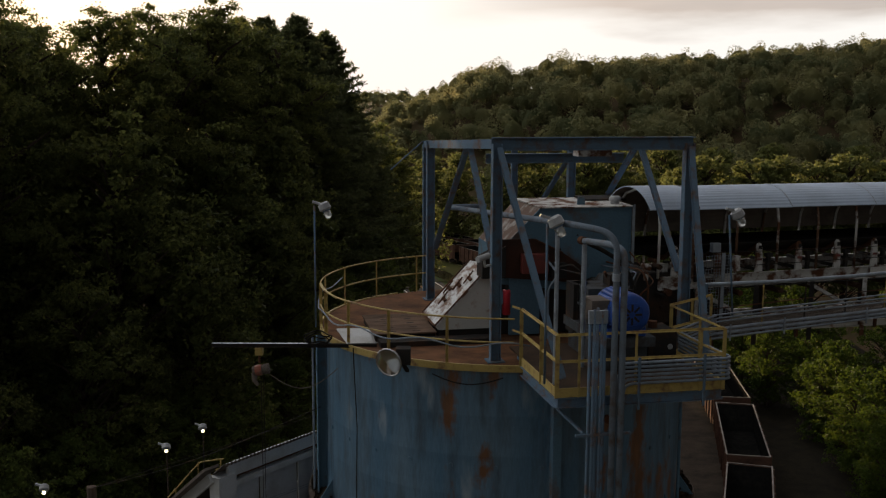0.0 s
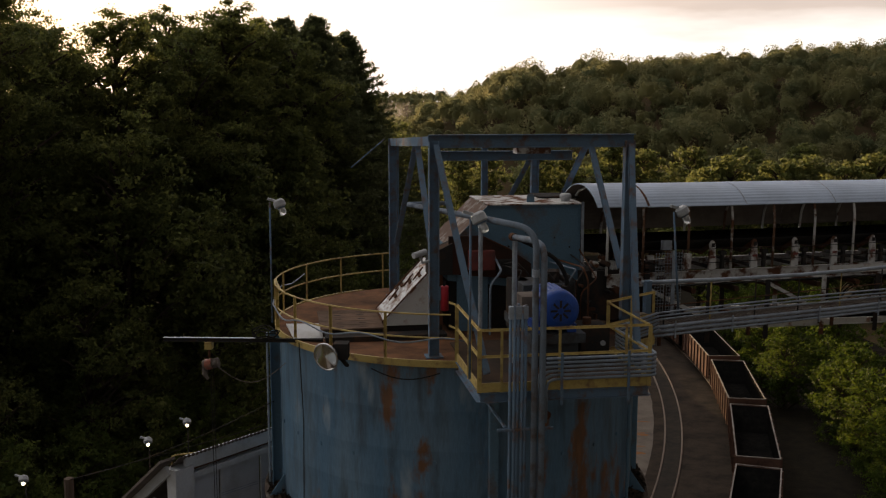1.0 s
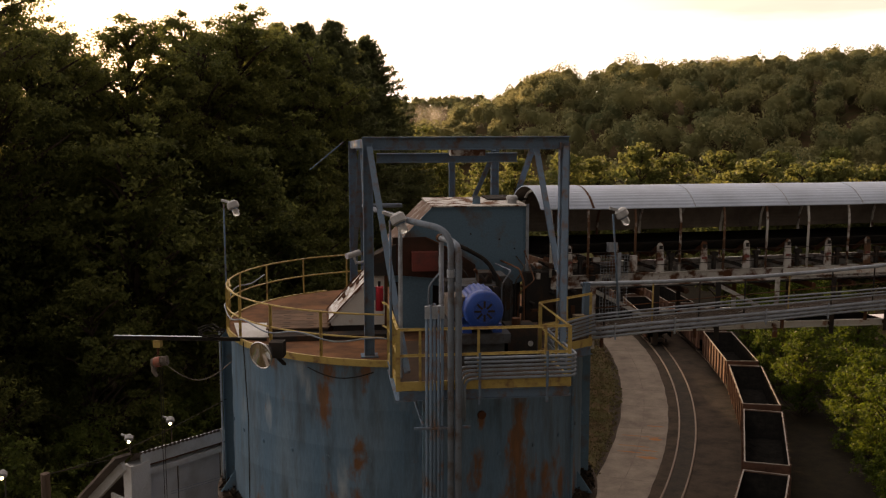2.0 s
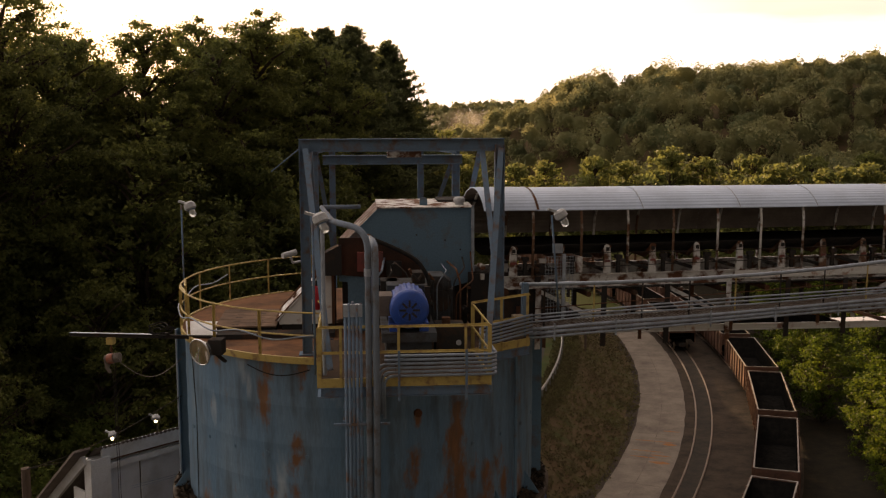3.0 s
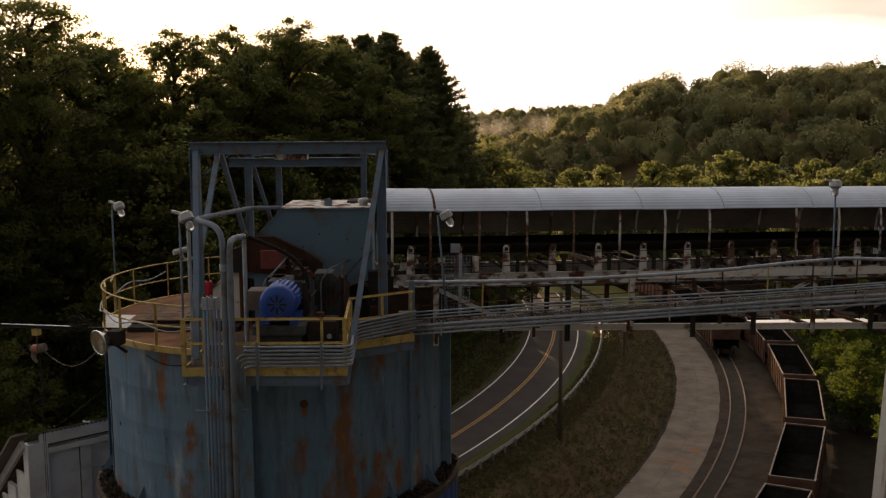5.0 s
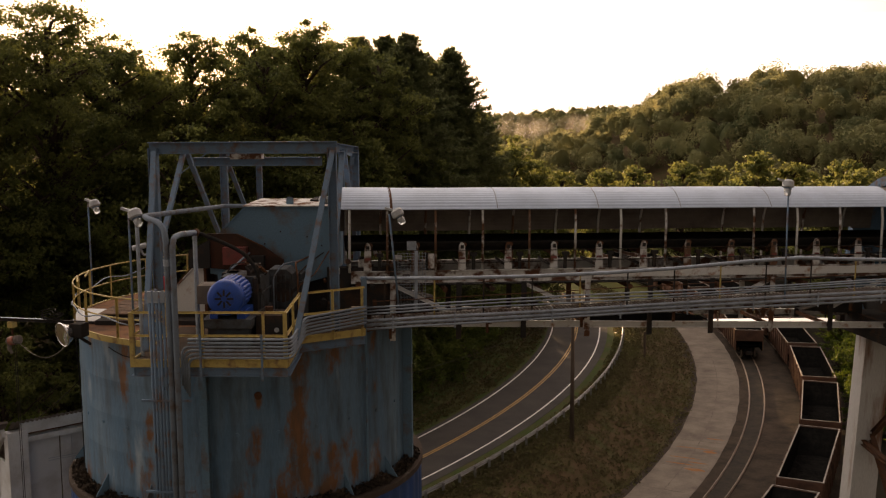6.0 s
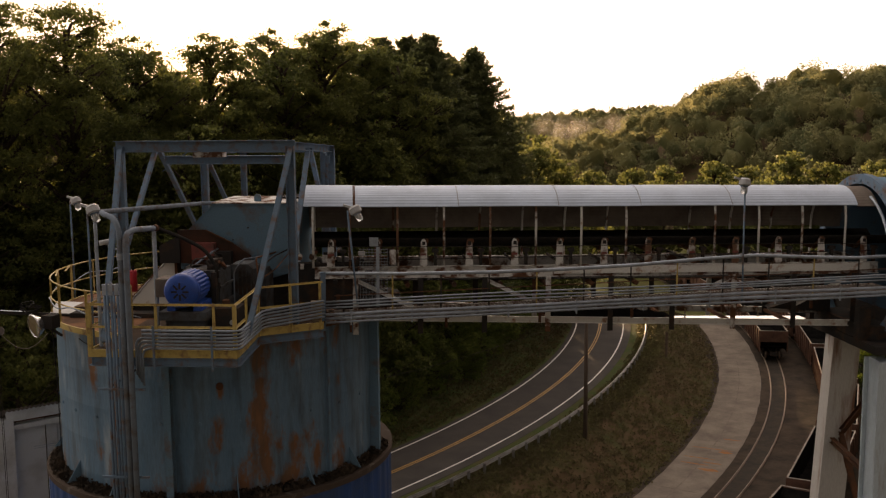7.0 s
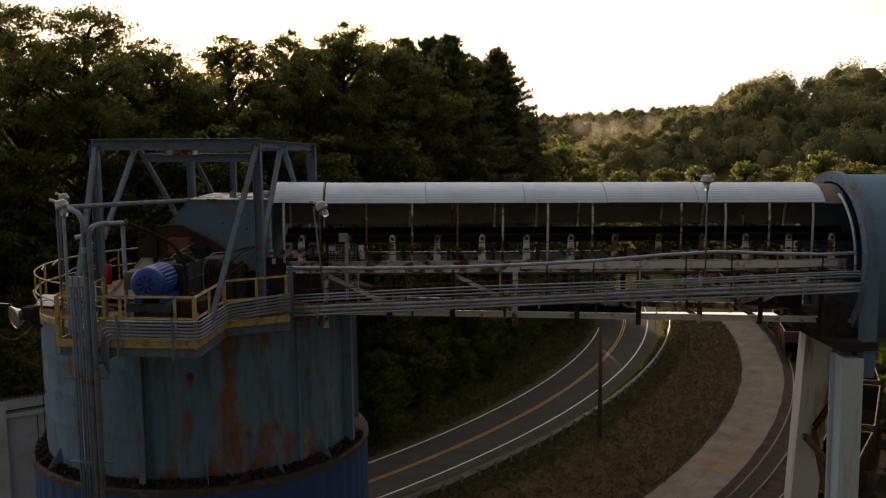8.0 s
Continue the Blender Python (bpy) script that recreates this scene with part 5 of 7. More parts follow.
def hood():
    h = thing("transfer_hood", HEAD, "large blue steel hood over the belt's head end", "hood")
    out = [(0.72, 24.3), (3.3, 24.0), (4.18, 24.25), (4.18, 26.2), (1.75, 26.2), (0.72, 25.17)]
    part("casing", prism(B(), out, 2.4, 4.7), M_BLUE, h)
    # a warped, flaking edge along the lid
    bm = B()
    rows = []
    for k in range(25):
        x, up, y = 1.72 + 0.1046 * k, 0.014 * noise.noise((k * 0.7, 0.3, 5.0)), 2.33 + 0.025 * noise.noise((k * 1.3, 2.0, 0))
        rows.append([bm.verts.new(p) for p in ((x, y, 26.204), (x, y, 26.232 + up), (x, 3.5, 26.24), (x, 4.76, 26.232), (x, 4.76, 26.204))])
    for a, b in zip(rows, rows[1:]):
        for i in range(5):
            bm.faces.new((a[i], b[i], b[(i + 1) % 5], a[(i + 1) % 5]))
    bm.faces.new(rows[0]), bm.faces.new(rows[-1][::-1])
    part("lid", bm, M_RUSTWHITE, h, "flaking pale lid")
    bm = B()
    bar(bm, (1.76, 3.55, 26.2), (0.73, 3.55, 25.17), 2.3, 0.02, up=(-0.7, 0, 0.7))
    part("slope_plate", bm, M_SLOPE, h, "rust-stained sloping plate")
    bm = B()
    bar(bm, (1.76, 2.39, 26.19), (0.72, 2.39, 25.15), 0.03, 0.05, up=(0, -1, 0))
    bar(bm, (1.76, 2.39, 26.17), (4.18, 2.39, 26.17), 0.03, 0.05, up=(0, -1, 0))
    bar(bm, (4.16, 2.39, 24.28), (4.16, 2.39, 26.16), 0.05, 0.03, up=(0, -1, 0))
    part("flange", bm, M_BLUE, h)
    bm = B()
    prism(bm, [(2.86, 26.235), (3.06, 26.235), (3.06, 26.38), (3.02, 26.44), (2.90, 26.44), (2.86, 26.38)], 2.78, 2.82)
    part("lifting_lug", bm, M_BLUE, h)
    bm = B()
    revolve(bm, [(0.02, 0.2), (0.12, 0.2), (0.155, 0.15), (0.155, 0.09), (0.12, 0.07), (0.12, 0.0)], 18)
    bm.transform(Matrix.Translation((3.92, 2.9, 26.235)))
    part("vent_cap", bm, M_LAMP, h, "grey round vent cap", True)
    for x, z, w, t in ((1.02, 25.24, 0.07, 0.11), (1.06, 25.02, 0.03, 0.05), (0.86, 25.08, 0.025, 0.03)):
        part("inspection_hole", prism(B(), [(x - w, z - t), (x + w * 0.7, z - t * 0.8), (x + w, z + t), (x - w * 0.6, z + t * 0.9)], 2.385, 2.398), M_DARK, h, "dark rusted-out opening")
    for x, z in ((2.75, 25.5), (3.5, 25.35), (3.9, 25.1), (2.3, 25.15)):
        part("bolt_head", tube(B(), [(x, 2.372, z), (x, 2.4, z)], 0.022, 8), M_DARK, h)
    part("lower_casing", prism(B(), [(0.8, 22.97), (4.1, 22.97), (4.1, 24.22), (3.3, 23.98), (0.8, 24.27)], 2.6, 4.5), M_DARK, h, "grimy dark lower casing")
    part("lower_plate", prism(B(), [(0.95, 23.0), (1.75, 23.0), (1.75, 24.6), (0.95, 24.6)], 2.3, 2.36), M_BLUE, h, "blue plate below the hood")
    part("throat_frame", box(B(), 3.4, 4.5, 3.6, 4.7, 26.242, 26.29), M_DARK, h, "dark frame that joins the gallery roof")
    part("edge_angle", angle_bar(B(), (4.22, 2.36, 24.3), (4.22, 2.36, 26.26), 0.07, 0.012, up=(0, 1, 0)), M_PIPE, h)
    part("side_door", prism(B(), [(0.2, 24.5), (0.8, 24.5), (0.8, 25.3), (0.2, 25.0)], 2.1, 2.7), M_DARK, h, "dark rusty side door")


hood()


def chute():
    c = thing("sloping_chute", HEAD, "white rust-streaked sloping steel chute box on the deck", "chute")
    out = [(-0.84, 23.17), (0.52, 23.17), (0.52, 24.62), (0.40, 24.62), (-0.88, 23.26)]
    part("casing", prism(B(), out, 2.45, 4.15), M_WHITE, c)
    d = Vector((1.28, 0, 1.36)).normalized()
    u = Vector((-1.36, 0, 1.28)).normalized()
    p, q = Vector((-0.90, 3.3, 23.25)), Vector((0.40, 3.3, 24.63))
    lid = part("sloping_lid", bar(B(), p + u * 0.02, q + u * 0.02, 1.78, 0.03, up=tuple(u)), M_CHUTE, c, "peeling rusty lid")
    bm = B()
    for y in (-0.86, 0.86):
        bar(bm, p + u * 0.05 + Vector((0, y, 0)), q + u * 0.05 + Vector((0, y, 0)), 0.05, 0.03, up=tuple(u))
    bar(bm, p + u * 0.05 + Vector((0, -0.83, 0)), p + u * 0.05 + Vector((0, 0.83, 0)), 0.05, 0.03, up=tuple(u))
    part("edge_strip", bm, M_RUSTY, lid, "rusted edge strip")
    for s_, y in ((0.34, 0.1), (0.62, 0.0), (0.5, 0.45), (0.78, -0.35)):
        bm = B()
        m = p.lerp(q, s_) + u * 0.05 + Vector((0, y, 0))
        bar(bm, m + Vector((0, -0.15, 0)), m + Vector((0, 0.2, 0)), 0.09, 0.06, up=tuple(u))
        tube(bm, [m + u * 0.04 - d * 0.2, m + u * 0.08 + d * 0.22], 0.02, 6)
        tube(bm, [m + u * 0.03 + Vector((0, -0.28, 0)), m + u * 0.03 + Vector((0, 0.3, 0)) + d * 0.1], 0.015, 6)
        part("latch", bm, M_RUSTY, lid)
    part("curb", box(B(), -0.8, 0.6, 2.5, 4.1, 22.96, 23.165), M_DARK, c, "grimy box curb")
    part("back_angle", box(B(), 0.525, 0.60, 2.4, 4.2, 23.17, 24.64), M_RUSTY, c)
    h = thing("deck_hatch", HEAD, "long low rusty deck hatch with plank covers", "hatch")
    part("curb", box(B(), -2.45, -0.95, 2.3, 4.6, DECK + 0.003, 23.14), M_DARK, h, "dark curb")
    for k in range(5):
        plank = part("plank", box(B(), -2.5, -0.92, 2.24 + 0.47 * k, 2.68 + 0.47 * k, 23.142, 23.18), M_PLANK, h)
        for x in (-2.0, -1.4):
            part("hand_hole", box(B(), x - 0.09, x + 0.09, 2.42 + 0.47 * k, 2.48 + 0.47 * k, 23.181, 23.184), M_DARK, plank)
    part("front_curb", box(B(), -2.4, 0.6, 1.72, 2.2, DECK + 0.003, 23.08), M_DARK, h, "dark curb")
    h = thing("pale_plate", HEAD @ pose(-2.85, 2.6, 23.07, 12, 4, 12), "loose pale sheet lying on the deck", "metal sheet")
    part("sheet", box(B(), -0.42, 0.42, -0.45, 0.45, -0.012, 0.012), M_SHED, h)


chute()


def motor():
    m = thing("electric_motor", HEAD, "large blue finned electric motor on a steel base", "motor")
    cx, cz, R = 2.33, 24.46, 0.42
    y0, y1 = -2.42, -1.2
    bm = B()
    n = 96
    for (ya, yb) in ((y0 + 0.2, y1 - 0.12),):
        ra = [[], []]
        for j, y in enumerate((ya, yb)):
            for k in range(n):
                a = 2 * math.pi * k / n
                r = R * (0.94 if k % 4 < 2 else 1.0)
                ra[j].append(bm.verts.new((cx + r * math.cos(a), y, cz + r * math.sin(a))))
        for k in range(n):
            bm.faces.new((ra[0][k], ra[0][(k + 1) % n], ra[1][(k + 1) % n], ra[1][k]))
        bm.faces.new(ra[0]), bm.faces.new(ra[1][::-1])
    part("finned_frame", bm, M_MOTOR, m)
    cowl = B()
    prof = [(0.02, y0 - 0.035), (R * 0.55, y0 - 0.03), (R * 0.9, y0), (R * 1.02, y0 + 0.06), (R * 1.03, y0 + 0.25), (R * 0.97, y0 + 0.25)]
    cols = []
    for k in range(40):
        a = 2 * math.pi * k / 40
        cols.append([cowl.verts.new((cx + r * math.cos(a), y, cz + r * math.sin(a))) for r, y in prof])
    for k in range(40):
        a, b = cols[k], cols[(k + 1) % 40]
        for i in range(5):
            cowl.faces.new((a[i], b[i], b[i + 1], a[i + 1]))
    fan = part("fan_cowl", cowl, M_MOTOR, m, smooth=True)
    for k in range(4):
        r = 0.08 + 0.055 * k
        ring = [(cx + r * math.cos(2 * math.pi * j / 28), y0 - 0.034 + 0.012 * (r / R) ** 3, cz + r * math.sin(2 * math.pi * j / 28)) for j in range(29)]
        part("grille_ring", tube(B(), ring, 0.006, 5, False), M_MOTOR, fan)
    for k in range(8):
        a = 2 * math.pi * k / 8
        part("vent_slot", bar(B(), (cx + 0.07 * math.cos(a), y0 - 0.037, cz + 0.07 * math.sin(a)), (cx + 0.22 * math.cos(a), y0 - 0.035, cz + 0.22 * math.sin(a)), 0.045, 0.01, up=(0, -1, 0)), M_DARK, fan, "dark air slot")
    bm = B()
    tube(bm, [(cx, y0 + 0.25, cz), (cx, y0 + 0.31, cz)], R * 1.035, 40)
    part("band", bm, M_MOTOR, m)
    bm = B()
    tube(bm, [(cx, y1 - 0.12, cz), (cx, y1, cz)], R * 0.9, 32)
    part("end_bell", bm, M_MOTOR, m)
    bm = B()
    box(bm, cx - 0.75, cx - 0.36, y0 + 0.35, y0 + 0.95, cz - 0.2, cz + 0.25)
    part("terminal_box", bm, M_LINING, m, "grimy grey terminal box")
    bm = B()
    for sx in (-0.33, 0.33):
        box(bm, cx + sx - 0.1, cx + sx + 0.1, y0 + 0.25, y1 - 0.1, 23.93, 24.12)
    part("foot", bm, M_MOTOR, m)
    bm = B()
    box(bm, cx - 0.6, cx + 0.6, y0 + 0.1, y1 + 1.5, 23.72, 23.93)
    box(bm, cx - 0.5, cx + 0.5, y0 + 0.3, y1 + 1.4, PF + 0.002, 23.72)
    part("base_frame", bm, M_GREASE, m, "greasy steel base")
    g = thing("gearbox", HEAD, "grimy dark gear reducer beside the motor", "gearbox")
    bm = B()
    box(bm, cx - 0.45, cx + 0.55, -0.95, 0.1, 23.94, 24.75)
    part("case", bm, M_GREASE, g)
    bm = B()
    box(bm, cx - 0.5, cx + 0.6, -1.0, 0.15, 24.3, 24.36)
    part("split_flange", bm, M_GREASE, g)
    bm = B()
    tube(bm, [(cx, -1.35, cz), (cx, -0.95, cz)], 0.2, 18)
    part("coupling_guard", bm, M_GREASE, g)
    for k in range(6):
        bm = B()
        tube(bm, [(cx - 0.4 + 0.19 * k, -0.97, 24.33), (cx - 0.4 + 0.19 * k, -0.97, 24.45)], 0.03, 6)
        part("bolt", bm, M_DARK, g)
    bm = B()
    box(bm, cx + 0.15, cx + 0.45, -0.7, -0.25, 24.75, 25.0)
    part("breather", bm, M_DARK, g)
    w = thing("bearing_housing", HEAD, "grimy bearing housing on a rusty stand", "bearing")
    part("housing", tube(B(), [(3.2, 0.2, 24.15), (3.2, 2.5, 24.15)], 0.26, 18), M_DARK, w)
    part("stand", box(B(), 2.95, 3.6, 0.95, 1.8, PF + 0.002, 24.3), M_GREASE, w)
    part("cap", box(B(), 2.9, 3.55, 1.1, 1.7, 24.3, 24.5), M_GREASE, w)
    bx = thing("junction_box", HEAD, "red-brown metal box on the hood front", "box")
    part("box", box(B(), 1.2, 1.86, 1.95, 2.38, 24.62, 25.1), M_REDBROWN, bx)
    bx = thing("junction_box", HEAD, "dark metal control box on the hood front", "box")
    part("box", box(B(), 1.95, 2.34, 1.95, 2.38, 24.48, 24.86), M_DARK, bx)
    bx = thing("control_cabinet", HEAD, "dark steel cabinet standing before the hood", "cabinet")
    part("box", box(B(), 1.75, 2.15, -0.35, 0.2, 23.6, 24.75), M_DARK, bx)
    part("stand", box(B(), 1.85, 2.05, -0.25, 0.1, PF + 0.002, 23.6), M_RUSTY, bx)
    gd = thing("belt_guard", HEAD, "dark rusty sheet guard in front of the hood", "guard")
    part("sheet", prism(B(), [(0.72, 24.5), (2.85, 24.3), (2.85, 24.72), (2.3, 25.1), (1.55, 25.46), (0.72, 25.46)], 2.2, 2.28), M_DARKRUST, gd)
    part("rim", bar(B(), (1.55, 2.19, 25.46), (2.3, 2.19, 25.1), 0.06, 0.03), M_RUSTY, gd)
    sc = thing("speed_reducer", HEAD, "greasy grey finned gear case beside the hood", "gearbox")
    part("case", prism(B(), [(2.75, 23.6), (3.45, 23.6), (3.45, 24.62), (3.3, 24.75), (2.85, 24.75), (2.75, 24.6)], 0.25, 1.05), M_GREASE, sc)
    for k in range(6):
        part("fin", box(B(), 2.78 + 0.12 * k, 2.81 + 0.12 * k, 0.19, 0.25, 23.7, 24.6), M_GREASE, sc)
    part("leg", box(B(), 2.85, 3.35, 0.4, 0.9, PF + 0.002, 23.6), M_DARK, sc)
    e = thing("fire_extinguisher", HEAD, "red fire extinguisher hung on the front post", "extinguisher")
    part("bottle", tube(B(), rounded([(0.24, -0.05, 24.05), (0.24, -0.05, 24.55), (0.24, -0.05, 24.62)], 0.05), 0.095, 14), M_RED, e, smooth=True)
    part("valve", tube(B(), [(0.24, -0.05, 24.62), (0.24, -0.05, 24.74)], 0.03, 8), M_DARK, e)
    part("hanger", box(B(), 0.11, 0.15, -0.1, 0.0, 24.3, 24.6), M_FRAME, e)
    cc = thing("security_camera", HEAD, "small white bullet camera on a bracket", "camera")
    part("housing", tube(B(), [(-0.52, -0.38, 25.39), (-0.22, -0.2, 25.45)], 0.07, 12), M_LAMP, cc, smooth=False)
    part("bracket", tube(B(), [(-0.34, -0.27, 25.36), (-0.3, -0.2, 25.2), (-0.11, 0.0, 25.2)], 0.03, 7), M_LAMP, cc)
    for k in range(7):
        a = rng.uniform(0, 1, 8)
        x, y = 1.3 + 2.4 * a[0], -0.6 + 1.6 * a[1]
        line = [(x, y, PF + 0.05), (x, y, 24.2 + 0.7 * a[2]), (x + 0.9 * (a[3] - 0.5), y + 0.5 * a[4], 24.5 + 0.7 * a[2]), (x + 1.2 * (a[3] - 0.5), 2.38, 24.5 + 0.6 * a[5])]
        cb = thing("small_conduit", HEAD, "thin dark conduit among the drive machinery", "conduit", "drive conduits")
        part("pipe", tube(B(), rounded(line, 0.15), 0.018 + 0.012 * a[6], 6), (M_DARK, M_RUSTY, M_PAINTPIPE)[k % 3], cb)
    hp = thing("hydraulic_unit", HEAD, "grimy hydraulic tank with a capped filler", "hydraulic unit")
    part("tank", box(B(), 2.95, 3.6, -1.9, -1.1, PF + 0.002, 23.95), M_DARK, hp)
    part("cap", tube(B(), [(3.2, -1.5, 23.95), (3.2, -1.5, 24.1)], 0.1, 12), M_RUSTY, hp)
    part("gauge", tube(B(), [(3.45, -1.92, 23.6), (3.45, -1.9, 23.6)], 0.06, 12), M_LAMP, hp)
    br = thing("brake_disc", HEAD, "rusty brake wheel between motor and gearbox", "brake")
    part("wheel", tube(B(), [(2.33, -1.18, 24.46), (2.33, -1.08, 24.46)], 0.33, 24), M_GREASE, br)
    part("shoe", box(B(), 2.74, 2.86, -1.22, -1.02, 23.94, 24.75), M_DARK, br)
    scrap = thing("fittings", HEAD, "jumble of rusty pipe fittings on the gearbox", "fittings")
    for k in range(9):
        a = rng.uniform(-0.5, 0.5, 3)
        p0_ = Vector((2.75 + 0.5 * a[0], -0.6 + 0.6 * a[1], 24.78 + 0.1 * abs(a[2])))
        p1_ = p0_ + Vector((float(rng.uniform(-0.3, 0.3)), float(rng.uniform(-0.3, 0.3)), float(rng.uniform(0.05, 0.25))))
        part("fitting", tube(B(), [p0_, p1_], 0.035, 7), M_RUSTY if k % 2 else M_DARK, scrap)


motor()


# ---- lamps ----
def area_light_head(t, head, tilt_dir, lit=False):
    """A cast floodlight: a squat drum with a chamfered cap, a finned neck and a glass jar that points along tilt_dir."""
    d = Vector(tilt_dir).normalized()
    m = Matrix.Translation(head) @ d.to_track_quat("Z", "Y").to_matrix().to_4x4()
    bm = B()
    revolve(bm, [(0.0, -0.17), (0.10, -0.17), (0.155, -0.12), (0.165, 0.02), (0.13, 0.05), (0.0, 0.05)], 20)
    bm.transform(m)
    part("housing", bm, M_LAMP, t)
    bm = B()
    revolve(bm, [(0.0, 0.05), (0.105, 0.05), (0.105, 0.08), (0.0, 0.08)], 16)
    bm.transform(m)
    part("collar", bm, M_FRAME, t)
    bm = B()
    revolve(bm, [(0.0, 0.08), (0.098, 0.08), (0.095, 0.22), (0.07, 0.27), (0.0, 0.285)] if not lit else [(0.0, 0.08), (0.05, 0.08), (0.06, 0.12), (0.045, 0.16), (0.0, 0.17)], 16)
    bm.transform(m)
    part("lens", bm, M_GLOW if lit else M_GLASS, t, "ribbed glass jar", True)
    bm = B()
    bar(bm, Vector(head) - d * 0.1 + Vector((-0.3, 0.0, 0.09)), Vector(head) - d * 0.1, 0.07, 0.06)
    part("arm", bm, M_LAMP, t)


def lamp_on_pole(m, label, foot, pts, head, d, r=0.026, lit=False, group="pole lamps"):
    t = thing("pole_lamp", m, label, "lamp", group)
    part("pole", tube(B(), rounded([foot] + pts, 0.12), r, 8), M_DARK if lit else M_FRAME, t, smooth=True)
    area_light_head(t, head, d, lit)
    return t


WORLD = Matrix()
lamp_on_pole(WORLD, "grey floodlight on a slim blue pole at the deck edge", (-3.42, 27.55, 22.8), [(-3.42, 27.55, 26.1)], (-3.12, 27.45, 26.03), (0.45, -0.15, -1))
lamp_on_pole(HEAD, "grey floodlight on a slim pole over the platform", (0.3, -2.9, PF), [(0.3, -2.9, 26.5)], (0.48, -2.95, 26.48), (0.45, -0.3, -1))


def flood():
    f = thing("floodlight", WORLD, "round silver floodlight bolted to the deck rim", "lamp")
    bm = B()
    prof = [(0.02, -0.27), (0.11, -0.27), (0.21, -0.16), (0.305, 0.0), (0.33, 0.03), (0.33, 0.06), (0.305, 0.06), (0.285, 0.0), (0.19, -0.15), (0.09, -0.22), (0.02, -0.22)]
    revolve(bm, prof, 28)
    m = Matrix.Translation((-1.18, 22.66, 23.12)) @ Vector((-0.45, -0.85, -0.15)).to_track_quat("Z", "Y").to_matrix().to_4x4()
    bm.transform(m)
    part("reflector", bm, M_CHROME, f, smooth=True)
    bm = B()
    revolve(bm, [(0.0, 0.075), (0.2, 0.065), (0.305, 0.045)], 28)
    bm.transform(m)
    part("lens", bm, M_CLEAR, f, "clear front lens", True)
    bm = B()
    box(bm, -1.05, -0.72, 22.75, 23.1, 23.02, 23.38)
    part("ballast_box", bm, M_DARK, f, "black ballast box")
    bm = B()
    bar(bm, (-0.9, 22.9, 23.02), (-0.8, 23.25, 22.75), 0.08, 0.06)
    part("yoke", bm, M_DARK, f)


flood()


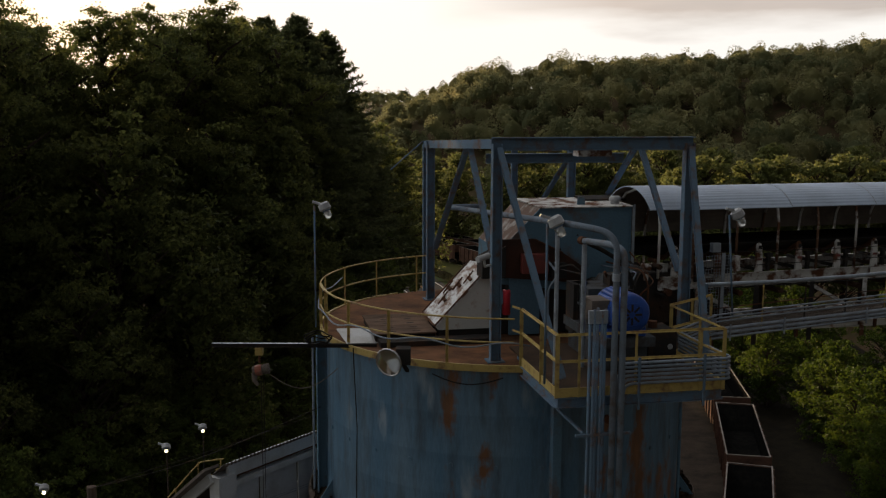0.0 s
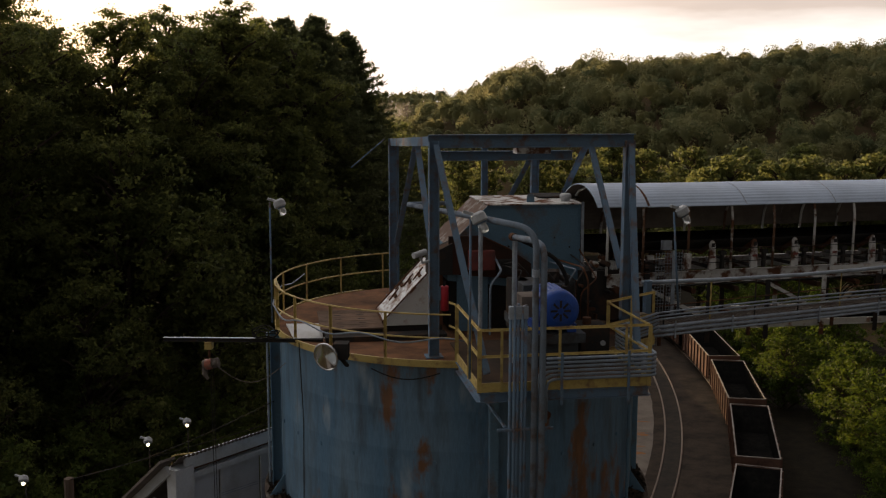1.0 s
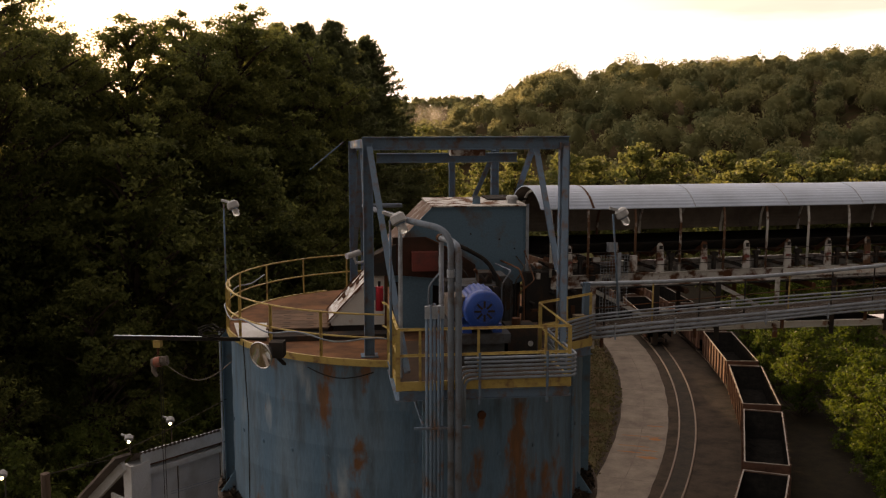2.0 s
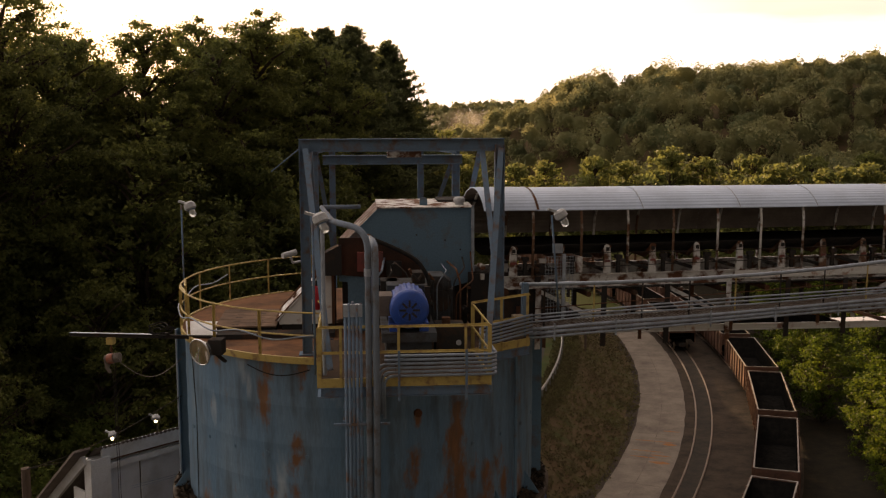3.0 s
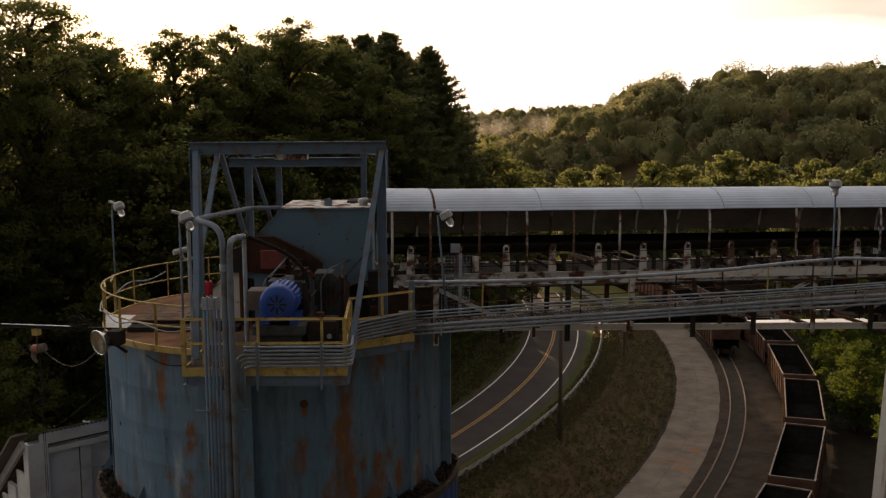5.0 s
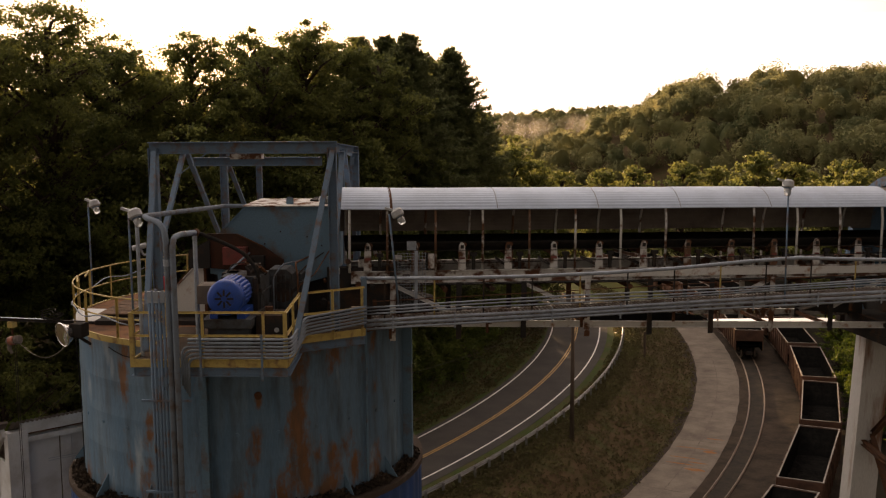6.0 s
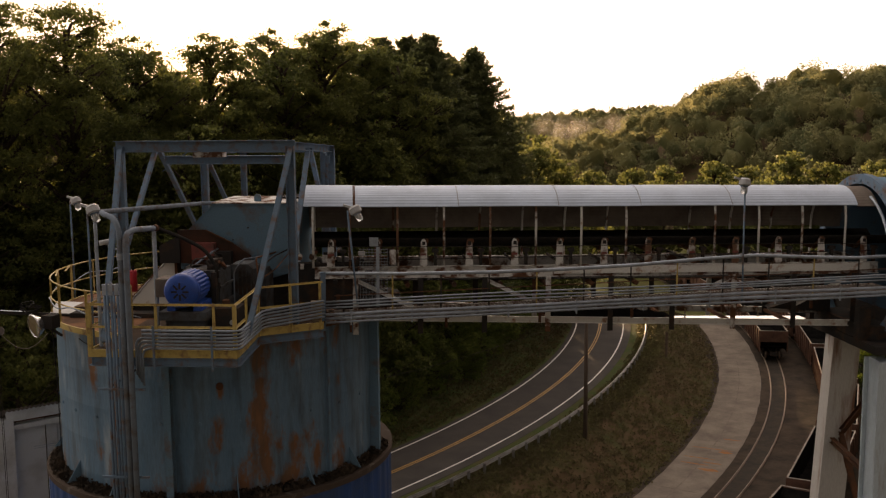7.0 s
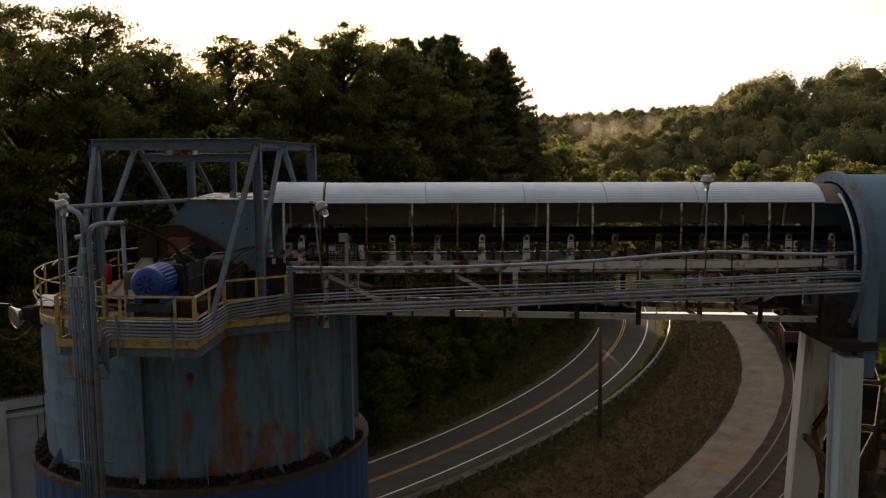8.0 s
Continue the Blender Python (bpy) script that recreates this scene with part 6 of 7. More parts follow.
def hoist():
    b = thing("hoist_boom", WORLD, "dark steel monorail boom sticking out past the deck", "boom")
    bm = B()
    hbeam(bm, (-5.72, 25.25, 22.85), (-1.6, 24.75, 22.98), 0.10, 0.09, 0.013)
    part("beam", bm, M_DARK, b)
    # pale strip stands for daylight along the top of the boom
    part("worn_flange", bar(B(), (-5.72, 25.25, 22.902), (-3.3, 24.956, 22.978), 0.09, 0.008), M_PIPE, b, "bright strip painted as the lit top flange")
    h = thing("chain_hoist", WORLD, "small orange and grey electric chain hoist hanging from the boom", "hoist")
    x, y = -4.52, 25.08
    bm = B()
    box(bm, x - 0.09, x + 0.09, y - 0.1, y + 0.1, 22.66, 22.84)
    part("trolley", bm, M_YELLOW, h)
    part("hook_bar", tube(B(), [(x, y, 22.66), (x, y, 22.45)], 0.03, 7), M_RUSTY, h)
    part("motor_case", tube(B(), [(x - 0.17, y, 22.24), (x - 0.1, y, 22.25), (x + 0.16, y, 22.30), (x + 0.24, y, 22.32)], 0.115, 14, taper=0.095), M_LINING, h)
    for k in range(5):
        part("cooling_fin", tube(B(), [(x + 0.10 + 0.03 * k, y, 22.29 + 0.006 * k), (x + 0.112 + 0.03 * k, y, 22.292 + 0.006 * k)], 0.128, 12), M_SILL, h)
    part("cover", tube(B(), [(x - 0.10, y, 22.25), (x + 0.06, y, 22.28)], 0.135, 14), material("orange_paint", (0.32, 0.085, 0.045), (0.2, 0.16, 0.14), 7.0), h, "faded orange middle cover")
    part("chain_bag", tube(B(), [(x - 0.12, y, 22.18), (x - 0.13, y, 22.0), (x - 0.05, y, 21.88)], 0.085, 9, taper=0.04), M_LINING, h, "frayed pale chain bag")
    for dx in (0.03, 0.09):
        part("chain", tube(B(), [(x + dx, y, 22.15), (x + dx, y, 14.0)], 0.009, 5), M_DARK, h)
    line = [(x + 0.2 + 1.75 * k / 12, y - 0.1 * k / 12, 22.2 - 0.45 * math.sin(math.pi * k / 12) + 0.15 * k / 12) for k in range(13)]
    c = solid("hanging_cable", tube(B(), line, 0.010, 5), M_SILL, WORLD, "thin pale cable hung from the hoist", "cable")
    coil = thing("cable_coil", WORLD, "tangle of black cable at the boom root", "cable")
    for k in range(3):
        ring = [(-3.05 + (0.26 + 0.04 * k) * math.cos(2 * math.pi * j / 24), 24.85 + 0.12 * math.sin(j + k), 23.06 + 0.05 * k + (0.10 + 0.02 * k) * math.sin(2 * math.pi * j / 24)) for j in range(25)]
        part("loop", tube(B(), ring, 0.018, 5, False), M_RUBBER, coil)
    w = solid("standpipe", tube(B(), [wall_point(-169, TANK_R + 0.33, -6.0), wall_point(-169, TANK_R + 0.33, -0.25)], 0.03, 8), M_PIPE, TANK, "slim grey standpipe beside the tank wall", "pipe")
    w = solid("deck_cable", tube(B(), [wall_point(-112 + 1.2 * k, TANK_R + 0.14, -0.25 - 0.18 * math.sin(math.pi * k / 16)) for k in range(17)], 0.014, 5), M_RUBBER, TANK, "thin black cable looped below the deck rim", "cable")
    w = solid("drop_cable", tube(B(), [wall_point(-140, TANK_R + 0.13, 0.0), wall_point(-139.5, TANK_R + 0.06, -2.0), wall_point(-140.5, TANK_R + 0.05, -4.4)], 0.014, 5), M_RUBBER, TANK, "thin black cable down the tank wall", "cable")


hoist()


# ---- conveyor gallery ----
CONV = pose(7.27, 26.93, 24.5, 0, 0, 22.03) @ pose(0, 0, 0, 0, math.degrees(0.0135), 0) @ pose(0, 0, -24.5)   # x along the belt, falling gently; y to the back
UPRIGHT = pose(7.27, 26.93, -0.19, 0, 0, 22.03)   # the same bearing, plumb
AX_Y, AX_Z, ROOF_R = 1.04, 25.33, 1.30


def roof_panel(parent, s0, s1, lift=0.0, tilt=0.0, label=""):
    """A half-round ribbed sheet, thick, from the front eave over the top to the back."""
    bm = B()
    n = 110
    grid = []
    for j in range(7):
        s = s0 + (s1 - s0) * j / 6
        row = []
        for o in (0.012, -0.012):
            for k in range(n + 1):
                a = radians(37 + (183 - 37) * k / n)
                r = ROOF_R + o + 0.004 * math.sin(k * 2 * math.pi / 3.6) + 0.006 * noise.noise((s * 0.8, k * 0.05, lift))
                row.append(bm.verts.new((s, AX_Y - r * math.cos(a), AX_Z + lift + tilt * (s - s1) + r * math.sin(a))))
        grid.append(row)
    m = n + 1
    for a, b in zip(grid, grid[1:]):
        for k in range(n):
            bm.faces.new((a[k], a[k + 1], b[k + 1], b[k]))
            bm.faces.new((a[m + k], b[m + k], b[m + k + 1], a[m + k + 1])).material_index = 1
        bm.faces.new((a[0], b[0], b[m], a[m]))
        bm.faces.new((a[n], a[m + n], b[m + n], b[n]))
    for row, flip in ((grid[0], 1), (grid[-1], 0)):
        for k in range(n):
            f = (row[k], row[m + k], row[m + k + 1], row[k + 1])
            bm.faces.new(f if flip else f[::-1])
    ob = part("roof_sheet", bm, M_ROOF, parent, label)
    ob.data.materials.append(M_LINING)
    return ob


def roof_seam(parent, s, w, mat):
    """A lapped, rusting joint strap between two roof sheets."""
    bm = B()
    rows = []
    for k in range(60):
        a = radians(38 + 140 * k / 59)
        j = 0.02 * noise.noise((k * 0.9, s, 1.0))
        rows.append([bm.verts.new((s + o + j, AX_Y - (ROOF_R + 0.026) * math.cos(a), AX_Z + (ROOF_R + 0.026) * math.sin(a))) for o in (-w, w)])
    for a, b in zip(rows, rows[1:]):
        bm.faces.new((a[0], a[1], b[1], b[0]))
    part("seam_strap", bm, mat, parent)


def bow(s, r, z0):
    """A gallery post whose top bends over into a bow under the roof sheets."""
    rr = ROOF_R - 0.05
    pts = [(s, 0.0, z0), (s, 0.0, 25.75)]
    pts += [(s, AX_Y - rr * math.cos(radians(a)), AX_Z + rr * math.sin(radians(a))) for a in (40, 55, 75, 95, 120, 145, 165, 180)]
    pts += [(s, AX_Y + rr, 24.3)]
    return tube(B(), pts, r, 7)


def gallery():
    g = thing("conveyor_gallery", CONV, "long belt conveyor gallery under a half-round ribbed roof", "conveyor")
    for s0, s1, lift, tilt in ((-2.25, -0.78, 0.012, -0.004), (-0.8, 2.2, 0.0, 0), (2.18, 5.12, 0.006, 0), (5.1, 7.55, 0.0, 0), (7.53, 10.3, 0.008, 0), (10.28, 14.15, 0.0, 0)):
        roof_panel(g, s0, s1, lift, tilt)
    dark = roof_panel(g, 14.13, 14.8, -0.04, 0, "dark brown-grey roof sheet inside the tube mouth")
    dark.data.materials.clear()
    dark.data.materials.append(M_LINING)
    roof_seam(g, -0.78, 0.035, M_RUSTY)
    for s in (2.2, 5.11, 7.55, 10.3):
        roof_seam(g, s, 0.008, M_LINING)
    for k in range(-2, 11):
        s = 0.45 + 1.335 * k if k >= 0 else (-1.94 if k == -2 else -0.9)
        if k == 6:
            continue
        part("bow_post", bow(s, 0.036, 24.38), M_OLDSTAND if k in (-1, 0, 2) else (M_RUSTWHITE if k % 2 else M_WHITE), g, "rusted pipe bow" if k in (-1, 0, 2) else "rust-flecked white pipe bow", True)
    for y, nm in ((0.0, "front_stringer"), (2.08, "back_stringer")):
        bm = B()
        channel(bm, (-1.9, y, 24.24), (14.9, y, 24.24), 0.1, 0.34, 0.018)
        part(nm, bm, M_RUSTWHITE, g, "rust-blotched white channel")
    bm = B()
    bar(bm, (5.0, -0.06, 24.27), (14.6, -0.06, 24.27), 0.02, 0.22)
    part("patch_plate", bm, M_WHITE, g)
    # the belt: a trough on top, flat below
    bm = B()
    rows = []
    for j in range(30):
        s = -2.0 + 17.5 * j / 29
        rows.append([bm.verts.new((s, y, z)) for y, z in ((0.16, 25.20), (0.55, 24.93), (1.04, 24.88), (1.53, 24.93), (1.92, 25.20), (1.92, 25.18), (1.53, 24.90), (1.04, 24.85), (0.55, 24.90), (0.16, 25.18))])
    for a, b in zip(rows, rows[1:]):
        for k in range(10):
            bm.faces.new((a[k], b[k], b[(k + 1) % 10], a[(k + 1) % 10]))
    part("carrying_belt", bm, M_RUBBER, g, "black rubber belt", True)
    bm = B()
    box(bm, -1.9, 14.9, 0.35, 1.75, 23.93, 23.95)
    part("return_belt", bm, M_RUBBER, g, "black rubber belt")
    for k in range(-1, 12):
        s = 1.32 * k - 0.12
        bm = B()
        # upright plate with rounded head, bent slightly inward
        outline = [(-0.11, 24.42), (0.11, 24.42), (0.10, 24.75), (0.085, 25.02)] + [(0.085 * math.cos(radians(a)), 25.04 + 0.15 * math.sin(radians(a))) for a in (20, 60, 90, 120, 160)] + [(-0.085, 25.02), (-0.10, 24.75)]
        a_ = [bm.verts.new((s + x, -0.03 + 0.08 * max(0, z - 24.8), z)) for x, z in outline]
        b_ = [bm.verts.new((s + x, 0.03 + 0.08 * max(0, z - 24.8), z)) for x, z in outline]
        bm.faces.new(a_), bm.faces.new(b_[::-1])
        for i in range(len(outline)):
            bm.faces.new((a_[i], b_[i], b_[(i + 1) % len(outline)], a_[(i + 1) % len(outline)]))
        stand = part("idler_stand", bm, M_OLDSTAND if k in (0, 6, 7, 8) else M_RUSTWHITE, g, "rust-eaten idler stand" if k in (0, 6, 7, 8) else "white idler stand with a red band")
        bm = B()
        box(bm, s - 0.075, s + 0.075, -0.04, -0.033, 24.72, 24.78)
        part("band", bm, M_REDBROWN, stand)
        bm = B()
        box(bm, s - 0.045, s + 0.045, -0.045, -0.02, 25.02, 25.12)
        part("bearing", bm, M_DARK, stand)
        for y0, z0, y1, z1 in ((0.10, 25.12, 0.58, 24.84), (0.62, 24.80, 1.46, 24.80), (1.50, 24.84, 1.98, 25.12)):
            part("roller", tube(B(), [(s + 0.08, y0, z0), (s + 0.08, y1, z1)], 0.07, 9), M_RUSTY, stand)
        bm = B()
        angle_bar(bm, (s + 0.08, 0.0, 24.46), (s + 0.08, 2.08, 24.46), 0.09, 0.012)
        part("cross_bar", bm, M_DARK, stand)
        bm = B()
        box(bm, s + 0.30, s + 0.38, -0.01, 0.09, 24.42, 24.80)
        box(bm, s + 0.25, s + 0.43, -0.03, 0.11, 24.80, 24.9)
        part("guide_roller", bm, M_DARK, stand)
    for k in range(0, 12):
        s = -0.6 + 1.35 * k
        part("return_roller", tube(B(), [(s, 0.1, 23.84), (s, 1.98, 23.84)], 0.075, 10), M_RUSTY, g)
    part("trip_wire", tube(B(), [(-1.5, -0.08, 25.0), (4, -0.08, 24.96), (9, -0.08, 25.0), (14.6, -0.08, 24.97)], 0.009, 4), M_DARK, g)
    # truss below
    for y in (0.0, 2.08):
        bm = B()
        channel(bm, (-1.2, y, 22.95), (14.3, y, 22.55), 0.09, 0.18, 0.014)
        part("bottom_chord", bm, M_WHITE if y == 0 else M_RUSTWHITE, g, "white bottom chord")
    for k in range(9):
        s = -0.75 + 1.86 * k
        for y in (0.0, 2.08):
            bm = B()
            angle_bar(bm, (s, y, 22.45), (s, y, 24.08), 0.15, 0.014, up=(0, 1, 0))
            part("hanger", bm, M_DARK if k % 3 else M_RUSTWHITE, g, "grimy hanger")
        bm = B()
        bar(bm, (s, 0.0, 22.92 - 0.026 * s), (s, 2.08, 22.92 - 0.026 * s), 0.08, 0.1)
        part("cross_beam", bm, M_RUSTY, g)
        if k < 8:
            bm = B()
            a, b = (s, 0.04, 24.02), (s + 1.86, 0.04, 23.1)
            if k % 2:
                a, b = (s, 0.04, 23.1), (s + 1.86, 0.04, 24.02)
            if k in (0, 2, 5, 7):
                angle_bar(bm, a, b, 0.1, 0.012)
                part("diagonal", bm, M_WHITE if k == 0 else M_RUSTWHITE, g, "pale diagonal")
    bm = B()
    bar(bm, (8.3, 1.92, 22.37), (13.62, 1.92, 22.30), 0.96, 0.015)
    for k in range(5):
        bar(bm, (8.5 + 1.2 * k, 2.1, 22.36), (8.5 + 1.2 * k, 2.1, 22.66), 0.05, 0.012)
    part("drip_pan", bm, M_PAN, g, "shiny wet drip pan under the belt")
    bm = B()
    rows = []
    for i in range(40):
        s = 4.9 + 0.1 * i
        top = 0.20 * max(0.0, math.sin(math.pi * i / 39)) ** 0.6
        rows.append([bm.verts.new((s, 0.12 + 0.17 * j, 22.86 - 0.026 * s + 0.06 + (top * math.sin(math.pi * j / 8) + 0.04 * noise.noise((s * 4, j * 0.9, 1.0)) if 0 < j < 8 else 0.0))) for j in range(9)])
    for a, b in zip(rows, rows[1:]):
        for j in range(8):
            bm.faces.new((a[j], b[j], b[j + 1], a[j + 1]))
    part("coal_spill", bm, M_COAL_AND_SHADE, g, "spilled coal heaped on the lower frame")
    bm = B()
    prism(bm, [(12.2, 22.75), (14.2, 22.6), (14.2, 23.3), (12.9, 22.95)], 1.5, 1.95)
    part("tail_box", bm, M_DARK, g, "coal-black sloping tail box")
    bm = B()
    prism(bm, [(-1.3, 23.1), (0.6, 23.1), (0.6, 23.4), (-1.3, 23.9)], 0.3, 1.9)
    part("tail_pan", bm, M_DARK, g)


M_PAN = material("wet_sheet", (0.55, 0.53, 0.51), (0.30, 0.27, 0.25), 0.8, (0.6, 0.8), 0.12, 0.95, bump=0.0)
gallery()


def walkway():
    w = thing("walkway", CONV, "narrow steel walkway with yellow handrail beside the belt", "walkway")
    s0, s1 = -1.35, 14.6
    bm = B()
    for k in range(150):
        s = s0 + (s1 - s0) * k / 149
        z = 23.20 + 0.6 * k / 149
        bar(bm, (s, -1.44, z), (s, -0.26, z), 0.012, 0.035)
    for y in (-1.2, -0.85, -0.5):
        bar(bm, (s0, y, 23.21), (s1, y, 23.81), 0.012, 0.02)
    part("grating", bm, M_SILL, w, "dark floor grating")
    for y in (-0.28, -1.47):
        bm = B()
        channel(bm, (s0, y, 23.15), (s1, y, 23.75), 0.06, 0.12, 0.012)
        part("edge_channel", bm, M_RUSTWHITE, w)
    for k in range(12):
        s = s0 + 0.25 + 1.33 * k
        z = 23.2 + 0.0375 * (s - s0)
        bm = B()
        angle_bar(bm, (s, -1.42, z), (s, -1.42, z + 1.12), 0.04, 0.008, up=(0, 1, 0))
        part("rail_post", bm, M_YELLOW if k % 3 == 1 else M_DARK, w)
        if k % 2 == 0:
            bm = B()
            bar(bm, (s + 0.2, -1.4, z - 0.12), (s + 0.2, 0.0, z - 0.2), 0.07, 0.1)
            bar(bm, (s + 0.2, -0.95, z - 0.5), (s + 0.2, -0.95, z - 0.1), 0.07, 0.07)
            part("bracket", bm, M_RUSTY, w, "rusty walkway bracket")
    for zo, r in ((0.62, 0.014),):
        part("middle_rail", tube(B(), [(s0, -1.42, 23.2 + zo), (s1, -1.42, 23.8 + zo)], r, 6), M_RUSTY, w)
    part("inner_rail", tube(B(), [(s0 + 0.4, -0.22, 24.62), (s1, -0.22, 24.78)], 0.012, 6), M_DARK, w)
    top = thing("conduit", CONV, "grey conduit carried along the walkway's top rail", "conduit", "walkway conduits")
    part("pipe", tube(B(), [(-1.75, -1.45, 24.45), (0.5, -1.45, 24.42), (3, -1.45, 24.44), (5, -1.45, 24.50), (7, -1.45, 24.60), (9, -1.45, 24.76), (10.5, -1.45, 24.84), (12, -1.45, 24.78), (13.4, -1.45, 24.74), (14.5, -1.4, 24.78)], 0.05, 10), M_PIPE, top, smooth=True)
    # the conduits that climb along the outer edge
    for k, (za, zb, y, r) in enumerate(((23.70, 24.26, -1.55, 0.022), (23.62, 24.19, -1.58, 0.022), (23.53, 24.11, -1.56, 0.022),
                                        (23.36, 23.92, -1.62, 0.044), (23.245, 23.80, -1.60, 0.046), (23.14, 23.70, -1.62, 0.032))):
        c = thing("conduit", CONV, "grey steel conduit running along the walkway", "conduit", "walkway conduits")
        pts = [(-1.6, y, za - 0.02)] + [(s, y + 0.012 * math.sin(s * 1.7 + k), za + (zb - za) * (s + 1.5) / 16 + 0.02 * math.sin(s * 0.5 + k) * (s > 0)) for s in (0, 2, 4, 6, 8, 10, 12, 14)] + [(14.6, y, zb)]
        part("pipe", tube(B(), pts, r, 8), M_PIPE, c, smooth=True)
    for s in (-0.9, 0.75, 3.4, 5.3, 7.2, 9.1, 11.0, 12.9):
        z = 23.1 + 0.035 * (s + 1.5)
        bm = B()
        bar(bm, (s, -1.68, z - 0.06), (s, -1.68, z + 0.36), 0.04, 0.02, up=(0, 1, 0))
        bar(bm, (s, -1.68, z + 0.02), (s, -1.45, z + 0.02), 0.05, 0.03)
        solid("pipe_clip", bm, M_PIPE, CONV, "short steel strut clamping the conduits", "bracket", "conduit struts")
    mesh = thing("mesh_guard", CONV, "woven wire mesh guard panel beside the belt", "guard panel")
    bm = B()
    for k in range(10):
        bar(bm, (-0.62 + 0.085 * k, -0.2, 23.35), (-0.62 + 0.085 * k, -0.2, 24.95), 0.008, 0.008)
    for k in range(19):
        bar(bm, (-0.64, -0.2, 23.36 + 0.087 * k), (0.17, -0.2, 23.36 + 0.087 * k), 0.008, 0.008)
    part("wire_mesh", bm, M_PIPE, mesh)
    bm = B()
    bar(bm, (-0.12, -0.24, 23.3), (-0.12, -0.24, 25.0), 0.09, 0.03, up=(0, 1, 0))
    part("stile", bm, M_PIPE, mesh)
    jb = thing("junction_box", CONV, "tan steel junction box where the conduits meet", "box")
    part("box", box(B(), -1.98, -1.72, -1.72, -1.5, 23.05, 23.72), material("tan_paint", (0.26, 0.21, 0.15), (0.2, 0.15, 0.1), 4.0), jb)
    part("post", box(B(), -1.72, -1.58, -1.62, -1.46, 22.9, 24.5), M_FRAME, jb)
    jb = thing("junction_box", CONV, "small grey box on the gallery post", "box")
    part("box", box(B(), -0.35, -0.1, -0.08, 0.05, 25.0, 25.24), M_PIPE, jb)
    t = lamp_on_pole(CONV, "grey floodlight on a leaning slim pole at the walkway", (-0.72, -1.5, 23.6), [(-0.98, -1.5, 26.15)], (-0.75, -1.55, 26.13), (0.55, -0.2, -1))
    t = lamp_on_pole(CONV, "grey floodlight on a slim straight pole at the walkway", (10.1, -1.5, 23.5), [(10.05, -1.5, 26.75)], (10.03, -1.5, 26.85), (-0.1, -0.15, -1))
    e = thing("head_machinery", CONV, "dark greasy bearings and scrapers at the belt's head end", "machinery")
    for k in range(46):
        a = rng.uniform(0, 1, 6)
        x, y, z = -2.7 + 3.0 * a[0], -0.3 + 0.6 * a[1], 23.3 + 1.6 * a[2]
        bm = B()
        if k % 3 == 0:
            tube(bm, [(x, y, z), (x, y + 0.3, z)], 0.04 + 0.07 * a[3], 12)
        else:
            box(bm, x, x + 0.05 + 0.16 * a[3], y, y + 0.12, z, z + 0.06 + 0.4 * a[4] ** 2)
        part("fitting", bm, (M_DARK, M_RUSTY, M_DARK, M_RUSTY, M_RUSTWHITE)[k % 5], e)
    bm = B()
    box(bm, -2.55, -0.2, 0.1, 0.4, 23.2, 24.5)
    part("scraper_box", bm, M_DARK, e)


walkway()


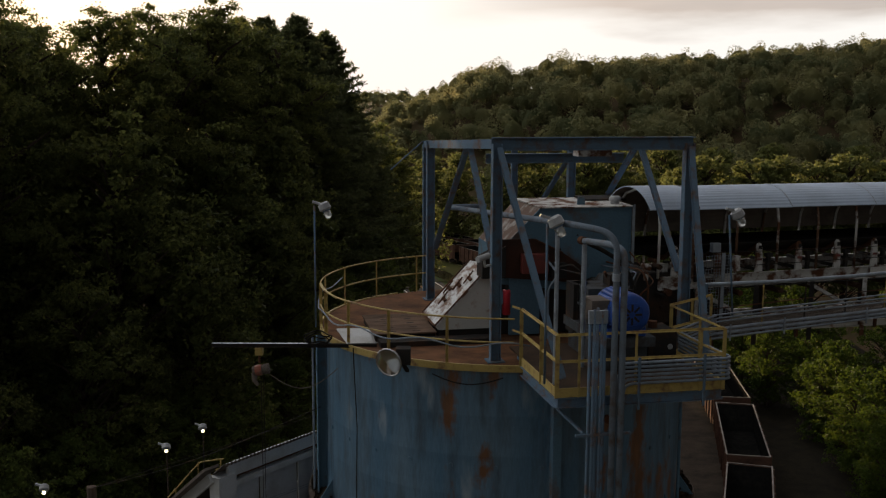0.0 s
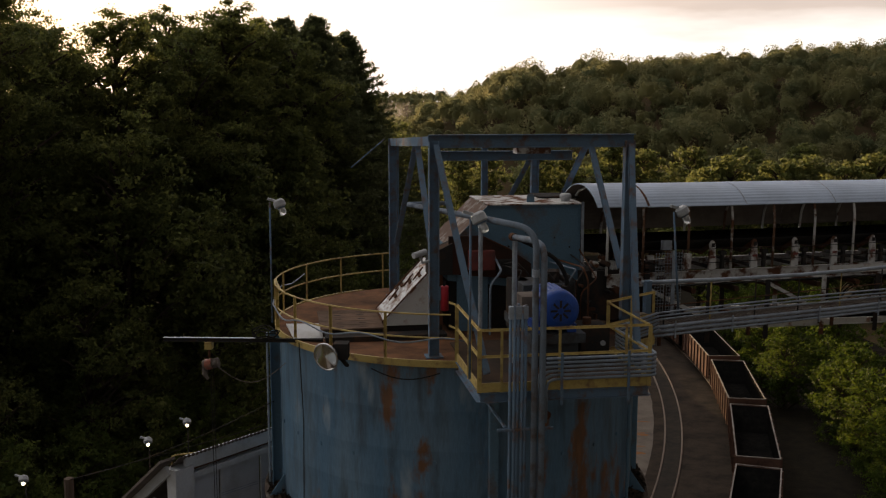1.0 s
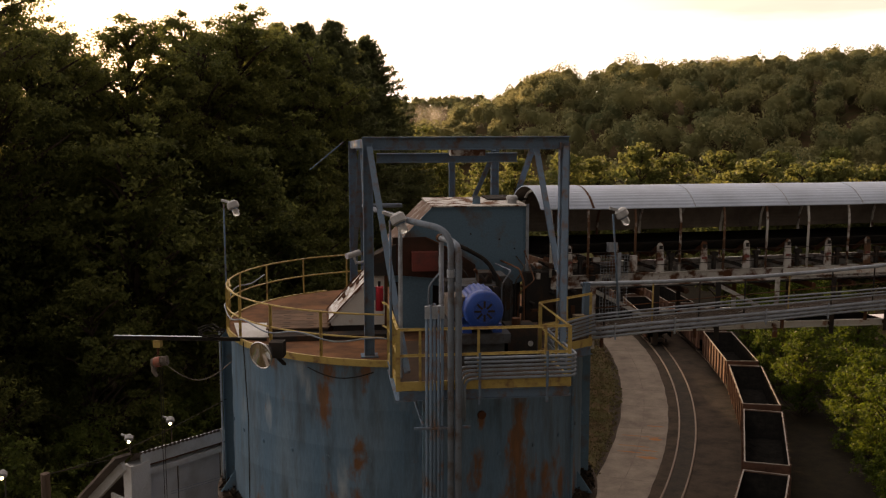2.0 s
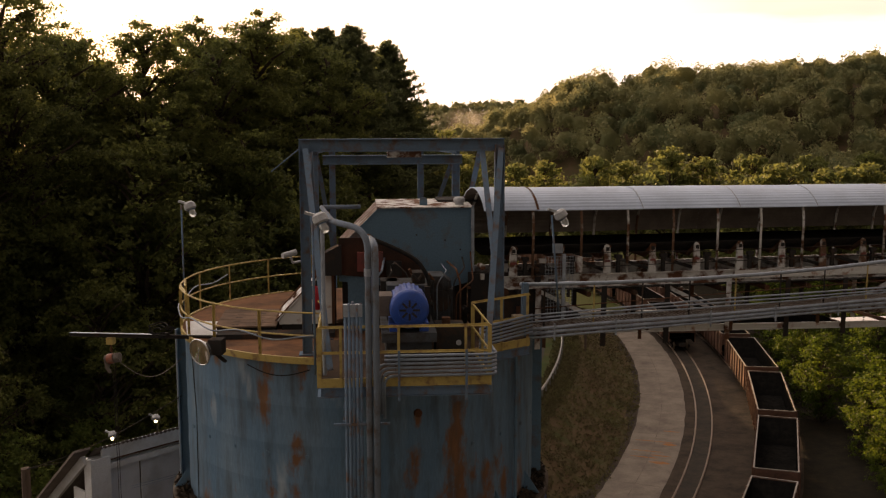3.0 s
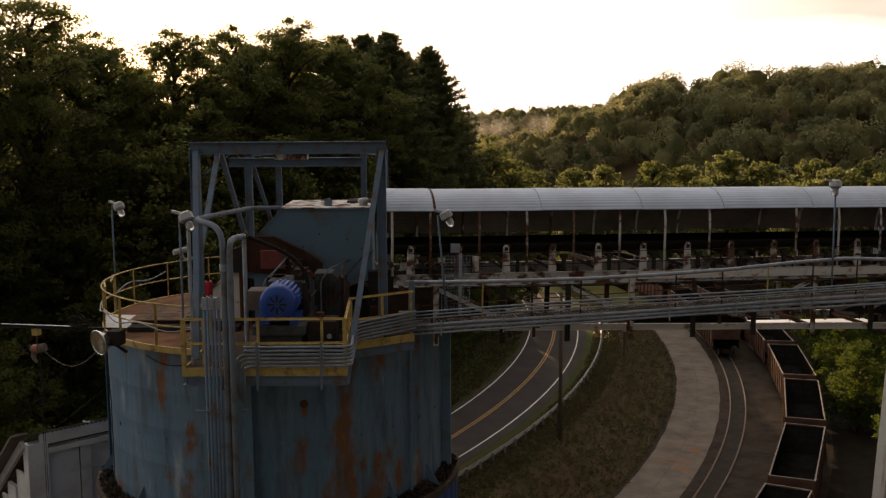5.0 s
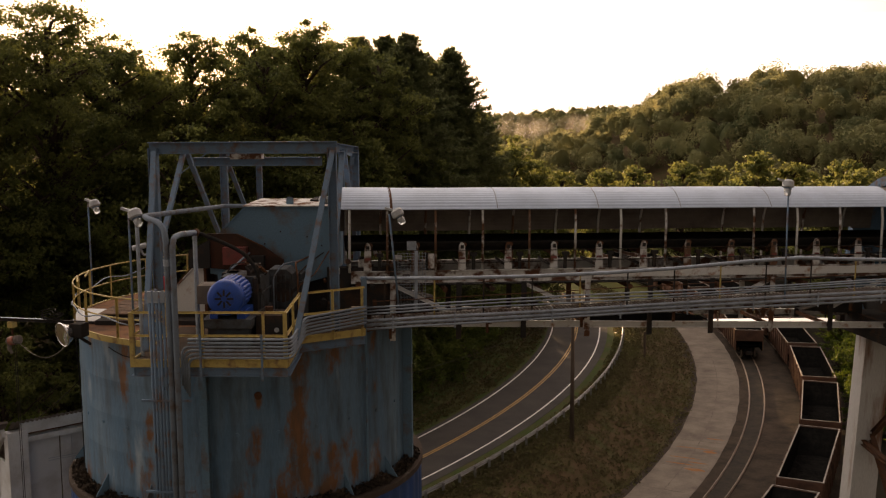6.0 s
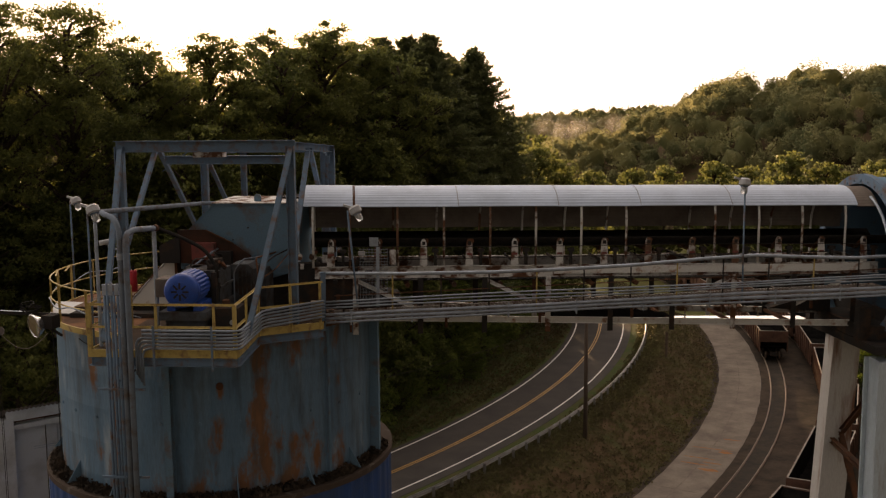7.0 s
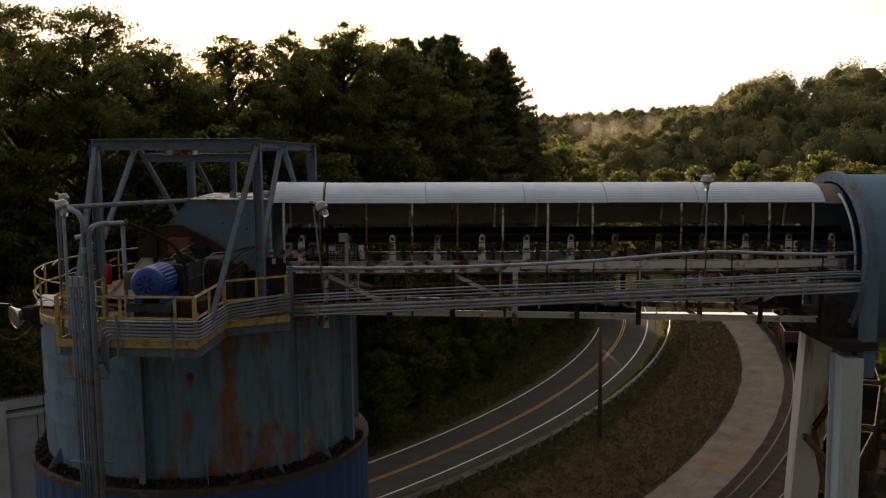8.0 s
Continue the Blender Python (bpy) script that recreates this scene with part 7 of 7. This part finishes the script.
# ---- tube gallery and its columns ----
def tube_gallery():
    t = thing("tube_gallery", CONV, "large blue-grey round steel tube that swallows the conveyor", "tube")
    s0, R, zc = 14.75, 2.66, 24.32
    M = Matrix.Translation((0, AX_Y, zc))
    bm = B()
    revolve(bm, [(R - 0.12, s0 + 0.1), (R - 0.12, 60.0), (R - 0.1, 60.0), (R - 0.1, s0 + 0.2)], 72, axis="X")
    bm.transform(M)
    part("shell", bm, M_BLUE, t, smooth=True)
    for s in (s0 + 3.2, s0 + 6.4, s0 + 9.6):
        bm = B()
        revolve(bm, [(R - 0.11, s), (R - 0.06, s), (R - 0.06, s + 0.12), (R - 0.11, s + 0.12)], 72, axis="X")
        bm.transform(M)
        part("ring", bm, M_BLUE, t)
    bm = B()
    revolve(bm, [(R - 0.30, s0), (R, s0), (R, s0 + 0.22), (R - 0.1, s0 + 0.22), (R - 0.1, s0 + 0.04), (R - 0.30, s0 + 0.04), (R - 0.30, s0)], 72, axis="X")
    bm.transform(M)
    part("mouth_flange", bm, M_FRAME, t, "wide end flange")
    for k in range(36):
        a = 2 * math.pi * k / 36
        bm = B()
        y, z = AX_Y + (R - 0.2) * math.cos(a), zc + (R - 0.2) * math.sin(a)
        tube(bm, [(s0 - 0.03, y, z), (s0, y, z)], 0.03, 6)
        part("bolt", bm, M_FRAME, t)
    bm = B()
    tube(bm, [(s0 - 0.12, AX_Y - 2.2 * math.cos(radians(a)), zc + 2.2 * math.sin(radians(a))) for a in range(-5, 75, 8)], 0.045, 8)
    part("bent_conduit", bm, M_PIPE, t, "grey conduit bent round the mouth", True)
    bm = B()
    box(bm, s0 + 0.02, s0 + 0.4, AX_Y - R - 0.02, AX_Y - R + 0.35, 21.15, 24.3)
    part("saddle_leg", bm, M_BLUE, t, "blue saddle leg")
    bm = B()
    box(bm, s0 - 0.75, s0 + 0.4, AX_Y - 2.8, AX_Y + 1.3, 21.96, 22.2)
    part("saddle_beam", bm, M_DARK, t, "grimy saddle beam")
    for y in (AX_Y - 1.9, AX_Y + 1.3):
        part("stub_post", box(B(), s0 - 0.8, s0 - 0.45, y, y + 0.3, 22.202, 23.2), M_DARK, t, "grimy stub post")
    bm = B()
    box(bm, s0 + 0.3, s0 + 0.33, AX_Y - 2.4, AX_Y + 2.4, 22.2, 23.0)
    part("lower_plate", bm, M_DARK, t)
    bm = B()
    box(bm, s0 - 0.7, s0 + 0.3, AX_Y - 1.9, AX_Y + 1.2, 22.202, 22.6)
    part("bearing_block", bm, M_DARK, t)
    c = thing("support_column", UPRIGHT, "tall white steel box column under the tube", "column", "support columns")
    bm = B()
    box(bm, 14.17, 14.57, -1.75, -1.05, 0.0, 21.75)
    for y in (-1.8, -1.0):
        box(bm, 14.06, 14.68, y - 0.03, y + 0.03, 0.0, 21.748)
    part("shaft", bm, M_COLUMN, c)
    c = thing("support_column", UPRIGHT, "tall rust-streaked white steel column under the tube", "column", "support columns")
    bm = B()
    bar(bm, (13.55, 2.0, 0.0), (14.85, 1.95, 21.95), 0.6, 0.78, up=(1, 0, 0))
    bar(bm, (13.55, 1.62, 0.0), (14.85, 1.57, 21.95), 0.05, 0.9, up=(1, 0, 0))
    part("shaft", bm, M_STREAKED, c)
    for a, b in (((14.6, -0.95, 20.9), (14.75, 1.6, 18.6)), ((14.75, 1.6, 18.6), (14.4, -0.95, 16.2)), ((14.45, 1.6, 18.4), (14.5, -0.95, 18.0)), ((14.4, -0.95, 15.8), (14.2, 1.6, 13.4)), ((14.2, 1.6, 13.2), (14.3, -0.95, 10.8))):
        bm = B()
        hbeam(bm, a, b, 0.16, 0.16, 0.016)
        solid("cross_brace", bm, M_RUSTY, UPRIGHT, "rusty steel brace between the columns", "brace", "column braces")


M_STREAKED = material("rust_streaked_white_paint", (0.44, 0.43, 0.41), (0.17, 0.08, 0.045), 1.8, (0.5, 0.68), 0.6, stretch=(1, 1, 0.16))
M_COLUMN = material("chalky_white_paint", (0.44, 0.53, 0.59), (0.22, 0.15, 0.11), 1.3, (0.6, 0.82), 0.5, stretch=(1.4, 1.4, 0.22))
tube_gallery()


# ---- shed below the tank, with stairs and lit lamps ----
SHED = pose(-5.85, 26.85, 0, 0, 0, 54)   # x along the eave, y down the roof


def shed():
    s = thing("lean_to_shed", SHED, "white sheet-metal shed with a ribbed roof against the tank", "shed")
    fall = -0.82
    bm = B()
    n = 66
    rows = []
    for k in range(n + 1):
        x = -0.3 + 4.6 * k / n
        z = 19.27 + 0.045 * (k % 2)
        rows.append([bm.verts.new(p) for p in ((x, -0.25, z), (x, 5.2, z + 5.45 * fall), (x, 5.2, z - 0.03 + 5.45 * fall), (x, -0.25, z - 0.03))])
    for a, b in zip(rows, rows[1:]):
        for i in range(4):
            bm.faces.new((a[i], b[i], b[(i + 1) % 4], a[(i + 1) % 4]))
    part("roof_sheet", bm, M_LINING, s, "weathered dark corrugated roof sheet")
    part("fascia", box(B(), 0.0, 4.4, -0.16, -0.06, 18.84, 19.22), M_SHED, s, "white fascia board with rusty edges")
    part("rust_line", box(B(), 0.25, 4.4, -0.175, -0.06, 18.80, 18.835), M_RUSTY, s, "rusty bottom edge")
    part("gutter_beam", box(B(), 0.2, 4.4, -0.22, -0.05, 18.56, 18.72), M_SHED, s)
    part("corner_post", box(B(), -0.42, 0.2, -0.26, 0.12, 0.0, 18.95), M_SHED, s, "white boxed corner post")
    for x0, x1, y in ((0.22, 1.25, 0.0), (1.28, 1.62, -0.06), (1.65, 2.75, 0.0), (2.78, 3.1, -0.06), (3.13, 4.3, 0.0)):
        part("wall_panel", box(B(), x0, x1, y, y + 0.05, 0.0, 18.74), M_SHED, s)
    part("rake_board", bar(B(), (-0.62, -0.2, 19.32), (-0.62, 5.2, 19.32 + 5.4 * fall), 0.5, 0.07, up=(0, 0.6, 0.8)), M_LINING, s, "dark sloping rake board")
    part("rake_channel", bar(B(), (-0.46, 0.0, 18.93), (-0.46, 5.1, 18.93 + 5.1 * fall), 0.12, 0.26, up=(0, 0.6, 0.8)), M_SHED, s, "white side channel")
    for k in range(7):
        y = 0.18 + 0.68 * k
        part("gable_panel", box(B(), -0.40 - 0.05 * (k % 2), -0.33, y, y + 0.66, 0.0, 18.62 + (y + 0.66) * fall), M_SHED, s)
    part("body", prism(B(), [(-0.3, 0.0), (4.3, 0.0), (4.3, 14.8), (-0.3, 14.8)], 0.1, 4.6), M_DARK, s)
    part("stay_wire", tube(B(), [(0.75, -0.4, 17.95), (3.4, -0.5, 17.9)], 0.010, 5), M_PIPE, s)
    part("stay_wire", tube(B(), [(0.75, -0.4, 17.88), (3.4, -0.5, 17.84)], 0.010, 5), M_PIPE, s)
    st = thing("steel_stairs", pose(-9.8, 31.2, -1.1, 0, 0, 25), "yellow-railed steel stairs behind the shed", "stairs")
    for y in (0.0, 0.9):
        bm = B()
        channel(bm, (0, y, 14.6), (2.4, y, 17.0), 0.06, 0.22, 0.012)
        part("stringer", bm, M_YELLOW, st)
        part("handrail", tube(B(), rounded([(0, y, 15.7), (2.4, y, 18.1), (3.2, y, 18.1)], 0.1), 0.024, 7), M_YELLOW, st)
        part("middle_rail", tube(B(), [(0, y, 15.2), (2.4, y, 17.6), (3.2, y, 17.6)], 0.02, 7), M_YELLOW, st)
        for k in range(5):
            x = 0.1 + 0.75 * k
            z = 14.6 + min(x, 2.4)
            part("post", tube(B(), [(x, y, z), (x, y, z + 1.1)], 0.022, 6), M_YELLOW, st)
    for k in range(12):
        part("tread", box(B(), 0.2 * k, 0.2 * k + 0.24, 0.03, 0.87, 14.7 + 0.2 * k, 14.73 + 0.2 * k), M_YELLOW, st)
    part("landing", box(B(), 2.4, 3.3, 0, 0.9, 16.95, 17.0), M_YELLOW, st)
    for x in (0.0, 3.2):
        for y in (0.05, 0.85):
            part("leg", box(B(), x - 0.05, x + 0.05, y - 0.05, y + 0.05, 0.0, 16.95 if x else 14.6), M_FRAME, st)
    for x, y, z in ((-9.36, 39.3, 16.1), (-10.17, 36.97, 16.1), (-13.27, 33.25, 15.95)):
        lamp_on_pole(WORLD, "lit floodlight on a pole by the shed", (x - 0.05, y + 0.25, 0.0), [(x - 0.05, y + 0.25, z + 0.1)], (x, y, z), (0.2, -0.75, -0.8), lit=True, group="lit yard lamps")
    tp = solid("timber_post", tube(B(), [(-11.6, 33.0, 0.0), (-11.6, 33.0, 16.15)], 0.16, 9), M_WOODPOLE, WORLD, "weathered timber post behind the stairs", "pole")
    solid("overhead_wire", tube(B(), [(5.15 - 16.75 * k / 20, 81.3 - 48.3 * k / 20, 12.5 + 3.6 * k / 20 - 1.4 * math.sin(math.pi * k / 20)) for k in range(21)], 0.014, 4), M_DARK, WORLD, "long thin wire strung from the utility pole over the road", "wire")
    solid("overhead_wire", tube(B(), [(-11.6 + 8.4 * k / 10, 33.0 - 6.5 * k / 10, 16.1 + 4.8 * k / 10 - 0.25 * math.sin(math.pi * k / 10)) for k in range(11)], 0.012, 4), M_DARK, WORLD, "thin wire strung from the post", "wire")


shed()
